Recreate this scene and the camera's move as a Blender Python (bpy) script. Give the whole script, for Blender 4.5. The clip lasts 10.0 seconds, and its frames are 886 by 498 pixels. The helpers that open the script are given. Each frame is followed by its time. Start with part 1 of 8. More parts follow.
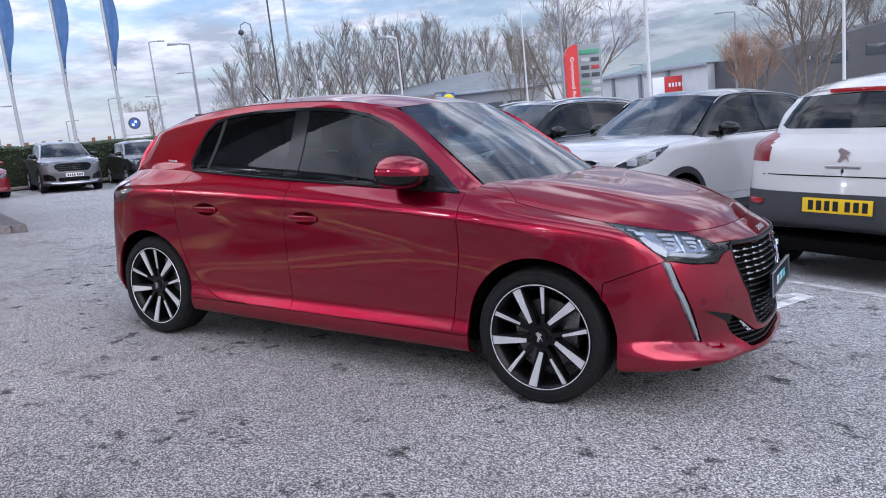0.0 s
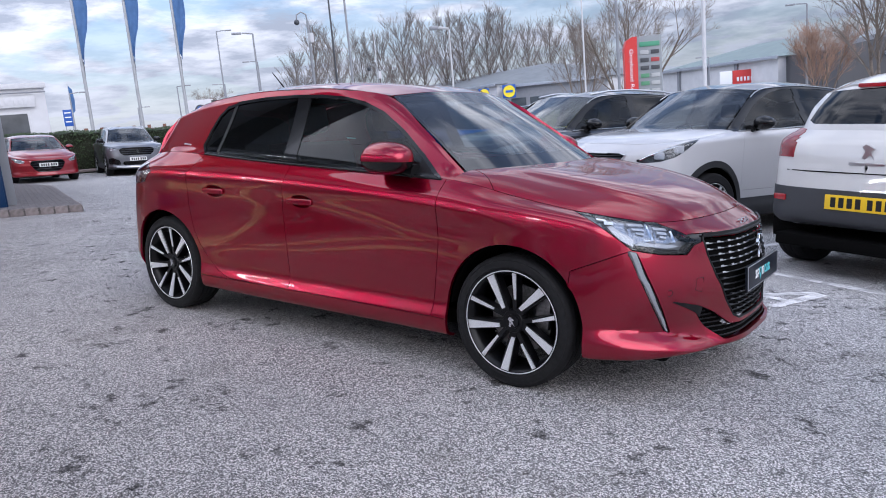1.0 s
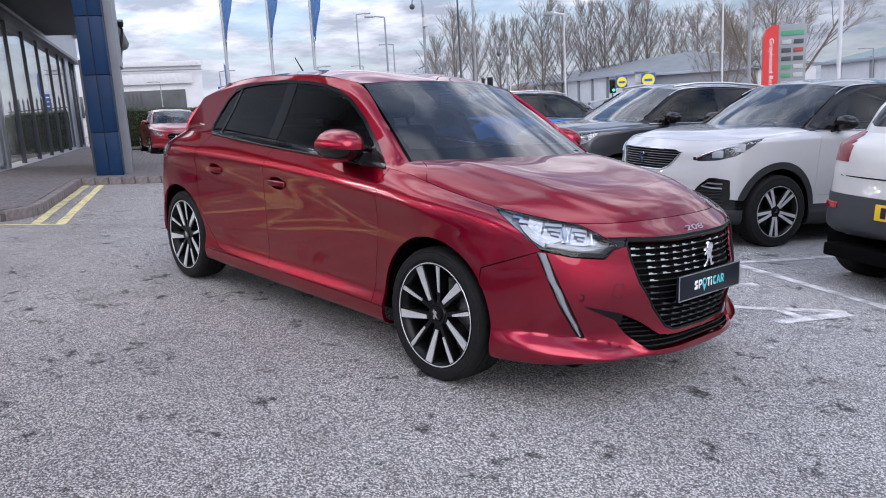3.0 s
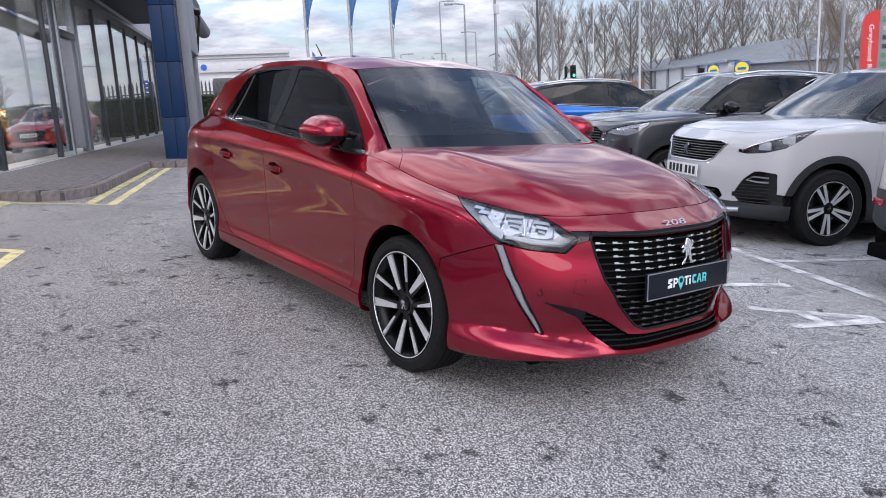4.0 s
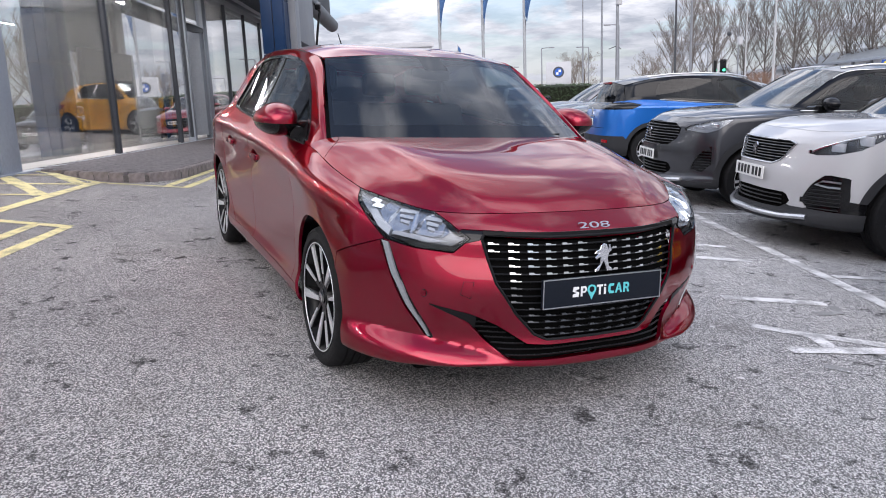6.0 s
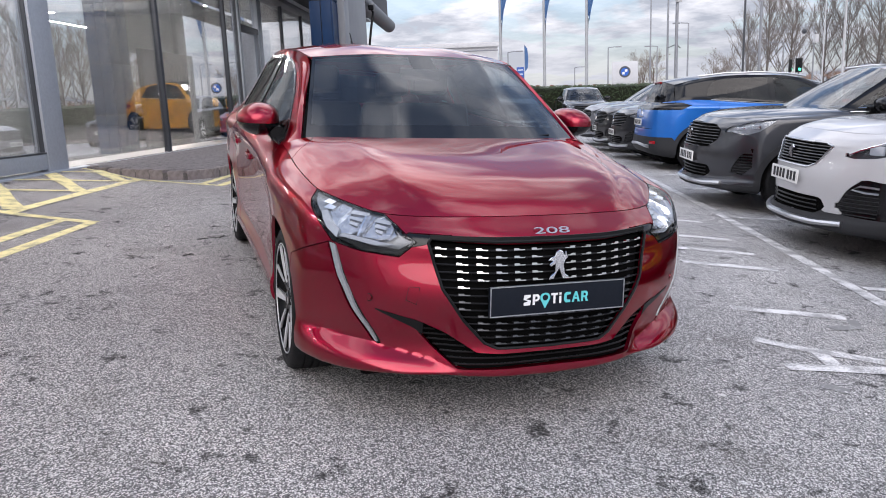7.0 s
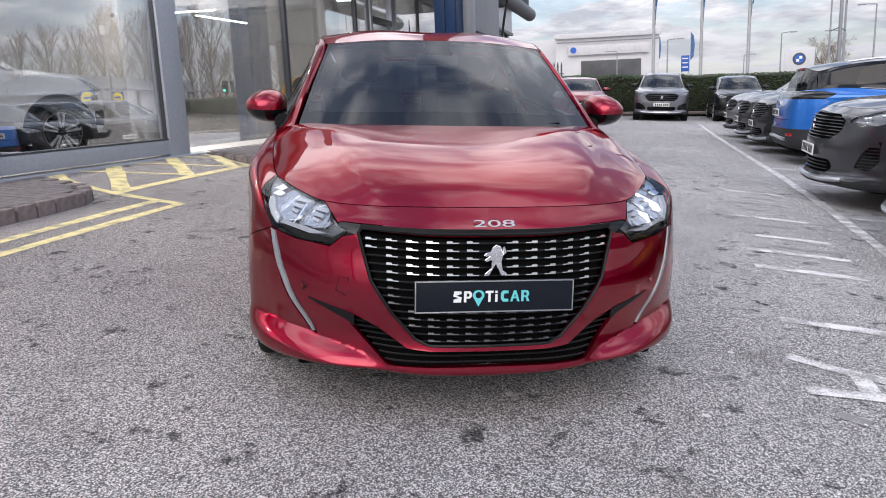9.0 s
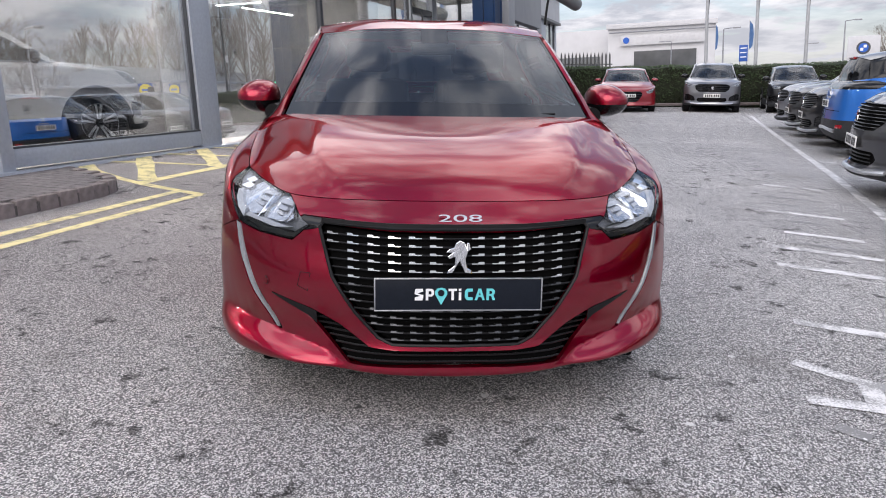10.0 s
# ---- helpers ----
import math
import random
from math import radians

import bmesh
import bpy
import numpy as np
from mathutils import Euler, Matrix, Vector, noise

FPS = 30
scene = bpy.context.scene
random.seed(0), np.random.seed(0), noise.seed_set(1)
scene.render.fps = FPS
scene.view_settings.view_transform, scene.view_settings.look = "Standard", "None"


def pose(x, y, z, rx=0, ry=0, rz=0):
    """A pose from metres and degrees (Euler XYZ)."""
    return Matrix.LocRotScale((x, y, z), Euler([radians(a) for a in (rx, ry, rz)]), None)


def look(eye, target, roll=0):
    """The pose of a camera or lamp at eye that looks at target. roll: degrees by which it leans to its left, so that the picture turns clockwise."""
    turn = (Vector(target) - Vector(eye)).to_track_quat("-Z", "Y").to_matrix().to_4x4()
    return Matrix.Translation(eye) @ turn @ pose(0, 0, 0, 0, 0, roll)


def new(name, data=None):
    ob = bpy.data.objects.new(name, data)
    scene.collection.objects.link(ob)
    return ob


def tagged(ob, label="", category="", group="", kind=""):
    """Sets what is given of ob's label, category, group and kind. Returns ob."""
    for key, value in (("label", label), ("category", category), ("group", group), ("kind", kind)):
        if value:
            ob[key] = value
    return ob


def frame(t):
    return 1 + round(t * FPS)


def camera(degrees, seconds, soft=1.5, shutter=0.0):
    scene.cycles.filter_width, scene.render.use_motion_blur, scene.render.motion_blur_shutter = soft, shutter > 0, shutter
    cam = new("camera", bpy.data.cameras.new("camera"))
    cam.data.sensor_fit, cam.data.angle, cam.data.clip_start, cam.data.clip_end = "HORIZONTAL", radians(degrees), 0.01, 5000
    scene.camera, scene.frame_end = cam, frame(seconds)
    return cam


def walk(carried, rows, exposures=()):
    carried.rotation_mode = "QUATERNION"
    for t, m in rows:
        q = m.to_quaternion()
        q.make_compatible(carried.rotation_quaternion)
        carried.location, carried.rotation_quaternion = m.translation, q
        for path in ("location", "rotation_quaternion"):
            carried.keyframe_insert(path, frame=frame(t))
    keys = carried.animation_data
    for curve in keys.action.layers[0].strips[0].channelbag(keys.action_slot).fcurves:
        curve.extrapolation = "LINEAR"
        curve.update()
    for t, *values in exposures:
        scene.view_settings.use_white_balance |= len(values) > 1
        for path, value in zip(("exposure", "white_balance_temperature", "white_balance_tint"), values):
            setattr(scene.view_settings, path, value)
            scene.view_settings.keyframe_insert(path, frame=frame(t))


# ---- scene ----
cam = camera(62.0, 10.0, soft=1.0)
# The car park slopes: LOT turns its own level frame into the world's.
LOT = Vector((-0.054, 0.055, 0.997)).rotation_difference(Vector((0, 0, 1))).to_matrix().to_4x4()
PATH = [
    (0, (-3.639, -2.549, 1.198), (-1.963, -1.506, 0.872), -1.6),
    (0.5, (-3.597, -2.742, 1.187), (-1.966, -1.634, 0.853), -1.2),
    (1, (-3.52, -2.903, 1.176), (-1.938, -1.73, 0.831), -0.7),
    (1.5, (-3.404, -3.05, 1.187), (-1.873, -1.814, 0.83), -0.2),
    (2, (-3.258, -3.244, 1.19), (-1.782, -1.945, 0.825), 0.5),
    (2.5, (-3.105, -3.412, 1.195), (-1.69, -2.049, 0.824), 1.0),
    (4, (-2.521, -3.837, 1.206), (-1.355, -2.268, 0.786), 1.5),
    (4.5, (-2.287, -3.918, 1.2), (-1.208, -2.291, 0.767), 2.2),
    (5, (-2.079, -4.006, 1.209), (-1.084, -2.327, 0.768), 2.4),
    (5.5, (-1.867, -4.122, 1.207), (-0.953, -2.4, 0.763), 2.2),
    (7, (-1.24, -4.29, 1.22), (-0.565, -2.463, 0.768), 1.9),
    (7.5, (-1.048, -4.32, 1.213), (-0.471, -2.46, 0.757), 2.0),
    (8, (-0.855, -4.328, 1.21), (-0.38, -2.44, 0.75), 1.8),
    (8.5, (-0.69, -4.33, 1.219), (-0.322, -2.421, 0.747), 1.5),
    (9, (-0.487, -4.361, 1.216), (-0.218, -2.44, 0.729), 1.3),
    (9.5, (-0.347, -4.34, 1.207), (-0.155, -2.414, 0.704), 1.2),
    (10, (-0.2, -4.291, 1.209), (-0.066, -2.362, 0.698), 1.0),
]
walk(cam, [(t, LOT @ look(eye, target, roll)) for t, eye, target, roll in PATH], ((0.0, 0.0, 6000, 17), (2.5, 0.0, 6150, 17), (5.5, 0.0, 6480, 16), (8.0, 0.0, 6640, 16), (10.0, 0.0, 6760, 16)))

# ---- world, sun and exposure ----
SUN_TURN, SUN_UP = 200.0, 32.0
world = bpy.data.worlds.new("world")
scene.world = world
world.use_nodes = True
wt = world.node_tree
wt.nodes.clear()


def wn(kind, **kw):
    n = wt.nodes.new(kind)
    for k, v in kw.items():
        n.inputs[k].default_value = v
    return n


w_out, w_bg = wn("ShaderNodeOutputWorld"), wn("ShaderNodeBackground", Strength=0.097)
w_sky = wn("ShaderNodeTexSky")
w_sky.sky_type, w_sky.sun_disc = "NISHITA", False
w_sky.dust_density, w_sky.ozone_density, w_sky.air_density = 0.3, 2.2, 1.0
w_sky.sun_elevation, w_sky.sun_rotation = radians(SUN_UP), radians(SUN_TURN)
w_co, w_sep, w_add, w_div = wn("ShaderNodeTexCoord"), wn("ShaderNodeSeparateXYZ"), wn("ShaderNodeMath"), wn("ShaderNodeVectorMath")
w_add.operation, w_div.operation = "ADD", "DIVIDE"
w_add.inputs[1].default_value = 0.16
w_noise = wn("ShaderNodeTexNoise", Scale=1.7, Detail=8.0, Roughness=0.53, Distortion=0.35)
w_tone = wn("ShaderNodeTexNoise", Scale=2.9, Detail=8.0, Roughness=0.6)
w_ramp, w_shade, w_mix = wt.nodes.new("ShaderNodeValToRGB"), wt.nodes.new("ShaderNodeValToRGB"), wt.nodes.new("ShaderNodeMix")
w_mix.data_type = "RGBA"
w_ramp.color_ramp.elements[0].position, w_ramp.color_ramp.elements[1].position = 0.40, 0.53
w_ramp.color_ramp.elements[0].color = (0.10, 0.10, 0.10, 1)
w_shade.color_ramp.elements[0].position, w_shade.color_ramp.elements[1].position = 0.40, 0.60
w_shade.color_ramp.elements[0].color, w_shade.color_ramp.elements[1].color = (3.6, 4.15, 5.0, 1), (10.9, 11.3, 11.8, 1)
wl = wt.links.new
wl(w_co.outputs["Generated"], w_sep.inputs[0])
wl(w_sep.outputs["Z"], w_add.inputs[0])
wl(w_co.outputs["Generated"], w_div.inputs[0])
wl(w_add.outputs[0], w_div.inputs[1])
wl(w_div.outputs["Vector"], w_noise.inputs["Vector"])
wl(w_div.outputs["Vector"], w_tone.inputs["Vector"])
wl(w_noise.outputs["Fac"], w_ramp.inputs[0])
wl(w_tone.outputs["Fac"], w_shade.inputs[0])
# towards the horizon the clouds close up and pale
w_low, w_cover, w_pale = wn("ShaderNodeMapRange"), wn("ShaderNodeMath"), wt.nodes.new("ShaderNodeMix")
w_low.inputs["From Min"].default_value, w_low.inputs["From Max"].default_value = 0.02, 0.20
w_low.inputs["To Min"].default_value, w_low.inputs["To Max"].default_value = 0.80, 0.0
w_cover.operation, w_pale.data_type = "MAXIMUM", "RGBA"
wl(w_sep.outputs["Z"], w_low.inputs["Value"])
wl(w_ramp.outputs[0], w_cover.inputs[0])
wl(w_low.outputs["Result"], w_cover.inputs[1])
wl(w_cover.outputs[0], w_mix.inputs["Factor"])
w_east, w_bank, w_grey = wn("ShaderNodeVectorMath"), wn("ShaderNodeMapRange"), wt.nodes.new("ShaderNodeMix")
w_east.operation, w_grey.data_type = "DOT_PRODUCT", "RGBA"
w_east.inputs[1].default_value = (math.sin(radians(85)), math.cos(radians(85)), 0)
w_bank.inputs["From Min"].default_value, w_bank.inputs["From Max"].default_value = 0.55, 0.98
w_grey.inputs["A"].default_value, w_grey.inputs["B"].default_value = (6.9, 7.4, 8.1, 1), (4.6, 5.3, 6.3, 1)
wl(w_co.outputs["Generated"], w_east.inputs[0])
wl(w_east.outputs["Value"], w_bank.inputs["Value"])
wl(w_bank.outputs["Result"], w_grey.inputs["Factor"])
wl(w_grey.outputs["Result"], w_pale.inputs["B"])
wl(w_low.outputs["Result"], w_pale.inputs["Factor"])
wl(w_shade.outputs[0], w_pale.inputs["A"])
wl(w_sky.outputs[0], w_mix.inputs["A"])
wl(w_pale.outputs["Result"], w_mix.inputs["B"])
# a cloudy sky is brighter overhead than at the horizon
w_up, w_gain = wn("ShaderNodeMapRange"), wn("ShaderNodeVectorMath")
w_up.inputs["From Min"].default_value, w_up.inputs["From Max"].default_value = 0.05, 0.58
w_up.inputs["To Min"].default_value, w_up.inputs["To Max"].default_value = 0.80, 2.1
w_gain.operation = "SCALE"
wl(w_sep.outputs["Z"], w_up.inputs["Value"])
wl(w_mix.outputs["Result"], w_gain.inputs[0])
w_west, w_side, w_both = wn("ShaderNodeVectorMath"), wn("ShaderNodeMapRange"), wn("ShaderNodeMath")
w_west.operation, w_both.operation = "DOT_PRODUCT", "MULTIPLY"
w_west.inputs[1].default_value = (math.sin(radians(-35)), math.cos(radians(-35)), 0)
w_side.inputs["From Min"].default_value, w_side.inputs["From Max"].default_value = -0.5, 0.7
w_side.inputs["To Min"].default_value, w_side.inputs["To Max"].default_value = 0.98, 1.26
wl(w_co.outputs["Generated"], w_west.inputs[0])
wl(w_west.outputs["Value"], w_side.inputs["Value"])
wl(w_up.outputs["Result"], w_both.inputs[0])
wl(w_side.outputs["Result"], w_both.inputs[1])
wl(w_both.outputs[0], w_gain.inputs["Scale"])
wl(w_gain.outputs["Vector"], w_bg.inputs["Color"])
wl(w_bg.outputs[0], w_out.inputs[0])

sun = new("sun", bpy.data.lights.new("sun", "SUN"))
sun.data.energy, sun.data.angle, sun.data.color = 1.6, radians(55), (1.0, 0.95, 0.88)
_a = radians(SUN_TURN)
sun.matrix_world = look((0, 0, 0), (-math.sin(_a) * math.cos(radians(SUN_UP)), -math.cos(_a) * math.cos(radians(SUN_UP)), -math.sin(radians(SUN_UP))))

# ---- materials ----
def material(name, color, rough=0.5, metal=0.0, coat=0.0, spread=0.0, grain=60.0, bump=0.0, bump_scale=200.0, transmission=0.0, ior=1.45,
             emit=0.0, dirt=0.0, dirt_color=(0.1, 0.09, 0.08), dirt_scale=3.0, coat_rough=0.03, spec=0.5, random_tint=0.0):
    """A procedural surface: base colour with fine grain, broad stains and relief."""
    m = bpy.data.materials.new(name)
    m.use_nodes = True
    nt = m.node_tree
    b = nt.nodes["Principled BSDF"]
    L = nt.links.new
    b.inputs["Base Color"].default_value = (*color, 1)
    b.inputs["Roughness"].default_value, b.inputs["Metallic"].default_value = rough, metal
    b.inputs["Coat Weight"].default_value, b.inputs["Coat Roughness"].default_value = coat, coat_rough
    b.inputs["Transmission Weight"].default_value, b.inputs["IOR"].default_value = transmission, ior
    b.inputs["Specular IOR Level"].default_value = spec
    if emit:
        b.inputs["Emission Color"].default_value, b.inputs["Emission Strength"].default_value = (*color, 1), emit
    co = nt.nodes.new("ShaderNodeTexCoord")
    last = None

    def mix(a, bcol, fac, mode="MIX"):
        n = nt.nodes.new("ShaderNodeMix")
        n.data_type, n.blend_type = "RGBA", mode
        for key, v in (("A", a), ("B", bcol)):
            if isinstance(v, tuple):
                n.inputs[key].default_value = (*v, 1)
            else:
                L(v, n.inputs[key])
        if isinstance(fac, float):
            n.inputs["Factor"].default_value = fac
        else:
            L(fac, n.inputs["Factor"])
        return n.outputs["Result"]

    def noise_fac(scale, detail, lo, hi):
        n, r = nt.nodes.new("ShaderNodeTexNoise"), nt.nodes.new("ShaderNodeMapRange")
        n.inputs["Scale"].default_value, n.inputs["Detail"].default_value = scale, detail
        L(co.outputs["Object"], n.inputs["Vector"])
        L(n.outputs["Fac"], r.inputs["Value"])
        r.inputs["From Min"].default_value, r.inputs["From Max"].default_value = lo, hi
        return r.outputs["Result"]

    if spread:
        lo, hi = tuple(c * (1 - spread) for c in color), tuple(min(1.0, c * (1 + spread)) for c in color)
        last = mix(lo, hi, noise_fac(grain, 6.0, 0.3, 0.7))
    if random_tint:
        info, r = nt.nodes.new("ShaderNodeObjectInfo"), nt.nodes.new("ShaderNodeMapRange")
        L(info.outputs["Random"], r.inputs["Value"])
        r.inputs["To Min"].default_value, r.inputs["To Max"].default_value = 1 - random_tint, 1 + random_tint
        hsv = nt.nodes.new("ShaderNodeHueSaturation")
        L(r.outputs["Result"], hsv.inputs["Value"])
        if last is None:
            hsv.inputs["Color"].default_value = (*color, 1)
        else:
            L(last, hsv.inputs["Color"])
        last = hsv.outputs["Color"]
    if dirt:
        last = mix(last if last is not None else color, dirt_color, noise_fac(dirt_scale, 8.0, 0.5, 0.5 + 0.35 / dirt))
    if last is not None:
        L(last, b.inputs["Base Color"])
    if bump:
        n, bp = nt.nodes.new("ShaderNodeTexNoise"), nt.nodes.new("ShaderNodeBump")
        n.inputs["Scale"].default_value, n.inputs["Detail"].default_value = bump_scale, 4.0
        L(co.outputs["Object"], n.inputs["Vector"])
        L(n.outputs["Fac"], bp.inputs["Height"])
        bp.inputs["Strength"].default_value, bp.inputs["Distance"].default_value = bump, 0.004
        L(bp.outputs["Normal"], b.inputs["Normal"])
    return m


def car_paint(name, color, metal=0.55, rough=0.32):
    """Metallic paint: flakes under a deep clear coat."""
    m = material(name, color, rough=rough, metal=metal, coat=1.0, spread=0.08, grain=900.0, coat_rough=0.006)
    m.node_tree.nodes["Principled BSDF"].inputs["Coat IOR"].default_value = 1.55
    return m


def glass_tint(name, color, rough=0.0, base=0.045, gain=0.9, power=4.0):
    """Thin tinted glass: a clear tint under a glossy face that shines more at a slant."""
    m = bpy.data.materials.new(name)
    m.use_nodes = True
    nt = m.node_tree
    nt.nodes.clear()
    out, mixs, tr, gl, lw, pw, ma = (nt.nodes.new(k) for k in ("ShaderNodeOutputMaterial", "ShaderNodeMixShader", "ShaderNodeBsdfTransparent", "ShaderNodeBsdfGlossy", "ShaderNodeLayerWeight", "ShaderNodeMath", "ShaderNodeMath"))
    tr.inputs["Color"].default_value = (*color, 1)
    gl.inputs["Roughness"].default_value = rough
    lw.inputs["Blend"].default_value = 0.5
    pw.operation, ma.operation = "POWER", "MULTIPLY_ADD"
    pw.inputs[1].default_value, ma.inputs[1].default_value, ma.inputs[2].default_value = power, gain, base
    nt.links.new(lw.outputs["Facing"], pw.inputs[0])
    nt.links.new(pw.outputs[0], ma.inputs[0])
    nt.links.new(ma.outputs[0], mixs.inputs[0])
    nt.links.new(tr.outputs[0], mixs.inputs[1])
    nt.links.new(gl.outputs[0], mixs.inputs[2])
    nt.links.new(mixs.outputs[0], out.inputs[0])
    return m


RED = car_paint("red_paint", (0.302, 0.0005, 0.023), metal=0.94, rough=0.33)
RED.node_tree.nodes["Principled BSDF"].inputs["Specular Tint"].default_value = (0.60, 0.03, 0.07, 1)
WHITE = car_paint("white_paint", (0.47, 0.47, 0.485), metal=0.05, rough=0.4)
PEARL = car_paint("pearl_white_paint", (0.57, 0.56, 0.545), metal=0.05, rough=0.4)
GREY = car_paint("dark_grey_paint", (0.042, 0.044, 0.052), metal=0.7)
BLUE = car_paint("blue_paint", (0.008, 0.15, 0.55), metal=0.4)
SILVER = car_paint("silver_grey_paint", (0.19, 0.195, 0.215), metal=0.7)
BLACK = car_paint("black_paint", (0.012, 0.012, 0.014), metal=0.2)
YELLOW = car_paint("orange_yellow_paint", (0.75, 0.33, 0.01), metal=0.3)
NAVY = car_paint("navy_paint", (0.01, 0.03, 0.16), metal=0.3)
SCARLET = car_paint("bright_red_paint", (0.25, 0.004, 0.012), metal=0.3)
RUBBER = material("tyre_rubber", (0.012, 0.012, 0.013), rough=0.78, spec=0.25, spread=0.25, grain=40, bump=0.25, bump_scale=500, dirt=0.2, dirt_color=(0.03, 0.028, 0.026), dirt_scale=6)
GLOSS_BLACK = material("gloss_black_plastic", (0.006, 0.006, 0.007), rough=0.12, coat=0.15, spec=0.4)
SATIN_BLACK = material("satin_black_plastic", (0.008, 0.008, 0.009), rough=0.40, spec=0.28, spread=0.15, grain=300)
CLADDING = material("grained_grey_plastic", (0.026, 0.027, 0.030), rough=0.6, spec=0.3, spread=0.2, grain=200, bump=0.2, bump_scale=900)
# near-black so that hollows stay dark: their shade is put into the colour
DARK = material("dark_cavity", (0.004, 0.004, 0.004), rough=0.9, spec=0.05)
FABRIC = material("seat_fabric", (0.035, 0.034, 0.036), rough=0.95, spread=0.3, grain=300)
BUMPER_GREY = material("grey_bumper_plastic", (0.04, 0.042, 0.048), rough=0.5, spread=0.15, grain=200)
CHROME = material("chrome", (0.82, 0.83, 0.85), rough=0.09, metal=1.0)
SATIN_METAL = material("satin_chrome", (0.6, 0.61, 0.63), rough=0.28, metal=1.0)
MACHINED = material("machined_alloy", (0.84, 0.85, 0.87), rough=0.30, metal=0.6, spread=0.08, grain=150)
RIM_BLACK = material("gloss_black_alloy", (0.005, 0.005, 0.006), rough=0.30, spec=0.3)
STEEL = material("cast_steel", (0.24, 0.23, 0.23), rough=0.45, metal=0.9, spread=0.3, grain=80)
SCREEN_GLASS = glass_tint("windscreen_glass", (0.70, 0.79, 0.79), base=0.12)
FRIT_GLASS = glass_tint("black_bordered_glass", (0.012, 0.012, 0.013), base=0.10)
CAR_GLASS = glass_tint("car_window_glass", (0.30, 0.34, 0.35), base=0.04, gain=0.7)
SMOKED_LENS = material("smoked_lamp_lens", (0.05, 0.003, 0.004), rough=0.1, coat=1.0)
PRIVACY_GLASS = glass_tint("tinted_glass", (0.06, 0.065, 0.075), base=0.05, gain=0.6)
LENS = glass_tint("lamp_lens", (0.93, 0.95, 0.97), gain=0.5)
REFLECTOR = material("lamp_reflector", (0.86, 0.87, 0.9), rough=0.14, metal=1.0)
DRL_LENS = material("running_light_lens", (0.26, 0.275, 0.30), rough=0.2, coat=0.6, spread=0.1, grain=120)
LAMP_WHITE = material("lamp_light_guide", (0.42, 0.44, 0.48), rough=0.25, coat=0.5)
RED_LENS = material("red_lamp_lens", (0.35, 0.006, 0.012), rough=0.1, coat=1.0, spread=0.2, grain=60)
PLATE_BLACK = material("black_plate", (0.008, 0.011, 0.018), rough=0.3, spec=0.25, spread=0.1, grain=100)
PLATE_WHITE = material("white_plate", (0.75, 0.75, 0.73), rough=0.35)
PLATE_YELLOW = material("yellow_plate", (0.85, 0.55, 0.02), rough=0.35)
INK = material("black_ink", (0.01, 0.01, 0.012), rough=0.5)
WHITE_INK = material("white_ink", (0.85, 0.86, 0.87), rough=0.5)
CYAN_INK = material("turquoise_ink", (0.12, 0.62, 0.66), rough=0.5)
BLUE_INK = material("blue_ink", (0.02, 0.12, 0.5), rough=0.5)


# ---- mesh helpers ----
def spline(ts, vs, t):
    """Smooth interpolation through the values vs at ts (cubic, tangents from neighbours)."""
    ts, vs, t = np.asarray(ts, float), np.asarray(vs, float), np.asarray(t, float)
    if vs.ndim == 1:
        return spline(ts, vs[:, None], t)[..., 0]
    d = np.diff(vs, axis=0) / np.diff(ts)[:, None]
    m = np.empty_like(vs)
    h = np.diff(ts)[:, None]
    m[1:-1] = (d[:-1] * h[1:] + d[1:] * h[:-1]) / (h[1:] + h[:-1])
    m[0], m[-1] = d[0], d[-1]
    i = np.clip(np.searchsorted(ts, t, side="right") - 1, 0, len(ts) - 2)
    w = ts[i + 1] - ts[i]
    u = ((t - ts[i]) / w)[..., None]
    w = w[..., None]
    return ((2 * u**3 - 3 * u**2 + 1) * vs[i] + (u**3 - 2 * u**2 + u) * w * m[i] + (-2 * u**3 + 3 * u**2) * vs[i + 1] + (u**3 - u**2) * w * m[i + 1])


def grid_faces(n, m):
    i, j = np.meshgrid(np.arange(n - 1), np.arange(m - 1), indexing="ij")
    a = (i * m + j).ravel()
    return np.stack([a, a + m, a + m + 1, a + 1], 1)


def coons(c0, c1, d0, d1, n, m):
    """A patch from its four edges: c0, c1 run along u at v = 0, 1; d0, d1 along v at u = 0, 1. Points (n, m, 3)."""
    def curve(p, k):
        p = np.asarray(p, float)
        t = np.r_[0, np.cumsum(np.linalg.norm(np.diff(p, axis=0), axis=1))]
        return spline(t / t[-1], p, np.linspace(0, 1, k))
    c0, c1, d0, d1 = curve(c0, n), curve(c1, n), curve(d0, m), curve(d1, m)
    u, v = np.linspace(0, 1, n)[:, None, None], np.linspace(0, 1, m)[None, :, None]
    return ((1 - v) * c0[:, None] + v * c1[:, None] + (1 - u) * d0[None] + u * d1[None]
            - ((1 - u) * (1 - v) * c0[0] + u * (1 - v) * c0[-1] + (1 - u) * v * c1[0] + u * v * c1[-1]))


def mesh_of(name, verts, faces, mat, smooth=35):
    me = bpy.data.meshes.new(name)
    me.from_pydata([tuple(v) for v in np.asarray(verts, float)], [], [tuple(int(k) for k in f) for f in faces])
    me.materials.append(mat)
    me.validate()
    if smooth:
        me.shade_smooth()
        me.set_sharp_from_angle(angle=radians(smooth))
    return me


def link(name, me, parent=None, label="", m=None):
    ob = new(name, me)
    if parent is not None:
        ob.parent = parent
    if m is not None:
        ob.matrix_basis = m
    if label:
        tagged(ob, label)
    return ob


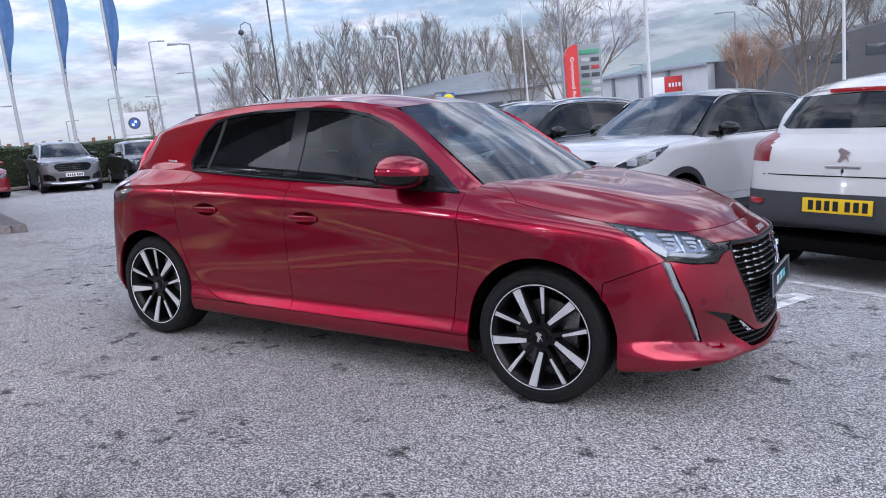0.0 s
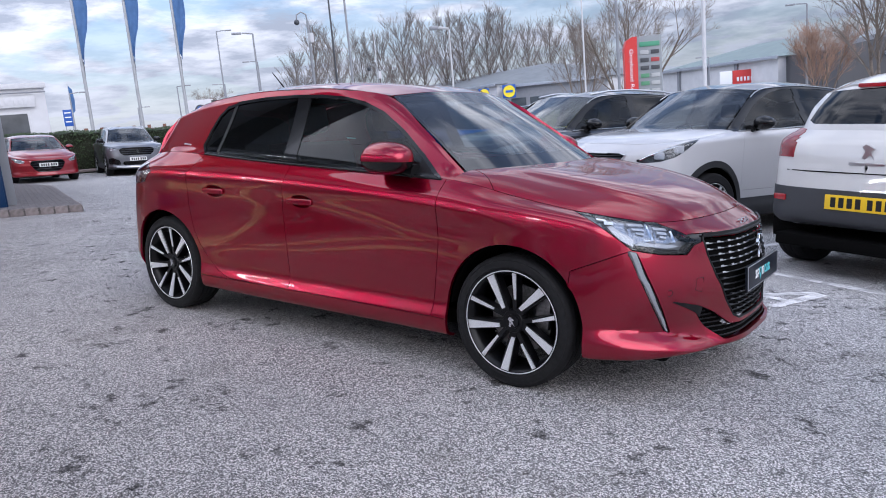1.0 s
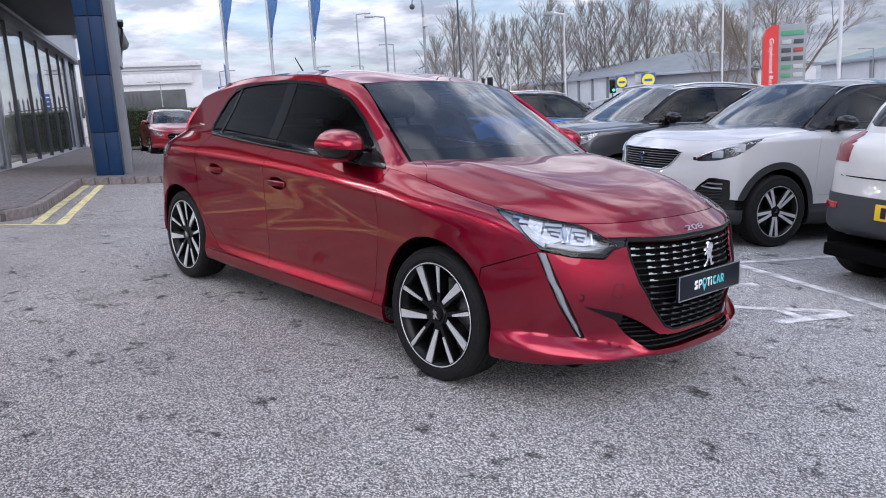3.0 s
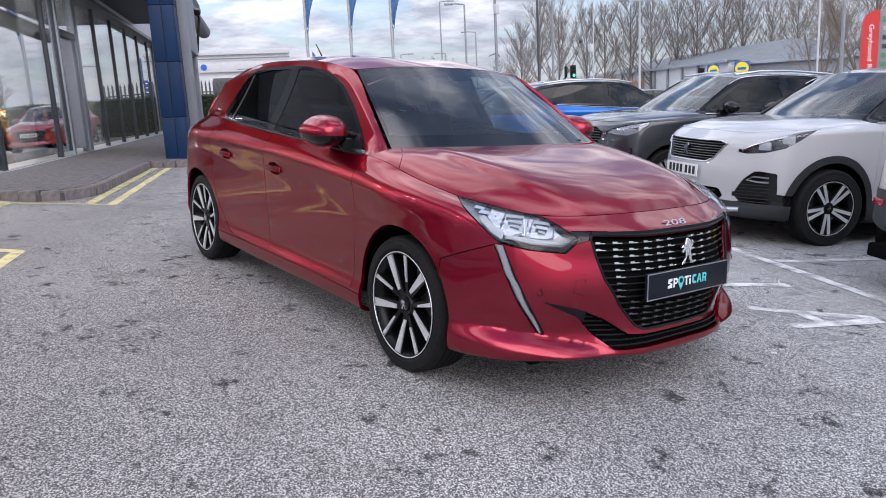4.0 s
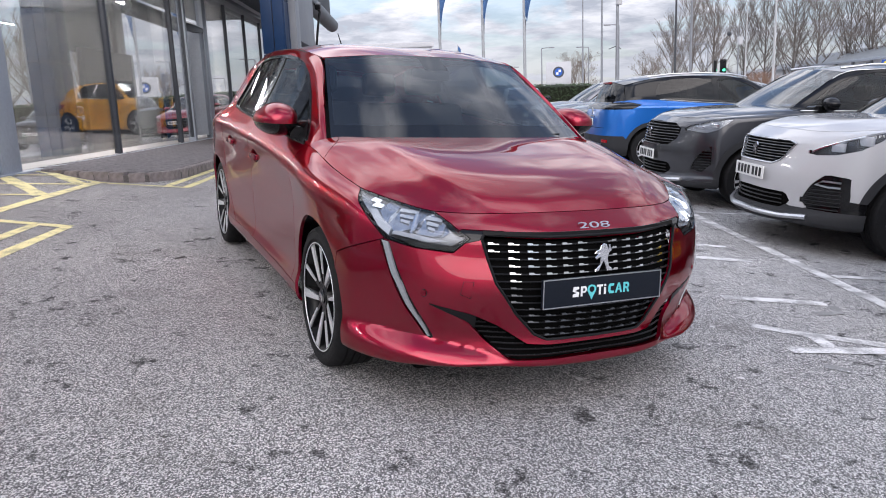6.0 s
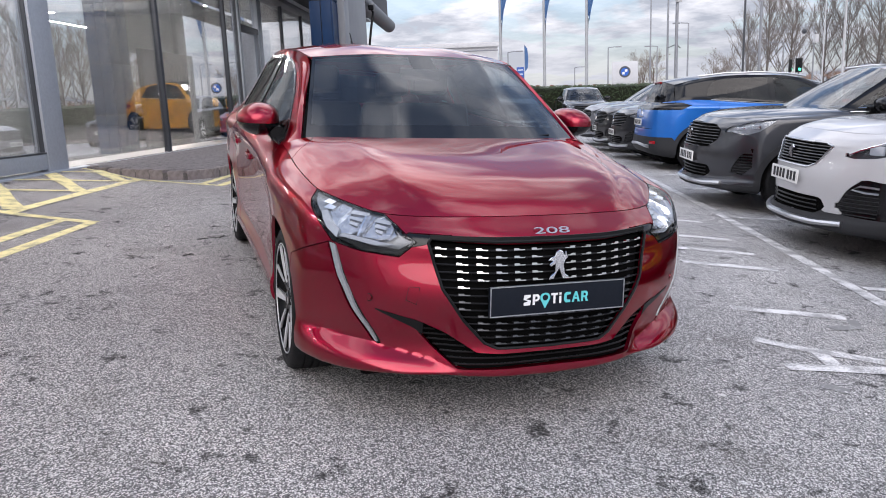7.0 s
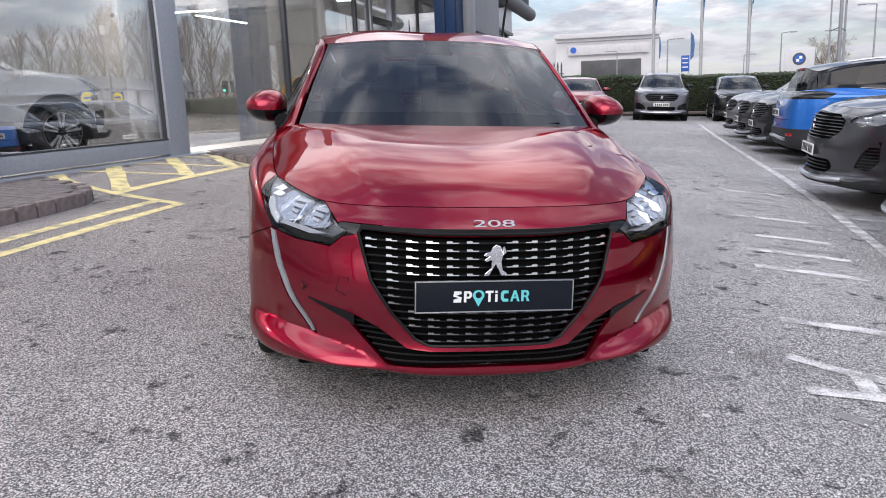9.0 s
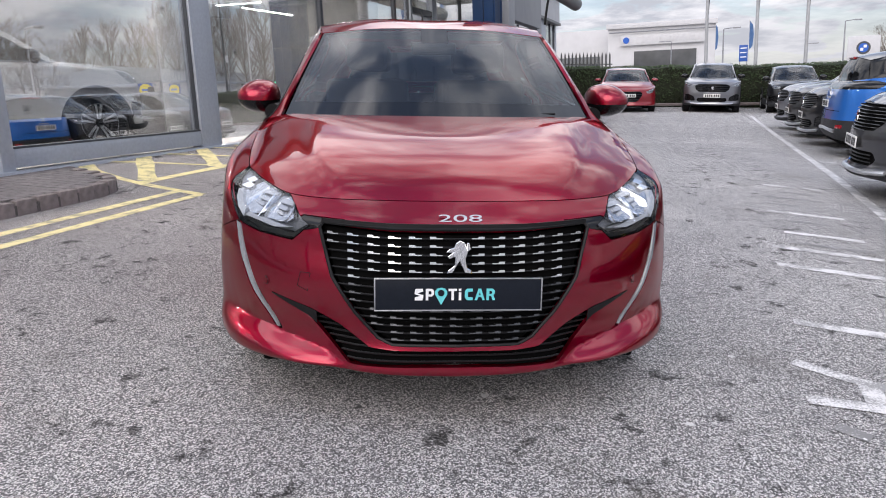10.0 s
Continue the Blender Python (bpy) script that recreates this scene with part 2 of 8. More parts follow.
def part(name, bm, mat, parent=None, label="", m=None, smooth=35):
    """One mesh object out of a bmesh, under a thing or under a part."""
    me = bpy.data.meshes.new(name)
    bm.to_mesh(me)
    bm.free()
    me.materials.append(mat)
    if smooth:
        me.shade_smooth()
        me.set_sharp_from_angle(angle=radians(smooth))
    return link(name, me, parent, label, m)


def thing(name, m, label, category, group=""):
    ob = new(name)
    ob.empty_display_size = 0.2
    ob.matrix_world = m
    return tagged(ob, label, category, group)


def add_box(bm, sx, sy, sz, m=Matrix(), bevel=0.0, seg=2):
    """A box sx, sy, sz, centred, with rounded edges, added to bm."""
    r = bmesh.ops.create_cube(bm, size=1)["verts"]
    for v in r:
        v.co = Vector((v.co.x * sx, v.co.y * sy, v.co.z * sz))
    if bevel:
        es = list({e for v in r for e in v.link_edges})
        r = list({v for f in bmesh.ops.bevel(bm, geom=es, offset=bevel, segments=seg, affect="EDGES", profile=0.6)["faces"] for v in f.verts} | {v for v in r if v.is_valid})
    for v in r:
        v.co = m @ v.co
    return r


def box(name, sx, sy, sz, mat, parent=None, m=Matrix(), bevel=0.004, label="", seg=2):
    bm = bmesh.new()
    add_box(bm, sx, sy, sz, Matrix(), bevel, seg)
    return part(name, bm, mat, parent, label, m)


def add_tube(bm, pts, radii, seg=8, cap=True):
    """A round bar through pts; radii is one number or one for each point."""
    pts = [Vector(p) for p in pts]
    radii = radii if hasattr(radii, "__len__") else [radii] * len(pts)
    rings, side = [], None
    for k, p in enumerate(pts):
        d = (pts[min(k + 1, len(pts) - 1)] - pts[max(k - 1, 0)]).normalized()
        if side is None:
            side = d.orthogonal().normalized()
        side = (side - d * side.dot(d)).normalized()
        up = d.cross(side)
        rings.append([bm.verts.new(p + radii[k] * (math.cos(a) * side + math.sin(a) * up)) for a in (2 * math.pi * q / seg for q in range(seg))])
    for a, b in zip(rings, rings[1:]):
        for q in range(seg):
            bm.faces.new((a[q], a[(q + 1) % seg], b[(q + 1) % seg], b[q]))
    if cap:
        bm.faces.new(rings[0][::-1])
        bm.faces.new(rings[-1])


def tube(name, pts, radii, mat, parent=None, seg=8, label="", m=None):
    bm = bmesh.new()
    add_tube(bm, pts, radii, seg)
    return part(name, bm, mat, parent, label, m)


def add_lathe(bm, prof, seg=48, closed=False):
    """A body turned about x: prof gives (x, r)."""
    rings = [[bm.verts.new((x, r * math.cos(a), r * math.sin(a))) for a in (2 * math.pi * q / seg for q in range(seg))] for x, r in prof]
    pairs = list(zip(rings, rings[1:])) + ([(rings[-1], rings[0])] if closed else [])
    for a, b in pairs:
        for q in range(seg):
            bm.faces.new((a[q], a[(q + 1) % seg], b[(q + 1) % seg], b[q]))


def add_prism(bm, poly, depth, m=Matrix()):
    """A plate: the outline poly in its x, z plane, depth thick towards +y."""
    a = [bm.verts.new(m @ Vector((x, 0, z))) for x, z in poly]
    b = [bm.verts.new(m @ Vector((x, depth, z))) for x, z in poly]
    n = len(poly)
    bm.faces.new(a)
    bm.faces.new(b[::-1])
    for k in range(n):
        bm.faces.new((a[k], b[k], b[(k + 1) % n], a[(k + 1) % n]))
    bmesh.ops.recalc_face_normals(bm, faces=bm.faces[:])


def letters(name, body, size, mat, parent, m, depth=0.002, label="", squash=1.0):
    """Writing in the built-in font, as a mesh."""
    cu = bpy.data.curves.new(name, "FONT")
    cu.body, cu.size, cu.extrude, cu.align_x, cu.align_y = body, size, depth, "CENTER", "CENTER"
    tmp = bpy.data.objects.new(name, cu)
    me = bpy.data.meshes.new_from_object(tmp)
    bpy.data.objects.remove(tmp)
    bpy.data.curves.remove(cu)
    me.name = name
    me.materials.append(mat)
    return link(name, me, parent, label, m @ Matrix.Diagonal((squash, 1, 1, 1)))


# ---- shells cut into panels ----
class Shell:
    """A surface of points and faces that can be cut along outlines drawn in a plane of two of its directions."""

    def __init__(self, verts, faces):
        self.v, self.f = np.array(verts, float).reshape(-1, 3), np.array(faces, int)
        self.masks = []

    @classmethod
    def patch(cls, p):
        return cls(p.reshape(-1, 3), grid_faces(*p.shape[:2]))

    def normals(self):
        a = self.v[self.f]
        fn = np.cross(a[:, 2] - a[:, 0], a[:, 3] - a[:, 1])
        n = np.zeros_like(self.v)
        for k in range(4):
            np.add.at(n, self.f[:, k], fn)
        return n / np.maximum(np.linalg.norm(n, axis=1), 1e-12)[:, None]

    def cut(self, outline, e1, e2, where=None):
        """Moves the points next to the outline onto it. Gives, as a one-item list kept up to date by later cuts, for each face whether it lies inside. where: which points may count."""
        e1, e2 = np.asarray(e1, float), np.asarray(e2, float)
        e1, e2 = e1 / np.linalg.norm(e1), e2 / np.linalg.norm(e2)
        e3 = np.cross(e1, e2)
        q = np.stack([self.v @ e1, self.v @ e2], 1)
        ok = np.ones(len(q), bool) if where is None else where(self.v)
        a = np.asarray(outline, float)
        b = np.roll(a, -1, axis=0)
        best, near = np.full(len(q), 1e9), q.copy()
        for s, t in zip(a, b):
            d = t - s
            u = np.clip(((q - s) @ d) / max(d @ d, 1e-12), 0, 1)
            p = s + u[:, None] * d
            r = np.linalg.norm(q - p, axis=1)
            w = r < best
            best[w], near[w] = r[w], p[w]
        state = inside(q, a) & ok
        n = self.normals()
        edges = np.vstack([self.f[:, [k, (k + 1) % 4]] for k in range(4)])
        cross = edges[state[edges[:, 0]] != state[edges[:, 1]]]
        cross = cross[ok[cross].all(1)]
        pick = np.where(best[cross[:, 0]] < best[cross[:, 1]], cross[:, 0], cross[:, 1])
        move = np.zeros(len(q), bool)
        move[pick] = True
        d = near - q
        n3 = n @ e3
        n3 = np.where(np.abs(n3) < 0.15, np.where(n3 < 0, -0.15, 0.15), n3)
        lift = -(d[:, 0] * (n @ e1) + d[:, 1] * (n @ e2)) / n3
        step = d[:, :1] * e1 + d[:, 1:] * e2 + lift[:, None] * e3
        self.v[move] += step[move]
        # split the faces that the outline crosses from corner to corner
        side = np.where(move, 0, np.where(state, 1, -1))[self.f]
        mixed = (side.max(1) > 0) & (side.min(1) < 0)
        f, extra = self.f, []
        for k in np.flatnonzero(mixed):
            c = f[k].copy()
            for o in (0, 1):
                if side[k, o] == 0 and side[k, o + 2] == 0:
                    f[k] = (c[o], c[o + 1], c[o + 2], c[o + 2])
                    extra.append((k, (c[o], c[o + 2], c[(o + 3) % 4], c[(o + 3) % 4])))
                    break
        self.new = np.array([k for k, _ in extra], int)
        if extra:
            self.f = np.vstack([f, [e for _, e in extra]])
            for hook in self.masks:
                hook[0] = np.concatenate([hook[0], hook[0][self.new]])
        fq = self.f
        mid = self.v[fq].mean(1)
        tri = fq[:, 2] == fq[:, 3]
        mid[tri] = self.v[fq[tri][:, :3]].mean(1)
        got = [inside(np.stack([mid @ e1, mid @ e2], 1), a) & ok[fq].all(1)]
        self.masks.append(got)
        return got

    def take(self, mask):
        return Shell(self.v, self.f[mask])


def inside(p, poly):
    a, b = poly, np.roll(poly, -1, axis=0)
    c = np.zeros(len(p), bool)
    for (x0, y0), (x1, y1) in zip(a, b):
        if y0 != y1:
            c ^= ((y0 > p[:, 1]) != (y1 > p[:, 1])) & (p[:, 0] < (x1 - x0) * (p[:, 1] - y0) / (y1 - y0) + x0)
    return c


def shell_bm(sh, mirror=0, gap=0.0018, flange=0.014, push=0.0, rim_only=False):
    """A bmesh of a panel: its rim drawn in by gap and folded inwards by flange. mirror: 0 as it is, 1 the other side, 2 both sides in one."""
    used, inv = np.unique(sh.f, return_inverse=True)
    v, f = sh.v[used], inv.reshape(sh.f.shape)
    nrm = Shell(v, f).normals()
    v = v + push * nrm
    sides = [False] if mirror == 0 else [True] if mirror == 1 else [False, True]
    bm = bmesh.new()
    for flip in sides:
        s = np.array([-1.0, 1, 1]) if flip else np.ones(3)
        vs = [bm.verts.new(tuple(p)) for p in v * s]
        for q in f:
            ids = list(dict.fromkeys(int(k) for k in q))
            if len(ids) > 2:
                try:
                    bm.faces.new([vs[k] for k in (ids[::-1] if flip else ids)])
                except ValueError:
                    pass
    if mirror == 2:
        bmesh.ops.remove_doubles(bm, verts=[w for w in bm.verts if abs(w.co.x) < 0.004], dist=0.006)
    old = bm.faces[:]
    if gap or flange:
        bm.normal_update()
        rim = [e for e in bm.edges if len(e.link_faces) == 1 and not (abs(e.verts[0].co.x) < 1e-4 and abs(e.verts[1].co.x) < 1e-4)]
        pull = {}
        for e in rim:
            c = e.link_faces[0].calc_center_median()
            d = (e.verts[1].co - e.verts[0].co).normalized()
            w = c - e.verts[0].co
            w = (w - d * w.dot(d)).normalized()
            for q in e.verts:
                pull.setdefault(q, []).append(w)
        if flange:
            normal = {q: q.normal.copy() for q in pull}
            ext = bmesh.ops.extrude_edge_only(bm, edges=rim)["geom"]
            fresh = [g for g in ext if isinstance(g, bmesh.types.BMVert)]
            src = {}
            for q in fresh:
                for e in q.link_edges:
                    o = e.other_vert(q)
                    if o in normal:
                        src[q] = o
            for q, o in src.items():
                q.co = o.co - normal[o] * flange
        for q, ws in pull.items():
            w = sum(ws, Vector())
            if w.length > 1e-6:
                q.co += w.normalized() * gap
    if rim_only:
        bmesh.ops.delete(bm, geom=old, context="FACES")
    return bm


# ---- cars: shells ----
class Body:
    """The outer skin of a car as smooth patches (one half, x > 0, nose towards -y). spec holds its plan, heights and edges; warp
    reshapes all of it, so that one set of lines serves small and tall cars."""

    def __init__(self, warp=None, fine=20, across=9):
        self.warp = warp or (lambda p: p)
        # The plan at mid height, from the middle of the nose round the corner and along the side to the middle of the tail.
        self.plan = np.array([(0, -2.10), (0.22, -2.085), (0.42, -2.015), (0.58, -1.935), (0.70, -1.84), (0.785, -1.72), (0.835, -1.58), (0.862, -1.27), (0.848, -0.90),
                              (0.838, -0.4), (0.838, 0.2), (0.845, 0.8), (0.866, 1.27), (0.838, 1.56), (0.735, 1.75), (0.48, 1.85), (0, 1.885)])
        # Lines from under the sill to the shoulder: keys of (station, inset, height).
        self.lines = [
            [(0, 0.10, 0.185), (4, 0.10, 0.19), (8, 0.07, 0.165), (11, 0.07, 0.165), (14, 0.12, 0.22), (16, 0.12, 0.24)],
            [(0, 0.01, 0.196), (2, 0.00, 0.205), (4, 0.0, 0.20), (6, 0.0, 0.20), (8, 0.016, 0.192), (11, 0.016, 0.192), (14, 0.05, 0.24), (16, 0.05, 0.27)],
            [(0, 0.00, 0.236), (2, -0.014, 0.238), (4, -0.014, 0.262), (5, -0.018, 0.27), (6, -0.014, 0.26), (8, 0.002, 0.262), (11, 0.002, 0.262), (14, 0.0, 0.32), (16, 0.0, 0.34)],
            [(0, 0.014, 0.31), (3, 0.018, 0.325), (4, 0.008, 0.335), (6, -0.010, 0.34), (7, 0.0, 0.36), (8, 0.018, 0.345), (11, 0.017, 0.345), (12, 0.0, 0.38), (14, 0.0, 0.42), (16, 0.0, 0.44)],
            [(0, 0.0, 0.48), (4, 0.0, 0.47), (6, -0.008, 0.47), (7, -0.002, 0.50), (8, 0.012, 0.50), (11, 0.010, 0.50), (12, -0.002, 0.52), (14, 0.004, 0.56), (16, 0.02, 0.58)],
            [(0, 0.022, 0.605), (3, 0.022, 0.605), (4, 0.016, 0.63), (5, 0.012, 0.65), (6, 0.008, 0.665), (7, 0.002, 0.685), (8, 0.004, 0.71), (11, 0.005, 0.735), (12, 0.0, 0.75), (14, 0.02, 0.76), (16, 0.06, 0.76)],
            [(0, 0.048, 0.672), (2, 0.044, 0.682), (3, 0.046, 0.692), (4, 0.048, 0.71), (5, 0.042, 0.735), (6, 0.03, 0.762), (7, 0.012, 0.80), (8, 0.007, 0.828), (9, 0.006, 0.838), (11, 0.007, 0.868), (12, 0.010, 0.885), (14, 0.05, 0.88), (16, 0.10, 0.88)],
        ]
        # The upper edge: bonnet front, lamp top, wing edge, belt line, tail.
        self.top = [(0, 0, -1.935, 0.745), (1, 0.2, -1.925, 0.745), (2, 0.40, -1.882, 0.743), (3, 0.55, -1.80, 0.745), (4, 0.64, -1.69, 0.764), (5, 0.705, -1.585, 0.785), (6, 0.738, -1.50, 0.80),
                    (7, 0.768, -1.25, 0.846), (8, 0.778, -0.93, 0.905), (9, 0.798, -0.4, 0.922), (10, 0.797, 0.2, 0.950), (11, 0.785, 0.8, 0.984), (12, 0.765, 1.2, 1.0), (13, 0.715, 1.44, 0.99), (14, 0.64, 1.60, 0.97), (15, 0.44, 1.71, 0.96), (16, 0, 1.745, 0.96)]
        self.rail = [(0.700, -0.945, 0.932), (0.635, -0.665, 1.130), (0.572, -0.392, 1.296), (0.598, -0.1, 1.338), (0.602, 0.3, 1.350), (0.592, 0.8, 1.332), (0.572, 1.15, 1.288), (0.535, 1.50, 1.205)]
        self.fine, self.across = fine, across

    def edge(self, s):
        k = np.array(self.top)
        return spline(k[:, 0], k[:, 1:], s)

    def strip(self, s0=0.0, s1=16.0):
        s = np.linspace(s0, s1, int((s1 - s0) * self.fine) + 1)
        st = np.arange(len(self.plan))
        c = spline(st, self.plan, s)
        e = 1e-3
        t = spline(st, self.plan, np.clip(s + e, 0, 16)) - spline(st, self.plan, np.clip(s - e, 0, 16))
        n = np.stack([t[:, 1], -t[:, 0]], 1) / np.linalg.norm(t, axis=1)[:, None]
        n[s < 1e-6], n[s > 16 - 1e-6] = (0, -1), (0, 1)
        rows = []
        for line in self.lines:
            k = np.array(line)
            inset, z = spline(k[:, 0], k[:, 1], s), spline(k[:, 0], k[:, 2], s)
            rows.append(np.c_[c - inset[:, None] * n, z])
        rows.append(self.edge(s))
        rows = np.stack(rows, 0)
        m = len(rows)
        p = spline(np.arange(m), rows.reshape(m, -1), np.linspace(0, m - 1, (m - 1) * self.across + 1)).reshape(-1, len(s), 3)
        p = p.transpose(1, 0, 2)
        p[s < 1e-6, :, 0], p[s > 16 - 1e-6, :, 0] = 0, 0
        return Shell.patch(self.warp(p))

    def bonnet(self, n=70, m=44):
        ce = lambda a, b, k: self.edge(np.linspace(a, b, k))
        mid = [(0, -1.935, 0.745), (0, -1.87, 0.792), (0, -1.76, 0.838), (0, -1.55, 0.888), (0, -1.3, 0.924), (0, -1.085, 0.950)]
        side = ce(3.0, 8.0, 16)
        front = ce(0, 3.0, 8)
        back = [(0, -1.085, 0.950), (0.3, -1.068, 0.950), (0.54, -1.012, 0.947), (0.68, -0.945, 0.939), (0.745, -0.935, 0.922), (0.778, -0.93, 0.905)]
        p = coons(mid, side, front, back, n, m)
        u, v = np.linspace(0, 1, n)[:, None], np.linspace(0, 1, m)[None]
        # crown near the wings and the two soft folds
        p[..., 2] += 0.030 * np.sin(np.pi * v) ** 1.0 * np.sin(np.pi * u) ** 0.8 * (0.35 + 0.65 * v)
        r = v - 0.60 - 0.06 * u
        p[..., 2] += 0.010 * np.where(r < 0, np.exp(-((r / 0.24) ** 2)), np.exp(-((r / 0.055) ** 2))) * np.sin(np.pi * np.clip(u, 0, 1)) ** 0.6
        p[:, 0, 0] = 0
        return Shell.patch(self.warp(self.level(p, 0.12)[:, ::-1]))

    @staticmethod
    def level(p, reach):
        """Lets the two mirrored halves meet along the centre without a fold."""
        x = p[..., 0]
        for k in (1, 2):
            slope = (p[:, 1, k] - p[:, 0, k]) / np.maximum(x[:, 1] - x[:, 0], 1e-6)
            p[..., k] -= slope[:, None] * x * np.exp(-x / reach)
        return p

    def windscreen(self, n=36, m=36):
        bottom = [(0, -1.085, 0.944), (0.3, -1.065, 0.942), (0.54, -1.01, 0.938), (0.678, -0.938, 0.938)]
        pillar = [(0.678, -0.938, 0.938), (0.612, -0.66, 1.128), (0.548, -0.392, 1.300)]
        head = [(0, -0.455, 1.330), (0.28, -0.44, 1.325), (0.548, -0.392, 1.300)]
        mid = [(0, -1.085, 0.944), (0, -0.76, 1.160), (0, -0.455, 1.330)]
        p = self.level(coons(mid, pillar, bottom, head, n, m), 0.18)
        return self.warp(p[:, ::-1])

    def roof(self, n=40, m=24):
        mid = [(0, -0.455, 1.331), (0, -0.2, 1.372), (0, 0.2, 1.394), (0, 0.7, 1.386), (0, 1.2, 1.338), (0, 1.62, 1.265)]
        side = [(0.556, -0.385, 1.303), *[(x - 0.012, y, z + 0.006) for x, y, z in self.rail[3:]]]
        p = coons(mid, side, [(0, -0.455, 1.331), (0.28, -0.44, 1.326), (0.556, -0.385, 1.303)], [(0, 1.62, 1.265), (0.3, 1.60, 1.252), (0.523, 1.50, 1.211)], n, m)
        u, v = np.linspace(0, 1, n)[:, None], np.linspace(0, 1, m)[None]
        p[..., 2] += 0.012 * np.sin(np.pi * v) ** 1.2 * np.sin(np.pi * np.clip(u * 1.6, 0, 1)) ** 0.5
        p[:, 0, 0] = 0
        return Shell.patch(self.warp(self.level(p, 0.15)[:, ::-1]))

    def flank(self, n=150, m=36):
        """The side above the belt: pillars and window openings."""
        bottom = np.vstack([self.edge(np.linspace(8.0, 13.4, 30))])
        p = coons(bottom, self.rail, [bottom[0], self.rail[0]], [bottom[-1], self.rail[-1]], n, m)
        v = np.linspace(0, 1, m)[None]
        p[..., 0] += 0.006 * np.sin(np.pi * v)
        # the glass lies in one even sheet: a low curve fitted through the whole side, blended in away from the rim
        y, z = p[..., 1], p[..., 2]
        a = np.stack([np.ones_like(y), y, z, y * y, y * z, z * z], -1)
        mid = a[12:-12, 5:-5].reshape(-1, 6)
        even = a @ np.linalg.lstsq(mid, p[12:-12, 5:-5, 0].ravel(), rcond=None)[0]
        u = np.linspace(0, 1, n)[:, None]
        w = np.clip(np.minimum(v, 1 - v) / 0.12, 0, 1) * np.clip(np.minimum(u, 1 - u) / 0.07, 0, 1)
        w = w * w * (3 - 2 * w)
        p[..., 0] += w * (even - p[..., 0])
        return Shell.patch(self.warp(p))

    def tail(self, n=24, m=30):
        b = self.edge(np.linspace(16, 13.4, 14))
        p = coons([(0, 1.62, 1.252), (0.3, 1.60, 1.242), (0.535, 1.50, 1.205)], b, [(0, 1.62, 1.252), (0, 1.70, 1.11), b[0]], [(0.535, 1.50, 1.205), (0.63, 1.52, 1.10), b[-1]], n, m)
        p[0, :, 0] = 0
        return Shell.patch(self.warp(p))


def circle(cy, cz, r, n=48):
    return [(cy + r * math.cos(2 * math.pi * k / n), cz + r * math.sin(2 * math.pi * k / n)) for k in range(n)]


def ellipse(cy, cz, a, b, n=28):
    return [(cy + a * math.cos(2 * math.pi * k / n), cz + b * math.sin(2 * math.pi * k / n)) for k in range(n)]


def inset_poly(poly, d):
    """The outline moved inwards by d (for outlines without tight turns)."""
    p = np.asarray(poly, float)
    a, b = np.roll(p, 1, axis=0), np.roll(p, -1, axis=0)
    area = 0.5 * np.sum(p[:, 0] * b[:, 1] - b[:, 0] * p[:, 1])
    e0, e1 = p - a, b - p
    n0, n1 = (np.stack([-e[:, 1], e[:, 0]], 1) / np.maximum(np.linalg.norm(e, axis=1), 1e-9)[:, None] for e in (e0, e1))
    n = n0 + n1
    n /= np.maximum(np.linalg.norm(n, axis=1), 0.6)[:, None]
    return p + n * d * np.sign(area)


Y, Z, X = (0, 1, 0), (0, 0, 1), (1, 0, 0)


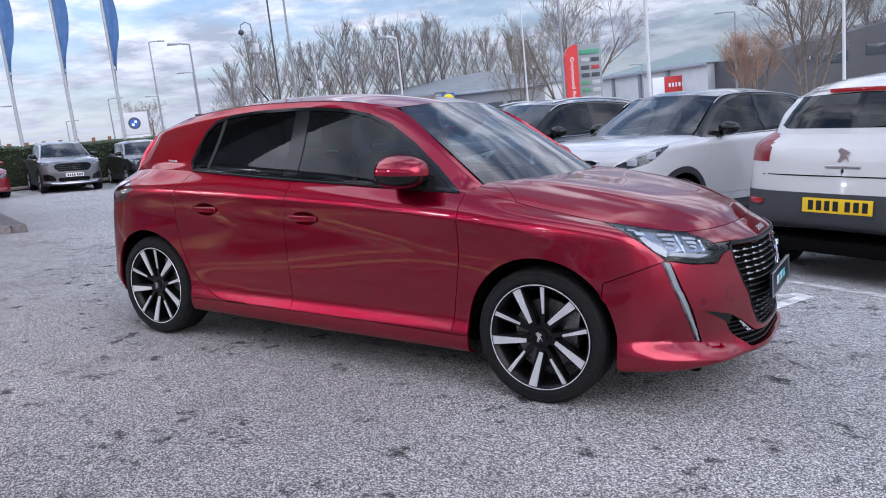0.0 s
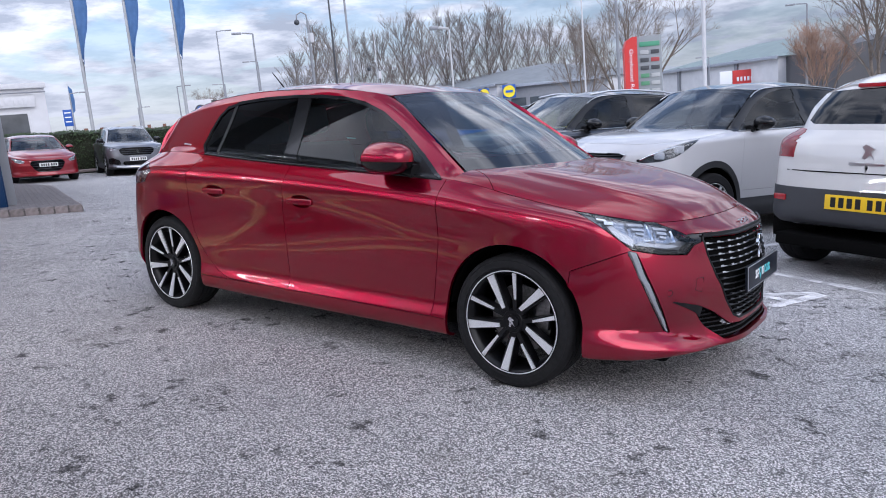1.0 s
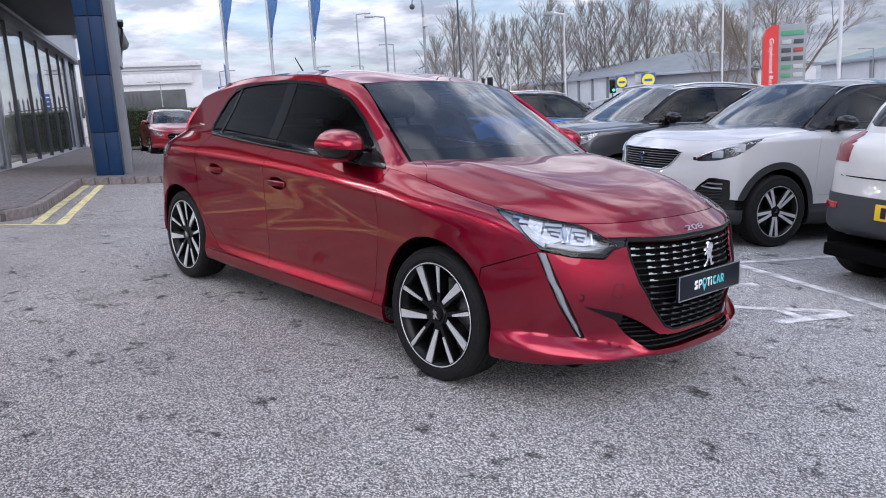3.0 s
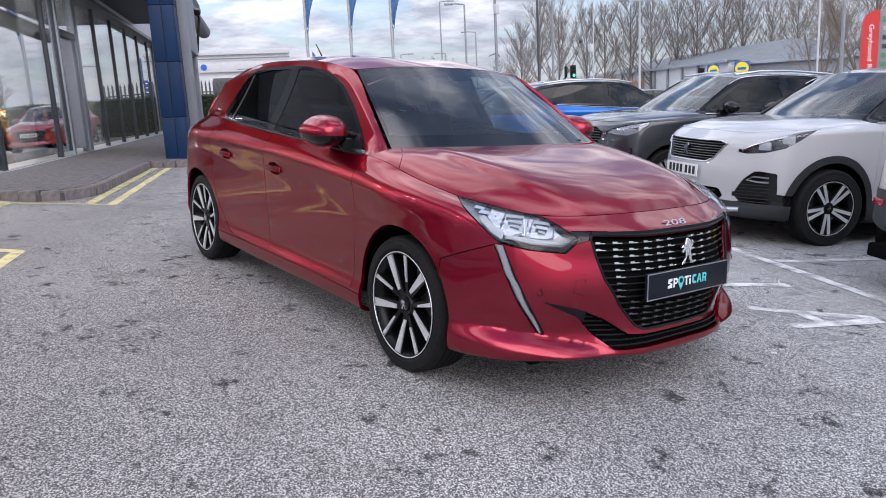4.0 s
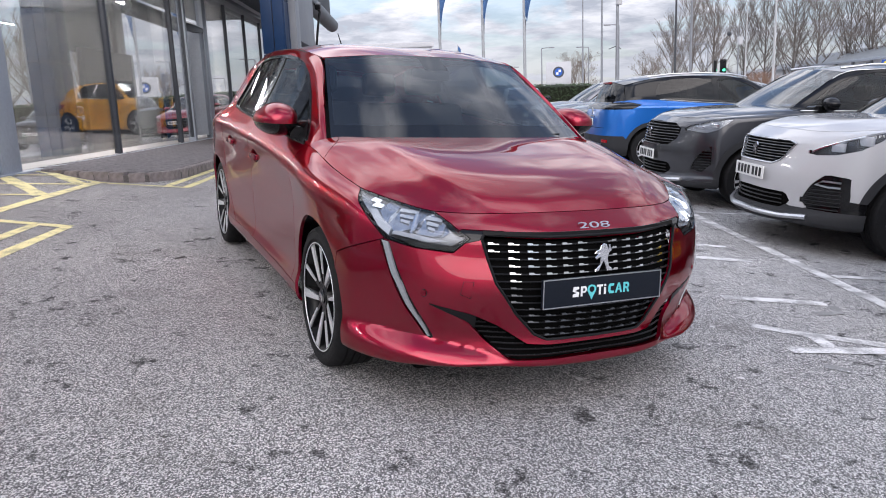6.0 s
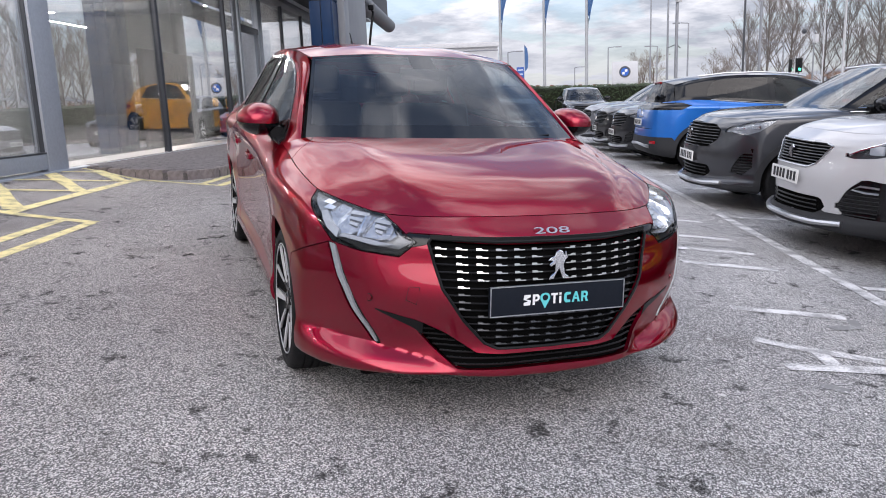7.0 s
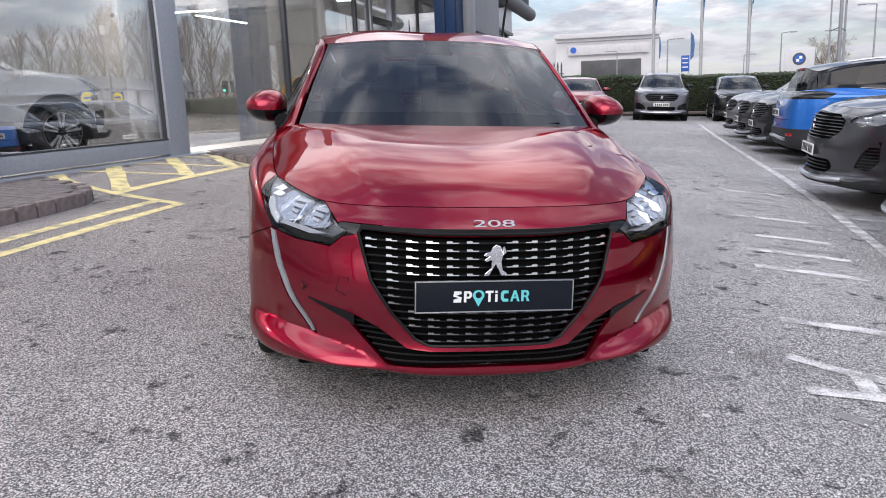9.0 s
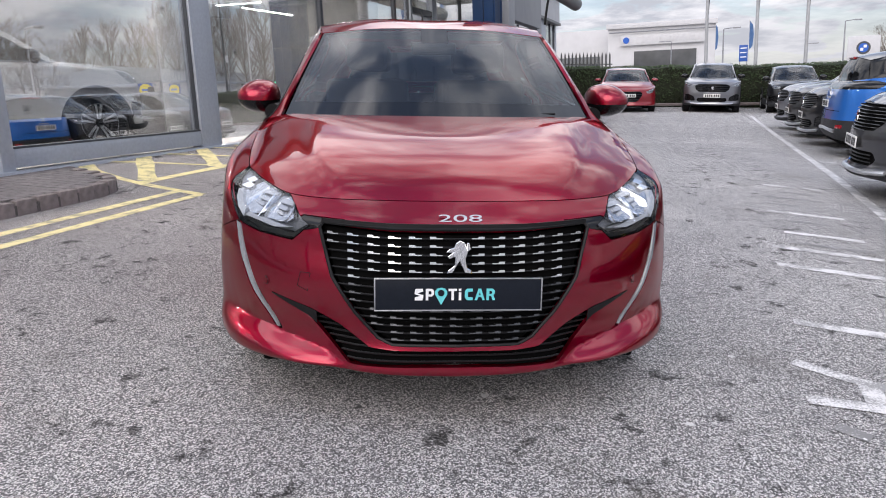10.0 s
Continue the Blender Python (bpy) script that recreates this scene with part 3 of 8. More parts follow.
# ---- wheels ----
def wheel_meshes(r, rim, width, style, spoke_mat):
    """Meshes of a wheel that turns about x, its outer face towards +x."""
    bm = bmesh.new()
    w = width / 2
    prof = [(-w * 0.72, rim * 0.97), (-w * 0.98, rim * 1.04), (-w * 1.0, (rim + r) / 2), (-w * 0.92, r * 0.965), (-w * 0.74, r * 0.995)]
    tread = [(-0.52, 1.0), (-0.5, 0.975), (-0.46, 0.975), (-0.44, 1.0), (-0.18, 1.002), (-0.16, 0.977), (-0.12, 0.977), (-0.10, 1.003), (0.10, 1.003), (0.12, 0.977), (0.16, 0.977), (0.18, 1.002), (0.44, 1.0), (0.46, 0.975), (0.5, 0.975), (0.52, 1.0)]
    prof += [(w * a, r * b) for a, b in tread]
    prof += [(w * 0.74, r * 0.995), (w * 0.92, r * 0.965), (w * 0.97, r * 0.93), (w * 0.955, r * 0.92), (w * 1.0, (rim + r) / 2), (w * 0.985, rim * 1.06), (w * 0.95, rim * 1.055), (w * 0.90, rim * 1.0), (w * 0.72, rim * 0.97)]
    add_lathe(bm, prof, 64)
    bmesh.ops.recalc_face_normals(bm, faces=bm.faces[:])
    out = {}

    def keep(name, bm, mat):
        me = bpy.data.meshes.new(name)
        bm.to_mesh(me)
        bm.free()
        me.materials.append(mat)
        me.shade_smooth()
        me.set_sharp_from_angle(angle=radians(38))
        out[name] = me
    keep("tyre", bm, RUBBER)
    bm = bmesh.new()
    add_lathe(bm, [(-w * 0.8, rim * 0.99), (-w * 0.6, rim * 0.90), (w * 0.2, rim * 0.86), (w * 0.62, rim * 0.90), (w * 0.80, rim * 0.955), (w * 0.9, rim * 1.005), (w * 0.955, rim * 1.0), (w * 0.95, rim * 0.965)], 64)
    keep("barrel", bm, RIM_BLACK)
    bm = bmesh.new()
    add_lathe(bm, [(w * 0.952, rim * 1.004), (w * 0.968, rim * 1.0), (w * 0.966, rim * 0.984), (w * 0.93, rim * 0.978)], 64)
    keep("rim_lip", bm, spoke_mat)
    bm = bmesh.new()
    add_lathe(bm, [(-w * 0.1, 0.001), (-w * 0.1, rim * 0.30), (-w * 0.02, rim * 0.32), (-w * 0.02, rim * 0.66), (-w * 0.12, rim * 0.66), (-w * 0.12, rim * 0.3)], 40)
    keep("brake_disc", bm, STEEL)
    bm = bmesh.new()
    add_box(bm, 0.07, 0.07, 0.15, pose(-w * 0.05, rim * 0.55, rim * 0.12, -14), 0.012)
    keep("brake_caliper", bm, STEEL)
    faces, backs = bmesh.new(), bmesh.new()

    def spoke(ang, r0, r1, w0, w1, lean, x0, x1, bmx, thick):
        ca, sa = math.cos(ang), math.sin(ang)
        pts = []
        for k in range(5):
            q = k / 4
            rr, ww = r0 + (r1 - r0) * q, w0 + (w1 - w0) * q
            xx, off = x0 + (x1 - x0) * (q ** 0.8), lean * (1 - q)
            pts.append([(xx, rr * ca - (off + sgn * ww / 2) * sa, rr * sa + (off + sgn * ww / 2) * ca) for sgn in (-1, 1)])
        a = [[bmx.verts.new(p) for p in row] for row in pts]
        b = [[bmx.verts.new((p[0] - thick, p[1], p[2])) for p in row] for row in pts]
        for k in range(4):
            bmx.faces.new((a[k][0], a[k][1], a[k + 1][1], a[k + 1][0]))
            bmx.faces.new((a[k][1], b[k][1], b[k + 1][1], a[k + 1][1]))
            bmx.faces.new((a[k][0], a[k + 1][0], b[k + 1][0], b[k][0]))
        bmx.faces.new((a[0][0], b[0][0], b[0][1], a[0][1]))
    xo, xi = w * 0.93, w * 0.66
    if style == "ten":
        for k in range(5):
            a = math.pi / 2 + radians(20) + k * 2 * math.pi / 5
            spoke(a, rim * 0.30, rim * 0.985, rim * 0.075, rim * 0.168, 0.014, xi + 0.012, xo, faces, 0.006)
            spoke(a, rim * 0.16, rim * 0.97, rim * 0.14, rim * 0.22, 0.010, xi + 0.004, xo - 0.007, backs, 0.05)
            b = a - radians(32)
            spoke(b, rim * 0.45, rim * 0.985, rim * 0.042, rim * 0.082, -0.008, xi + 0.016, xo, faces, 0.006)
            spoke(b, rim * 0.14, rim * 0.97, rim * 0.08, rim * 0.11, -0.006, xi + 0.004, xo - 0.007, backs, 0.05)
    else:
        for k in range(5):
            a = math.pi / 2 + k * 2 * math.pi / 5
            for d in (-1, 1):
                spoke(a + d * radians(9), rim * 0.22, rim * 0.965, rim * 0.10, rim * 0.13, d * 0.004, xi + 0.012, xo, faces, 0.006)
            spoke(a, rim * 0.14, rim * 0.97, rim * 0.34, rim * 0.50, 0.0, xi + 0.002, xo - 0.010, backs, 0.045)
    for bmx in (faces, backs):
        bmesh.ops.recalc_face_normals(bmx, faces=bmx.faces[:])
    keep("spoke_face", faces, spoke_mat)
    keep("spoke_back", backs, RIM_BLACK)
    bm = bmesh.new()
    add_lathe(bm, [(xi - 0.04, rim * 0.245), (xi, rim * 0.24), (xi + 0.01, rim * 0.21), (xi + 0.008, rim * 0.14), (xi + 0.014, rim * 0.135), (xi + 0.018, 0.001)], 32)
    for k in range(4 if style == "ten" else 5):
        a = 2 * math.pi * (k + 0.3) / (4 if style == "ten" else 5)
        add_tube(bm, [(xi - 0.012, rim * 0.2 * math.cos(a), rim * 0.2 * math.sin(a)), (xi + 0.006, rim * 0.2 * math.cos(a), rim * 0.2 * math.sin(a))], 0.009, 6)
    keep("hub", bm, RIM_BLACK)
    bm = bmesh.new()
    add_prism(bm, [(1.35 * a, 1.35 * b) for a, b in ((-0.010, -0.016), (-0.002, -0.004), (0.004, -0.016), (0.012, -0.014), (0.006, 0.0), (0.012, 0.010), (0.004, 0.017), (-0.004, 0.012), (-0.012, 0.006), (-0.004, 0.003))], 0.003, pose(xi + 0.0175, 0, 0, 0, 0, -90))
    keep("cap_badge", bm, CHROME)
    return out


def add_wheel(meshes, parent, m, label="", roll=0.0):
    tyre_root = link("wheel", None, parent, label, m @ pose(0, 0, 0, roll))
    tyre_root.empty_display_size = 0.1
    for k in ("tyre", "barrel", "rim_lip", "spoke_back", "spoke_face", "hub", "cap_badge", "brake_disc", "brake_caliper"):
        link(k, meshes[k], tyre_root)
    return tyre_root


# ---- the red hatchback ----
hero = thing("hatchback_car", LOT, "glossy metallic red five-door hatchback parked on grey asphalt", "car")
hb = Body()
st = hb.strip()
# the chin: a crease from the wheel arch down to the lower intake, with a lip that juts out below it
_n = np.stack([np.clip(st.v[:, 0] - 0.25, 0, 1) * 1.2, -np.clip(-1.35 - st.v[:, 1], 0, 1)], 1)
_n /= np.maximum(np.linalg.norm(_n, axis=1), 1e-6)[:, None]
_zc = np.interp(st.v[:, 0], [0.30, 0.36, 0.5, 0.65, 0.80, 0.86], [0.222, 0.236, 0.270, 0.300, 0.322, 0.326])
_d = st.v[:, 2] - _zc
_a = 0.030 * np.clip((st.v[:, 0] - 0.32) / 0.10, 0, 1) * np.clip((-1.58 - st.v[:, 1]) / 0.18, 0, 1)
_in = _a * np.clip((0.90 - st.v[:, 0]) / 0.18, 0, 1) * np.where(_d > 0, np.exp(-np.maximum(_d, 0) / 0.06), np.clip(1 + _d / 0.062, 0, 1)) - 0.35 * _a * np.clip(-_d / 0.06, 0, 1)
st.v[:, :2] -= _in[:, None] * _n
# the shoulder: a crease that falls towards the nose, with a facet turned to the sky above it
_zc = np.interp(st.v[:, 1], [-1.45, -1.29, -1.13, -0.79, -0.53, 0.0, 0.6, 1.2, 1.5], [0.700, 0.735, 0.772, 0.797, 0.822, 0.848, 0.866, 0.886, 0.892])
_zt = np.interp(st.v[:, 1], [-1.5, -1.25, -0.93, -0.4, 0.2, 0.8, 1.2, 1.5], [0.80, 0.846, 0.905, 0.922, 0.950, 0.984, 1.0, 0.985])
_z = st.v[:, 2]
_lift = np.where(_z > _zc, np.clip((_zt - _z) / (_zt - _zc), 0, 1), np.clip(1 - (_zc - _z) / 0.16, 0, 1) ** 1.6)
st.v[:, 0] += 0.019 * _lift * np.clip((st.v[:, 1] + 1.50) / 0.35, 0, 1) * np.clip((1.55 - st.v[:, 1]) / 0.35, 0, 1) * (st.v[:, 0] > 0.6)
AX = (-1.272, 1.265)
HUB, TYRE_R = 0.296, 0.300
front_side = lambda v: v[:, 1] < -1.45
nose = lambda v: (v[:, 1] < -1.6) & (v[:, 0] < 0.69)
sidew = lambda v: (np.abs(v[:, 1]) < 1.75) & (v[:, 0] > 0.6)
LAMP = [(-1.484, 0.670), (-1.405, 0.617), (-1.22, 0.628), (-1.05, 0.650), (-0.935, 0.715), (-0.785, 0.797), (-0.88, 0.795), (-1.05, 0.775), (-1.25, 0.745), (-1.36, 0.715)]
DIAG = (1, 1, 0)
k2 = math.sqrt(2)
lamp_poly = [(h / k2, z) for h, z in LAMP]
DRL = [(-1.075, 0.640), (-1.022, 0.648), (-1.085, 0.54), (-1.17, 0.42), (-1.270, 0.305), (-1.305, 0.292), (-1.312, 0.300), (-1.225, 0.42), (-1.135, 0.545)]
drl_poly = [(h / k2, z) for h, z in DRL]
GRILLE = [(-0.1, 0.674), (0.2, 0.677), (0.425, 0.683), (0.436, 0.668), (0.414, 0.58), (0.396, 0.515), (0.325, 0.405), (0.25, 0.322), (0.205, 0.301), (-0.1, 0.301)]
INTAKE = [(-0.1, 0.282), (0.2, 0.282), (0.278, 0.287), (0.378, 0.353), (0.462, 0.392), (0.462, 0.350), (0.416, 0.298), (0.346, 0.235), (-0.1, 0.235)]
in_lamp = st.cut(lamp_poly, DIAG, Z, front_side)
in_drl = st.cut(drl_poly, DIAG, Z, front_side)
in_gr = st.cut(GRILLE, X, Z, nose)
in_in = st.cut(INTAKE, X, Z, nose)
in_br = st.cut([(0.36, 0.694), (0.50, 0.698), (0.515, 0.670), (0.495, 0.652), (0.437, 0.666), (0.428, 0.682), (0.36, 0.680)], X, Z, nose)
in_af = st.cut(circle(AX[0] - 0.003, 0.300, 0.345), Y, Z, sidew)
in_ar = st.cut(circle(AX[1] + 0.003, 0.300, 0.340), Y, Z, sidew)
under = lambda c, r: [(c - r, 0.30), (c + r, 0.30), (c + r, -1), (c - r, -1)]
in_au = st.cut(under(AX[0] - 0.003, 0.345), Y, Z, sidew)
in_aw = st.cut(under(AX[1] + 0.003, 0.340), Y, Z, sidew)
in_fd = st.cut([(-0.896, 1.1), (-0.896, 0.90), (-0.888, 0.61), (-0.840, 0.262), (0.160, 0.264), (0.175, 0.714), (0.127, 0.95), (0.127, 1.1)], Y, Z, sidew)
in_rd = st.cut([(0.127, 1.1), (0.127, 0.95), (0.175, 0.714), (0.160, 0.264), (0.669, 0.266), (0.77, 0.30), (0.846, 0.355), (0.92, 0.44), (0.969, 0.545), (0.998, 0.70), (0.990, 0.874), (0.925, 0.95), (0.889, 0.99), (0.889, 1.1)], Y, Z, sidew)
in_sill = st.cut([(-1.0, 0.0), (-1.0, 0.262), (0.70, 0.262), (1.0, 0.262), (1.0, 0.0)], Y, Z, sidew)
in_bump = st.cut([(-3, -1), (-1.40, -1), (-1.56, 0.56), (-1.785, 0.652), (-1.785, 1), (-3, 1)], Y, Z)
TAIL_LAMP = [(1.36, 0.885), (1.44, 0.81), (1.62, 0.79), (2.2, 0.79), (2.2, 0.90), (1.60, 0.92), (1.46, 0.935)]
in_tl = st.cut(TAIL_LAMP, Y, Z)
in_rear = st.cut([(1.60, -1), (1.50, 0.56), (1.62, 0.76), (1.62, 1.5), (3, 1.5), (3, -1)], Y, Z)
HANDLES = [(0.030, 0.757), (0.757, 0.780)]
in_h = [st.cut(ellipse(y - 0.01, z + 0.002, 0.085, 0.034), Y, Z, sidew) for y, z in HANDLES]
in_lamp, in_drl, in_gr, in_in, in_af, in_ar, in_au, in_aw, in_fd, in_rd, in_sill, in_bump, in_tl, in_rear, in_br = (k[0] for k in (in_lamp, in_drl, in_gr, in_in, in_af, in_ar, in_au, in_aw, in_fd, in_rd, in_sill, in_bump, in_tl, in_rear, in_br))
in_h = [k[0] for k in in_h]
in_af, in_ar = in_af | in_au, in_ar | in_aw
in_br = in_br & ~(in_lamp | in_gr | in_drl)
hole = in_lamp | in_drl | in_gr | in_in | in_af | in_ar | in_br
for h in in_h:
    hole |= h
bumper = in_bump & ~hole
rear = in_rear & ~in_tl & ~hole & ~in_bump
fdoor, rdoor = in_fd & ~hole & ~in_sill, in_rd & ~in_fd & ~hole & ~in_sill
ymid = st.v[st.f].mean(1)[:, 1]
sill = in_sill & ~hole & ~bumper & ~rear
wing = ~(hole | bumper | fdoor | rdoor | sill | rear | in_tl) & (ymid < -0.5)
quarter = ~(hole | bumper | fdoor | rdoor | sill | rear | in_tl) & (ymid >= -0.5)


def both(name, sh, mat, label="", **kw):
    made = []
    for mir in (1, 0):
        made.append(part(name, shell_bm(sh, mir, **kw), mat, hero, label))
    return made


part("front_bumper", shell_bm(st.take(bumper), 2), RED, hero)
part("rear_bumper", shell_bm(st.take(rear), 2), RED, hero)
both("front_wing", st.take(wing), RED)
both("rear_quarter_panel", st.take(quarter), RED)
both("sill", st.take(sill), RED)
fd, rd = both("front_door", st.take(fdoor), RED), both("rear_door", st.take(rdoor), RED)
both("tail_lamp", st.take(in_tl & ~in_bump), SMOKED_LENS, "dark red tail lamp")
bn_sh = hb.bonnet()
# red underlay added just below the bonnet's rear corner to close a hole
scut = bn_sh.v[bn_sh.f].mean(1)
both("scuttle_panel", bn_sh.take((scut[:, 1] > -1.10) & (scut[:, 0] > 0.50)), RED, gap=0, flange=0, push=-0.005)
# the bonnet's rounded rear corner; behind it the wing runs up to the windscreen pillar
in_wt = bn_sh.cut([(0.64, -0.80), (0.655, -0.985), (0.685, -1.045), (0.725, -1.095), (0.775, -1.15), (0.95, -1.20), (0.95, -0.80)], X, Y)[0]
part("bonnet", shell_bm(bn_sh.take(~in_wt), 2, gap=0.0022), RED, hero)
both("wing_top", bn_sh.take(in_wt), RED, gap=0.0008)
part("roof", shell_bm(hb.roof(), 2, gap=0.0), RED, hero)
# handles in their recessed cups
for (hy, hz), mask, doors in zip(HANDLES, in_h, (fd, rd)):
    cup = st.take(mask)
    d = 1 - ((cup.v[:, 1] - hy + 0.01) / 0.085) ** 2 - ((cup.v[:, 2] - hz - 0.002) / 0.034) ** 2
    cup.v = cup.v.copy()
    cup.v[:, 0] -= 0.026 * np.clip(d, 0, 1) ** 0.7
    for mir, door in zip((1, 0), doors):
        sx = -1 if mir else 1
        part("handle_cup", shell_bm(cup, mir, gap=0, flange=0), RED, door)
        xs = float(st.v[np.argmin((st.v[:, 1] - hy) ** 2 + (st.v[:, 2] - hz) ** 2 + 10 * (st.v[:, 0] < 0.6)), 0])
        bm = bmesh.new()
        add_box(bm, 0.016, 0.190, 0.030, pose(sx * (xs + 0.014), hy, hz, 0, 0, 0), 0.0075, 3)
        for v in bm.verts:
            q = (v.co.y - hy) / 0.1
            v.co.x -= sx * 0.012 * q * q
        part("door_handle", bm, RED, door)
        bm = bmesh.new()
        add_box(bm, 0.003, 0.16, 0.006, pose(sx * (xs + 0.0225), hy, hz - 0.010), 0.001)
        for v in bm.verts:
            q = (v.co.y - hy) / 0.1
            v.co.x -= sx * 0.012 * q * q
        part("handle_trim", bm, RED, door)

# flank, windows
fl = hb.flank()
DLO = [(-0.875, 0.905), (-0.40, 0.930), (0.182, 0.954), (0.60, 0.974), (0.90, 0.993), (0.945, 1.04), (0.935, 1.13), (0.90, 1.215), (0.84, 1.268), (0.72, 1.298), (0.50, 1.316), (0.25, 1.322), (0.05, 1.318), (-0.12, 1.303), (-0.26, 1.275), (-0.40, 1.222), (-0.56, 1.128), (-0.72, 1.012), (-0.82, 0.935)]
in_dlo = fl.cut(DLO, Y, Z)
DLI = inset_poly(DLO, 0.017)
in_dli = fl.cut(DLI, Y, Z)
in_bp = fl.cut([(0.064, 0.8), (0.159, 0.8), (0.243, 1.4), (0.148, 1.4)], Y, Z)
in_cp = fl.cut([(0.7725, 0.8), (0.7975, 0.8), (0.7675, 1.4), (0.7425, 1.4)], Y, Z)
in_sail = fl.cut([(-2, 0.8), (-0.6475, 0.8), (-0.8575, 1.4), (-2, 1.4)], Y, Z)
in_dlo, in_dli, in_bp, in_cp, in_sail = (k[0] for k in (in_dlo, in_dli, in_bp, in_cp, in_sail))
both("pillar_frame", fl.take(~in_dlo), RED, gap=0.0)
both("window_trim", fl.take(in_dlo & ~in_dli), GLOSS_BLACK, "gloss black window surround", gap=0.0, push=0.003)
mid = fl.v[fl.f].mean(1)
b_line = mid[:, 1] - 0.14 * (mid[:, 2] - 0.95)
c_line = mid[:, 1] + 0.05 * (mid[:, 2] - 0.95)
sail, bp, cp = in_dli & in_sail, in_dli & in_bp, in_dli & in_cp
pane = in_dli & ~(sail | bp | cp)
front_pane, rear_pane, quarter_pane = pane & (b_line < 0.13), pane & (b_line > 0.13) & (c_line < 0.7775), pane & (c_line > 0.7775)
for nm, msk, mt in (("mirror_sail", sail, SATIN_BLACK), ("pillar_trim", bp, GLOSS_BLACK), ("window_divider", cp, SATIN_BLACK)):
    both(nm, fl.take(msk), mt, gap=0.0, flange=0.01)
for nm, msk, mt in (("front_side_window", front_pane, CAR_GLASS), ("rear_side_window", rear_pane, PRIVACY_GLASS), ("quarter_window", quarter_pane, PRIVACY_GLASS)):
    both(nm, fl.take(msk), mt, gap=0.0, flange=0.0, push=-0.004)
# thin bright strip along the foot of the windows
for sx in (-1, 1):
    pts = [(sx * (float(np.interp(y, [p[2] for p in hb.top[8:13]], [p[1] for p in hb.top[8:13]])) + 0.004), y, z + 0.003) for y, z in [(y, float(np.interp(y, [-0.875, -0.4, 0.182, 0.6, 0.9], [0.905, 0.930, 0.954, 0.974, 0.993])) - 0.003) for y in np.linspace(-0.87, 0.9, 14)]]
    tube("window_strip", pts, 0.0055, SATIN_BLACK, hero, 6)
for sx in (-1, 1):
    k = np.argsort((fl.v[:, 1] - 1.13) ** 2 + (fl.v[:, 2] - 1.045) ** 2)[:6]
    xs = float(fl.v[k, 0].mean())
    box("pillar_badge", 0.004, 0.085, 0.010, SATIN_METAL, hero, pose(sx * (xs + 0.001), 1.13, 1.045, 4, sx * -26, sx * 6), 0.002)
# windscreen with its dark border
wp = hb.windscreen()
wsh = Shell.patch(wp)
gi, gj = np.meshgrid(np.arange(35), np.arange(35), indexing="ij")
frit = ((gi < 5) | (gi > 33) | (gj < 1) | ((gi > 27) & (gj > 30))).ravel()
part("windscreen", shell_bm(wsh.take(~frit), 2, gap=0, flange=0), SCREEN_GLASS, hero)
part("windscreen_border", shell_bm(wsh.take(frit), 2, gap=0, flange=0), FRIT_GLASS, hero, "black border of the windscreen")
tl = hb.tail()
REAR_GLASS = [(-0.1, 1.235), (0.40, 1.215), (0.50, 1.16), (0.56, 1.02), (0.45, 1.0), (-0.1, 0.995)]
in_rg = tl.cut(REAR_GLASS, X, Z)[0]
part("tailgate", shell_bm(tl.take(~in_rg), 2, gap=0), RED, hero)
part("rear_window", shell_bm(tl.take(in_rg), 2, gap=0, flange=0), PRIVACY_GLASS, hero)
for sx in (-1, 1):
    tube("roof_moulding", [(sx * (x - 0.006), y, z + 0.002) for x, y, z in hb.rail[2:7]], 0.004, SATIN_BLACK, hero, 6)
tube("aerial", [(0, 1.02, 1.372), (0, 1.04, 1.40), (0, 1.16, 1.512)], [0.011, 0.006, 0.003], SATIN_BLACK, hero)


# front: lamps
def front_y(x, z):
    w = np.flatnonzero((st.v[:, 1] < -1.4))
    d = (st.v[w, 0] - abs(x)) ** 2 + (st.v[w, 2] - z) ** 2
    k = w[np.argsort(d)[:4]]
    d = np.maximum(np.sort(d)[:4], 1e-9)
    return float(np.sum(st.v[k, 1] / d) / np.sum(1 / d))


def diag_point(h, z, push=0.0, ob=None):
    """A point of the skin at h = x + y, height z, moved inwards by push."""
    ob = ob or st
    w = np.flatnonzero(ob.v[:, 1] < -1.3)
    d = (ob.v[w, 0] + ob.v[w, 1] - h) ** 2 + 2 * (ob.v[w, 2] - z) ** 2
    k = w[np.argsort(d)[:4]]
    d = np.maximum(np.sort(d)[:4], 1e-9)
    p = (ob.v[k] / d[:, None]).sum(0) / (1 / d).sum()
    return p - push * np.array([0.62, -0.75, 0.2])


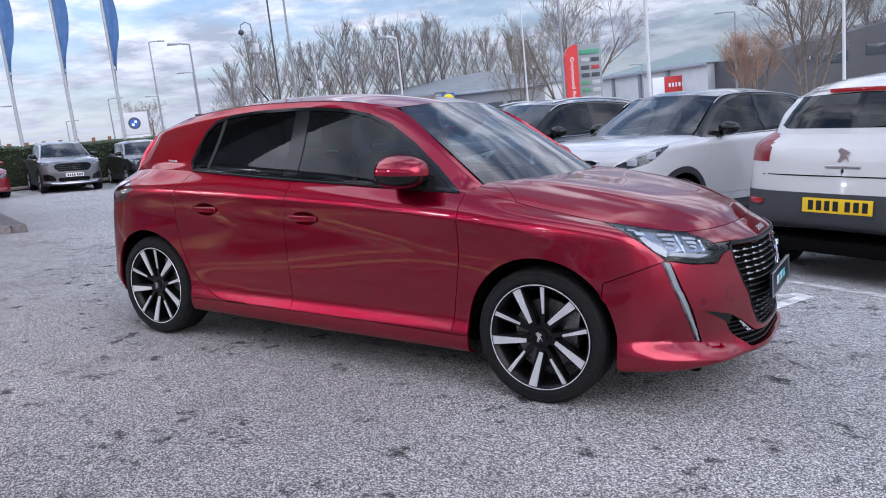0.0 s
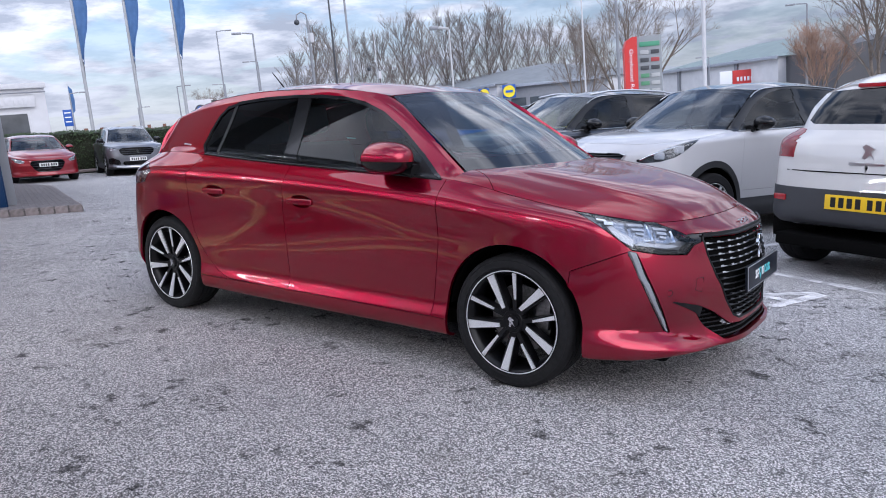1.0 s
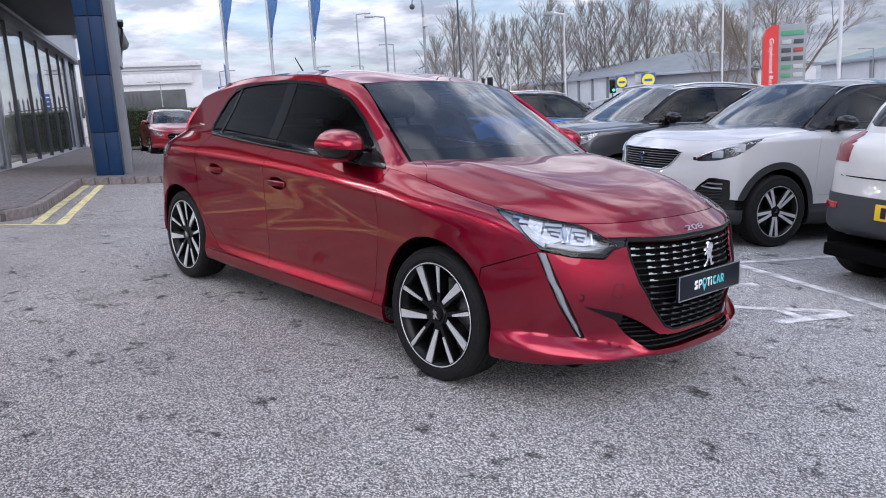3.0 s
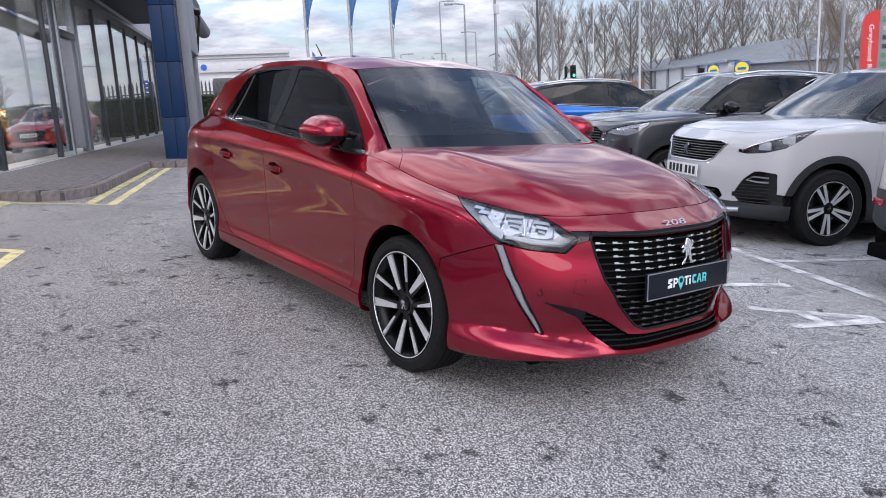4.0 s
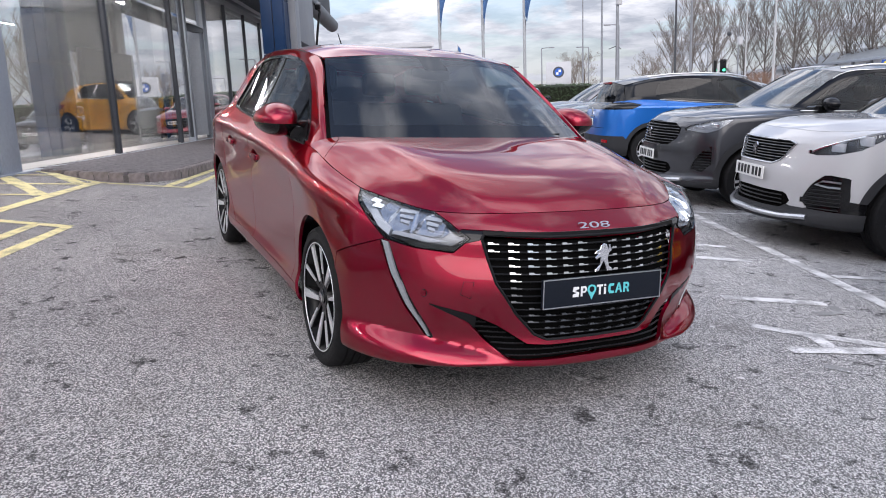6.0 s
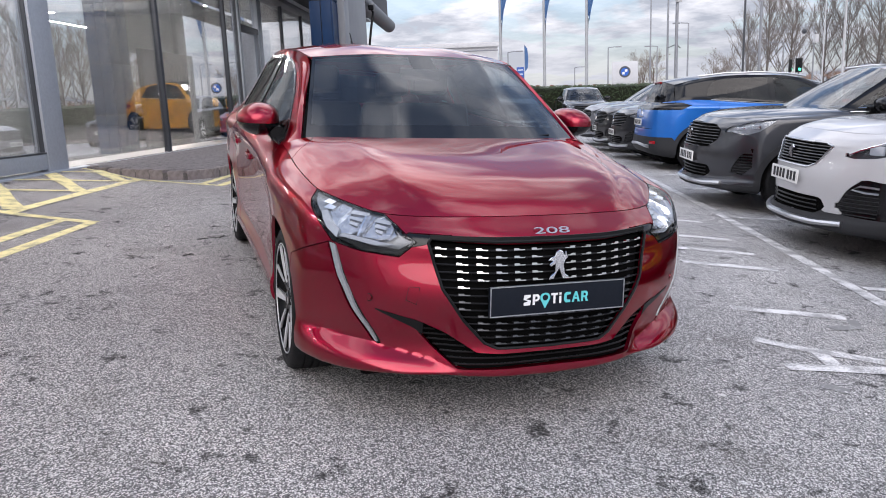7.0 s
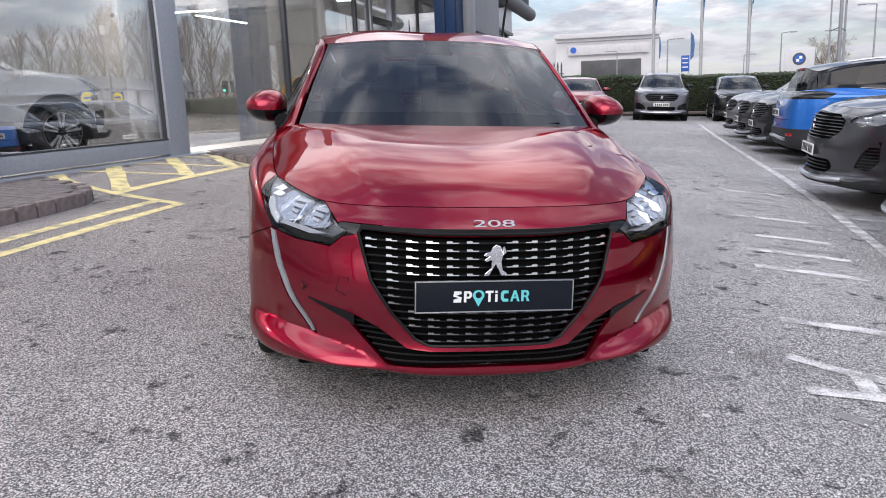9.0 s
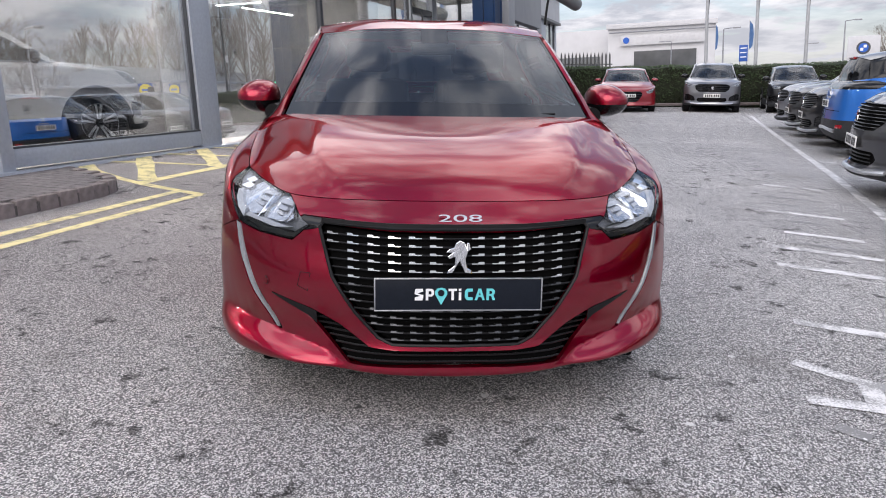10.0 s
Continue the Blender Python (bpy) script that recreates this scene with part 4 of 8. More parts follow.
REFLECTOR_SATIN = material("satin_lamp_reflector", (0.55, 0.56, 0.59), rough=0.22, metal=0.9, spread=0.2, grain=60)
LAMP_BACK = material("lamp_housing_grey", (0.27, 0.28, 0.30), rough=0.3, metal=0.6, spread=0.25, grain=90)
lamp_sh = st.take(in_lamp)
for mir in (1, 0):
    sx = -1 if mir else 1
    S = Matrix.Diagonal((sx, 1, 1, 1))
    hl = part("headlight", shell_bm(lamp_sh, mir, gap=0.002, flange=0.0), LENS, hero, "clear headlight with bright reflectors")
    back = Shell(lamp_sh.v.copy(), lamp_sh.f)
    back.v = back.v - 0.055 * np.array([0.55, -0.80, 0.0])
    part("lamp_housing", shell_bm(back, mir, gap=0, flange=0), LAMP_BACK, hl)
    part("lamp_rim", shell_bm(lamp_sh, mir, gap=0.001, flange=0.055, rim_only=True), GLOSS_BLACK, hl)

    def lamp_piece(name, poly, depth, mat, thick=0.02):
        bm = bmesh.new()
        a = [bm.verts.new(S @ Vector(diag_point(h, z, depth))) for h, z in poly]
        b = [bm.verts.new(S @ Vector(diag_point(h, z, depth + thick))) for h, z in poly]
        n = len(poly)
        bm.faces.new(a)
        for k in range(n):
            bm.faces.new((a[k], b[k], b[(k + 1) % n], a[(k + 1) % n]))
        bmesh.ops.recalc_face_normals(bm, faces=bm.faces[:])
        return part(name, bm, mat, hl, smooth=20)
    lamp_piece("reflector_panel", [(-0.975, 0.742), (-1.03, 0.704), (-1.09, 0.678), (-1.34, 0.668), (-1.37, 0.684), (-1.30, 0.726), (-1.20, 0.752), (-1.10, 0.766), (-1.00, 0.768)], 0.022, REFLECTOR_SATIN, 0.02)
    lamp_piece("light_guide", [(-1.065, 0.664), (-1.00, 0.688), (-0.955, 0.718), (-0.930, 0.742), (-0.962, 0.744), (-1.02, 0.712), (-1.075, 0.692)], 0.012, LAMP_WHITE, 0.03)
    lamp_piece("light_guide", [(-1.075, 0.668), (-1.28, 0.650), (-1.37, 0.654), (-1.29, 0.664), (-1.10, 0.682)], 0.014, LAMP_WHITE, 0.03)
    for h0, z0 in ((-0.895, 0.766), (-0.925, 0.752)):
        lamp_piece("lamp_fin", [(h0, z0), (h0 - 0.055, z0 - 0.006), (h0 - 0.060, z0 + 0.002), (h0 - 0.010, z0 + 0.009)], 0.014, CHROME, 0.02)
    for h0, z0, w0 in ((-1.125, 0.722, 0.048), (-1.270, 0.704, 0.042)):
        for k in range(3):
            lamp_piece("bulb_shield", [(h0 - w0 + 0.010 * k, z0 + 0.012 - 0.014 * k), (h0 + w0 - 0.014 * k, z0 + 0.018 - 0.014 * k), (h0 + w0 - 0.014 * k, z0 + 0.026 - 0.014 * k), (h0 - w0 + 0.010 * k, z0 + 0.020 - 0.014 * k)], 0.020 + 0.004 * k, LAMP_WHITE, 0.012)
    for cx, cz, hw, hh in ((-1.125, 0.722, 0.074, 0.044), (-1.272, 0.702, 0.068, 0.037)):
        bm = bmesh.new()
        rows = []
        for k in range(7):
            q = k / 6
            dep = 0.016 + 0.036 * math.sin(q * math.pi / 2)
            sc = 1 - 0.62 * q
            rows.append([bm.verts.new(S @ Vector(diag_point(cx + hw * sc * a, cz + hh * sc * b + 0.12 * hw * sc * a * -1, dep))) for a, b in ((-1, -1), (-0.33, -1), (0.33, -1), (1, -0.8), (1, 0.2), (0.7, 1), (0, 1), (-0.7, 0.8), (-1, 0.2))])
        for a, b in zip(rows, rows[1:]):
            for k in range(9):
                bm.faces.new((a[k], a[(k + 1) % 9], b[(k + 1) % 9], b[k]))
        bm.faces.new(rows[-1])
        bmesh.ops.recalc_face_normals(bm, faces=bm.faces[:])
        part("reflector", bm, REFLECTOR, hl, smooth=50)
    lamp_piece("lamp_rib", [(-1.186, 0.675), (-1.176, 0.735), (-1.170, 0.735), (-1.180, 0.675)], 0.008, CHROME, 0.03)
    lamp_piece("lamp_bezel", [(-1.075, 0.660), (-1.22, 0.634), (-1.40, 0.624), (-1.472, 0.668), (-1.45, 0.668), (-1.39, 0.640), (-1.24, 0.648), (-1.10, 0.667)], 0.016, SATIN_BLACK, 0.03)
    dsh = st.take(in_drl)
    part("running_light_surround", shell_bm(dsh, mir, gap=0.001, flange=0.02, push=-0.006), GLOSS_BLACK, hero)
    bm = bmesh.new()
    rows = []
    for z in np.linspace(0.640, 0.300, 20):
        h = float(np.interp(z, [0.29, 0.305, 0.42, 0.54, 0.645], [-1.300, -1.288, -1.198, -1.112, -1.049]))
        wd = float(np.interp(z, [0.29, 0.34, 0.50, 0.645], [0.005, 0.013, 0.019, 0.022]))
        rows.append([bm.verts.new(S @ Vector(diag_point(h + wd * k, z, dp))) for k, dp in ((-1, 0.006), (-0.7, -0.003), (0.7, -0.003), (1, 0.006))])
    for a, b in zip(rows, rows[1:]):
        for k in range(3):
            bm.faces.new((a[k], a[k + 1], b[k + 1], b[k]))
    bmesh.ops.recalc_face_normals(bm, faces=bm.faces[:])
    part("running_light", bm, DRL_LENS, hero, "slim vertical daytime running light")

# grille
gsh = st.take(in_gr)
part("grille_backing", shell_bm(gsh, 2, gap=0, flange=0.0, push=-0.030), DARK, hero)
ring = bmesh.new()
outl = [(x, z) for x, z in GRILLE if x > 0]
half = [(0, 0.676)] + outl + [(0, 0.301)]
dense = []
for (xa, za), (xb, zb) in zip(half, half[1:]):
    dense += [(xa + (xb - xa) * q / 6, za + (zb - za) * q / 6) for q in range(6)]
dense.append(half[-1])
pts = [(x, front_y(x, z) + 0.003, z) for x, z in dense]
add_tube(ring, pts, 0.006, 6)
add_tube(ring, [(-x, y, z) for x, y, z in pts], 0.006, 6)
part("grille_surround", ring, SATIN_BLACK, hero, "gloss black grille surround")
bm = bmesh.new()
xs = np.linspace(-0.43, 0.43, 25)
lo = [front_y(x, 0.683) for x in xs]
for a in range(24):
    q = [(xs[a], lo[a] - 0.004, 0.674 + 0.02 * abs(xs[a])), (xs[a + 1], lo[a + 1] - 0.004, 0.674 + 0.02 * abs(xs[a + 1])), (xs[a + 1], lo[a + 1] - 0.002, 0.692 + 0.01 * abs(xs[a + 1])), (xs[a], lo[a] - 0.002, 0.692 + 0.01 * abs(xs[a]))]
    bm.faces.new([bm.verts.new(p) for p in q])
bmesh.ops.remove_doubles(bm, verts=bm.verts[:], dist=0.0005)
bmesh.ops.solidify(bm, geom=bm.faces[:], thickness=0.008)
part("grille_lip", bm, SATIN_BLACK, hero)


def grille_half(z):
    return float(np.interp(z, [0.301, 0.322, 0.405, 0.515, 0.58, 0.668], [0.205, 0.25, 0.325, 0.396, 0.414, 0.434]))


dash = bmesh.new()
add_prism(dash, [(-0.020, -0.0036), (0.019, -0.0036), (0.021, -0.0006), (0.001, -0.0006), (-0.002, 0.0040), (-0.020, 0.0040)], 0.014, pose(0, 0.002, 0, -12))
bmesh.ops.recalc_face_normals(dash, faces=dash.faces[:])
dash_me = bpy.data.meshes.new("grille_insert")
dash.to_mesh(dash_me)
dash.free()
dash_me.materials.append(CHROME)
dash_low = dash_me.copy()
dash_low.materials.clear()
dash_low.materials.append(material("dull_grille_metal", (0.12, 0.125, 0.135), rough=0.35, metal=0.9))
for row in range(14):
    z = 0.652 - row * 0.0258
    hw = grille_half(z) - 0.006
    xs = np.linspace(-hw, hw, 17)
    bm = bmesh.new()
    ys = [front_y(x, z) for x in xs]
    add_tube(bm, [(x, y + 0.014, z - 0.004) for x, y in zip(xs, ys)], 0.0035, 6)
    part("grille_bar", bm, SATIN_BLACK, hero)
    step = 0.066 * (0.86 + 0.14 * hw / 0.43)
    for k in range(-7, 8):
        x = (k + (0.0 if k == 0 else 0.02 * row * (1 if k > 0 else -1) / 7)) * step
        if abs(x) > hw - 0.02 or (abs(z - 0.484) < 0.062 and abs(x) < 0.285) or (abs(x) < 0.05 and 0.53 < z < 0.66):
            continue
        ya, yb = front_y(x - 0.02, z), front_y(x + 0.02, z)
        turn = math.degrees(math.atan2(yb - ya, 0.04))
        ob = link("grille_insert", dash_me if row < 6 else dash_low, hero)
        ob.matrix_basis = pose(x, (ya + yb) / 2 + 0.008, z, 0, 0, turn) @ Matrix.Diagonal((-1 if x > 0 else 1, 1, 1 if row < 6 else 0.8, 1))

# lower intake with its slats
ish = st.take(in_in)
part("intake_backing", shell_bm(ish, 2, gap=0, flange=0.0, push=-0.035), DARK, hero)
INT_UP = ([0, 0.2, 0.278, 0.378, 0.48, 0.598], [0.282, 0.282, 0.287, 0.353, 0.398, 0.428])
INT_LO = ([0, 0.346, 0.416, 0.475, 0.598], [0.235, 0.235, 0.298, 0.370, 0.428])
for z in np.arange(0.246, 0.42, 0.0195):
    xs = [x for x in np.linspace(0, 0.59, 60) if np.interp(x, *INT_LO) + 0.002 < z < np.interp(x, *INT_UP) - 0.002]
    if len(xs) < 3:
        continue
    for sx in ((-1, 1) if xs[0] > 0.02 else (0,)):
        line = [sx * x for x in np.linspace(xs[0], xs[-1], 14)] if sx else list(np.linspace(-xs[-1], xs[-1], 28))
        bm = bmesh.new()
        add_tube(bm, [(x, front_y(x, z) + 0.018, z) for x in line], 0.0036, 6)
        part("intake_slat", bm, SATIN_BLACK, hero)

for mir in (1, 0):
    sx = -1 if mir else 1
    part("lamp_bridge", shell_bm(st.take(in_br), mir, gap=0, flange=0.006, push=-0.004), GLOSS_BLACK, hero, "gloss black strip between headlight and grille")
    bm = bmesh.new()
    rows = []
    for x in np.linspace(0.452, 0.606, 14):
        a, b = float(np.interp(x, [0.45, 0.48, 0.606], [0.340, 0.366, 0.427])), float(np.interp(x, [0.45, 0.48, 0.606], [0.388, 0.400, 0.433]))
        rows.append([bm.verts.new((sx * x, front_y(x, z) + dy, z)) for z, dy in ((a, 0.004), (a + 0.001, -0.002), (b - 0.001, -0.002), (b, 0.004))])
    for a, b in zip(rows, rows[1:]):
        for k in range(3):
            bm.faces.new((a[k], a[k + 1], b[k + 1], b[k]))
    bmesh.ops.recalc_face_normals(bm, faces=bm.faces[:])
    part("intake_tip", bm, SATIN_BLACK, hero)

# plate, badge, numerals, sensors
plate = box("show_plate", 0.528, 0.012, 0.106, PLATE_BLACK, hero, pose(0.003, -2.106, 0.485, -3), 0.003, "black show plate with a white and turquoise wordmark")
for nm, w, h, x, z in (("plate_edge", 0.526, 0.004, 0, 0.051), ("plate_edge", 0.526, 0.004, 0, -0.051), ("plate_edge", 0.004, 0.098, 0.261, 0), ("plate_edge", 0.004, 0.098, -0.261, 0)):
    box(nm, w, 0.004, h, SATIN_METAL, plate, pose(x, -0.007, z), 0.001)


def plate_shape(poly, mat, x):
    bm = bmesh.new()
    add_prism(bm, [(x + a, b) for a, b in poly], 0.0015, pose(0, -0.0078, 0))
    part("plate_mark", bm, mat, plate, smooth=0)


HH = 0.0185


def plate_gap(poly, x):
    bm = bmesh.new()
    add_prism(bm, [(x + a, b) for a, b in poly], 0.001, pose(0, -0.0086, 0))
    part("plate_mark", bm, PLATE_BLACK, plate, smooth=0)


plate_gap([(-0.004, 0.001), (0.003, 0.001), (0.005, 0.006), (0.003, 0.011), (-0.004, 0.011)], -0.090)
plate_gap([(0.0105 * math.cos(a), 0.005 + 0.0105 * math.sin(a)) for a in (math.pi * k / 7 for k in range(14))], -0.055)
plate_gap([(-0.003, -0.002), (0.003, -0.002), (0.0, 0.008)], 0.066)
plate_gap([(-0.004, 0.002), (0.003, 0.002), (0.005, 0.006), (0.003, 0.011), (-0.004, 0.011)], 0.100)
plate_shape([(-0.013, -HH), (0.011, -HH), (0.014, -0.002), (-0.005, 0.004), (0.013, 0.010), (0.012, HH), (-0.011, HH), (-0.014, 0.002), (0.004, -0.004), (-0.013, -0.009)], WHITE_INK, -0.124)
plate_shape([(-0.013, -HH), (-0.005, -HH), (-0.005, -0.006), (0.006, -0.006), (0.013, 0.001), (0.013, 0.012), (0.007, HH), (-0.013, HH)], WHITE_INK, -0.090)
plate_shape([(0.0, -0.034), (0.012, -0.012), (0.019, 0.0), (0.019, 0.010), (0.012, 0.019), (0.0, 0.022), (-0.012, 0.019), (-0.019, 0.010), (-0.019, 0.0), (-0.012, -0.012)], CYAN_INK, -0.055)
plate_shape([(-0.004, -HH), (0.004, -HH), (0.004, 0.011), (0.013, 0.011), (0.013, HH), (-0.013, HH), (-0.013, 0.011), (-0.004, 0.011)], WHITE_INK, -0.019)
plate_shape([(-0.004, -HH), (0.004, -HH), (0.004, 0.007), (-0.004, 0.007)], WHITE_INK, 0.004)
plate_shape([(-0.004, 0.011), (0.004, 0.011), (0.004, HH), (-0.004, HH)], WHITE_INK, 0.004)
plate_shape([(-0.013, -0.010), (-0.006, -HH), (0.012, -HH), (0.012, -0.010), (-0.003, -0.008), (-0.003, 0.008), (0.012, 0.010), (0.012, HH), (-0.006, HH), (-0.013, 0.010)], CYAN_INK, 0.032)
plate_shape([(-0.016, -HH), (-0.008, -HH), (-0.005, -0.008), (0.005, -0.008), (0.008, -HH), (0.016, -HH), (0.004, HH), (-0.004, HH)], CYAN_INK, 0.066)
plate_shape([(-0.013, -HH), (-0.005, -HH), (-0.005, -0.005), (0.002, -0.005), (0.006, -HH), (0.015, -HH), (0.009, -0.003), (0.013, 0.003), (0.013, 0.012), (0.007, HH), (-0.013, HH)], CYAN_INK, 0.100)
bm = bmesh.new()
add_prism(bm, [(-0.038, -0.052), (-0.020, -0.050), (0.002, -0.012), (0.018, -0.050), (0.040, -0.052), (0.038, -0.042), (0.026, -0.034), (0.020, -0.004), (0.026, 0.016), (0.036, 0.024), (0.030, 0.046), (0.024, 0.044), (0.024, 0.028), (0.016, 0.046), (0.002, 0.052),
               (-0.010, 0.044), (-0.016, 0.030), (-0.030, 0.026), (-0.040, 0.016), (-0.020, 0.014), (-0.036, 0.002), (-0.030, -0.006), (-0.012, 0.002), (-0.014, -0.026), (-0.034, -0.042)], 0.012, pose(0.004, -2.094, 0.600, -6))
bmesh.ops.bevel(bm, geom=[e for e in bm.edges if abs(e.verts[0].co.y - e.verts[1].co.y) < 0.004], offset=0.002, segments=1, affect="EDGES")
part("badge", bm, CHROME, hero, "chrome emblem on the grille", smooth=20)
letters("model_number", "208", 0.036, SATIN_METAL, hero, pose(0.012, front_y(0, 0.703) - 0.005, 0.704, 52), 0.002, "chrome model number on the bonnet front", squash=2.7)
for sx in (-1, 1):
    p = diag_point(-1.275, 0.468)
    bm = bmesh.new()
    add_lathe(bm, [(0.002, 0.001), (0.002, 0.009), (-0.006, 0.0105), (-0.006, 0.012)], 20)
    ring = bmesh.new()
    add_lathe(ring, [(0.0005, 0.0118), (0.0015, 0.0125), (0.0015, 0.0138), (0.0005, 0.0145)], 24)
    part("sensor_ring", ring, SATIN_BLACK, hero, m=pose(sx * p[0], p[1], p[2], 0, 0, 180 + 40 if sx < 0 else -40))
    part("parking_sensor", bm, RED, hero, m=pose(sx * p[0], p[1], p[2], 0, 0, 180 + 40 if sx < 0 else -40))
tow = [diag_point(h, z) for h, z in ((-1.52, 0.52), (-1.47, 0.52), (-1.455, 0.47), (-1.505, 0.46))]
tube("towing_eye_cover", [(-p[0], p[1] - 0.0005, p[2]) for p in tow + tow[:1]], 0.0014, SATIN_BLACK, hero, 4)


# mirrors
def mirror_unit(parent, sx, cap_mat, at, size=(0.112, 0.085, 0.072), base_to=None):
    root = link("door_mirror", None, parent, "", pose(*at))
    root.empty_display_size = 0.1
    n, m = 28, 20
    vs, cap, low = [], [], []
    for i in range(m + 1):
        th = math.pi * i / m
        for j in range(n):
            ph = 2 * math.pi * j / n
            x, y, z = math.sin(th) * math.cos(ph), math.sin(th) * math.sin(ph), math.cos(th)
            f = (abs(x) ** 2.6 + abs(y) ** 2.2 + abs(z) ** 2.4) ** (-1 / 2.4)
            x, y, z = x * f, y * f, z * f
            if y > 0.45:
                y = 0.45 + (y - 0.45) * 0.12
            zz = z * (1.0 - 0.38 * max(0.0, x) ** 1.4) if z > 0 else z * (0.78 + 0.22 * (1 - max(0.0, x)))
            vs.append((sx * x * size[0], y * size[1], zz * size[2]))
    for i in range(m):
        for j in range(n):
            f = (i * n + j, i * n + (j + 1) % n, (i + 1) * n + (j + 1) % n, (i + 1) * n + j)
            (cap if i < m * 0.53 else low).append(f if sx < 0 else f[::-1])
    link("mirror_cap", mesh_of("mirror_cap", vs, cap, cap_mat), root)
    link("mirror_base", mesh_of("mirror_base", [(x * 0.985, y * 0.985, z * 0.985) for x, y, z in vs], low, GLOSS_BLACK), root)
    if base_to:
        bm = bmesh.new()
        add_tube(bm, [(-sx * size[0] * 0.4, 0, -size[2] * 0.55), (-sx * size[0] * 0.95, -0.01, -size[2] * 0.75), tuple(Vector(base_to) - Vector(at))], [0.030, 0.032, 0.042], 10)
        part("mirror_stalk", bm, SATIN_BLACK, root)
    bm = bmesh.new()
    bmesh.ops.create_circle(bm, cap_ends=True, segments=28, radius=1, matrix=pose(0, size[1] * 0.522, 0, 90) @ Matrix.Diagonal((size[0] * 0.84, size[2] * 0.72, 1, 1)))
    part("mirror_glass", bm, CHROME, root)
    return root


mirror_unit(hero, -1, RED, (-0.850, -0.585, 0.998), (0.100, 0.150, 0.080), base_to=(-0.765, -0.71, 0.930))
mirror_unit(hero, 1, RED, (0.862, -0.585, 0.998), (0.100, 0.150, 0.080), base_to=(0.765, -0.71, 0.930))
# wipers
for pts in ([(-0.46, -1.035, 0.940), (-0.2, -1.054, 0.945), (0.04, -1.058, 0.957)], [(0.08, -1.058, 0.946), (0.3, -1.038, 0.950), (0.52, -0.988, 0.960)]):
    tube("wiper", pts, [0.007, 0.006, 0.004], SATIN_BLACK, hero, 6)
box("cowl", 1.06, 0.09, 0.02, SATIN_BLACK, hero, pose(0, -1.03, 0.918), 0.006)

# wheels and arches
W17 = wheel_meshes(TYRE_R, 0.232, 0.205, "ten", MACHINED)
for sx in (-1, 1):
    for y, roll in ((AX[0], 8), (AX[1], 8)):
        add_wheel(W17, hero, pose(sx * 0.735, y, HUB, 0, 0, 180 if sx < 0 else 0), "black and machined alloy wheel with ten spokes", roll)
        bm = bmesh.new()
        R = 0.343 if y < 0 else 0.338
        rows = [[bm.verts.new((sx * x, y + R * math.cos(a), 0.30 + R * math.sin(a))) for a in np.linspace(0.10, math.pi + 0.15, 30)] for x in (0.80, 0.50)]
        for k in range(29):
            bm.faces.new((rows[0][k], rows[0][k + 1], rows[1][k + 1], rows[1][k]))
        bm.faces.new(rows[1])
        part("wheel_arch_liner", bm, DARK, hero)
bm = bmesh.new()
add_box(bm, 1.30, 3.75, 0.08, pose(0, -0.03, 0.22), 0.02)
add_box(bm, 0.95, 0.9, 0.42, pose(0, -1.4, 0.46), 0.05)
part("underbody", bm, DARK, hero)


# cabin
def seat(parent, x, y, z, mat=FABRIC, w=0.50, back=0.62):
    root = link("seat", None, parent, "", pose(x, y, z))
    box("cushion", w, 0.52, 0.16, mat, root, pose(0, -0.05, 0.08, 6), 0.05, seg=3)
    box("backrest", w, 0.15, back, mat, root, pose(0, 0.25, 0.14 + back / 2, -14), 0.06, seg=3)
    box("headrest", 0.25, 0.10, 0.17, mat, root, pose(0, 0.38, 0.27 + back, -10), 0.045, seg=3)
    return root


def steering_wheel(parent, at, tilt=-25):
    bm = bmesh.new()
    n = 28
    add_tube(bm, [(0.17 * math.cos(a), 0, 0.17 * math.sin(a)) for a in (2 * math.pi * k / n for k in range(n + 1))], 0.013, 8, False)
    add_box(bm, 0.14, 0.05, 0.10, Matrix(), 0.02)
    add_box(bm, 0.30, 0.02, 0.03, Matrix(), 0.008)
    return part("steering_wheel", bm, SATIN_BLACK, parent, m=pose(*at, tilt))


for x in (-0.36, 0.36):
    seat(hero, x, 0.05, 0.30)
    seat(hero, x * 0.95, 0.85, 0.34, back=0.55)
steering_wheel(hero, (-0.36, -0.42, 0.80))
bm = bmesh.new()
add_box(bm, 1.32, 0.50, 0.20, pose(0, -0.72, 0.80, -8), 0.06, 3)
add_box(bm, 1.30, 0.30, 0.04, pose(0, -0.92, 0.895, 5), 0.015)
part("dashboard", bm, SATIN_BLACK, hero)
box("rear_view_mirror", 0.22, 0.03, 0.06, SATIN_BLACK, hero, pose(0, -0.50, 1.235), 0.012)
bm = bmesh.new()
add_box(bm, 1.36, 2.4, 0.02, pose(0, 0.45, 0.31), 0)
part("cabin_floor", bm, DARK, hero)
bm = bmesh.new()
add_box(bm, 1.06, 1.45, 0.012, pose(0, 0.42, 1.312), 0)
part("headlining", bm, material("headlining", (0.10, 0.10, 0.105), rough=0.95), hero)


# ---- other cars, one builder for all ----
def tall(sx=1.06, sy=1.08, lift=((0, 0), (0.2, 0.24), (0.31, 0.36), (0.745, 0.985), (0.95, 1.10), (1.40, 1.60)), nose_up=0.0):
    za, zb = zip(*lift)

    def f(p):
        q = np.array(p, float)
        q[..., 0] *= sx
        q[..., 1] *= sy
        q[..., 2] = np.interp(q[..., 2], za, zb)
        if nose_up:
            w = np.clip((-q[..., 1] - 0.9) / 1.0, 0, 1)
            q[..., 2] += nose_up * w * np.clip((q[..., 2] - 0.5) / 0.4, 0, 1)
        return q
    return f


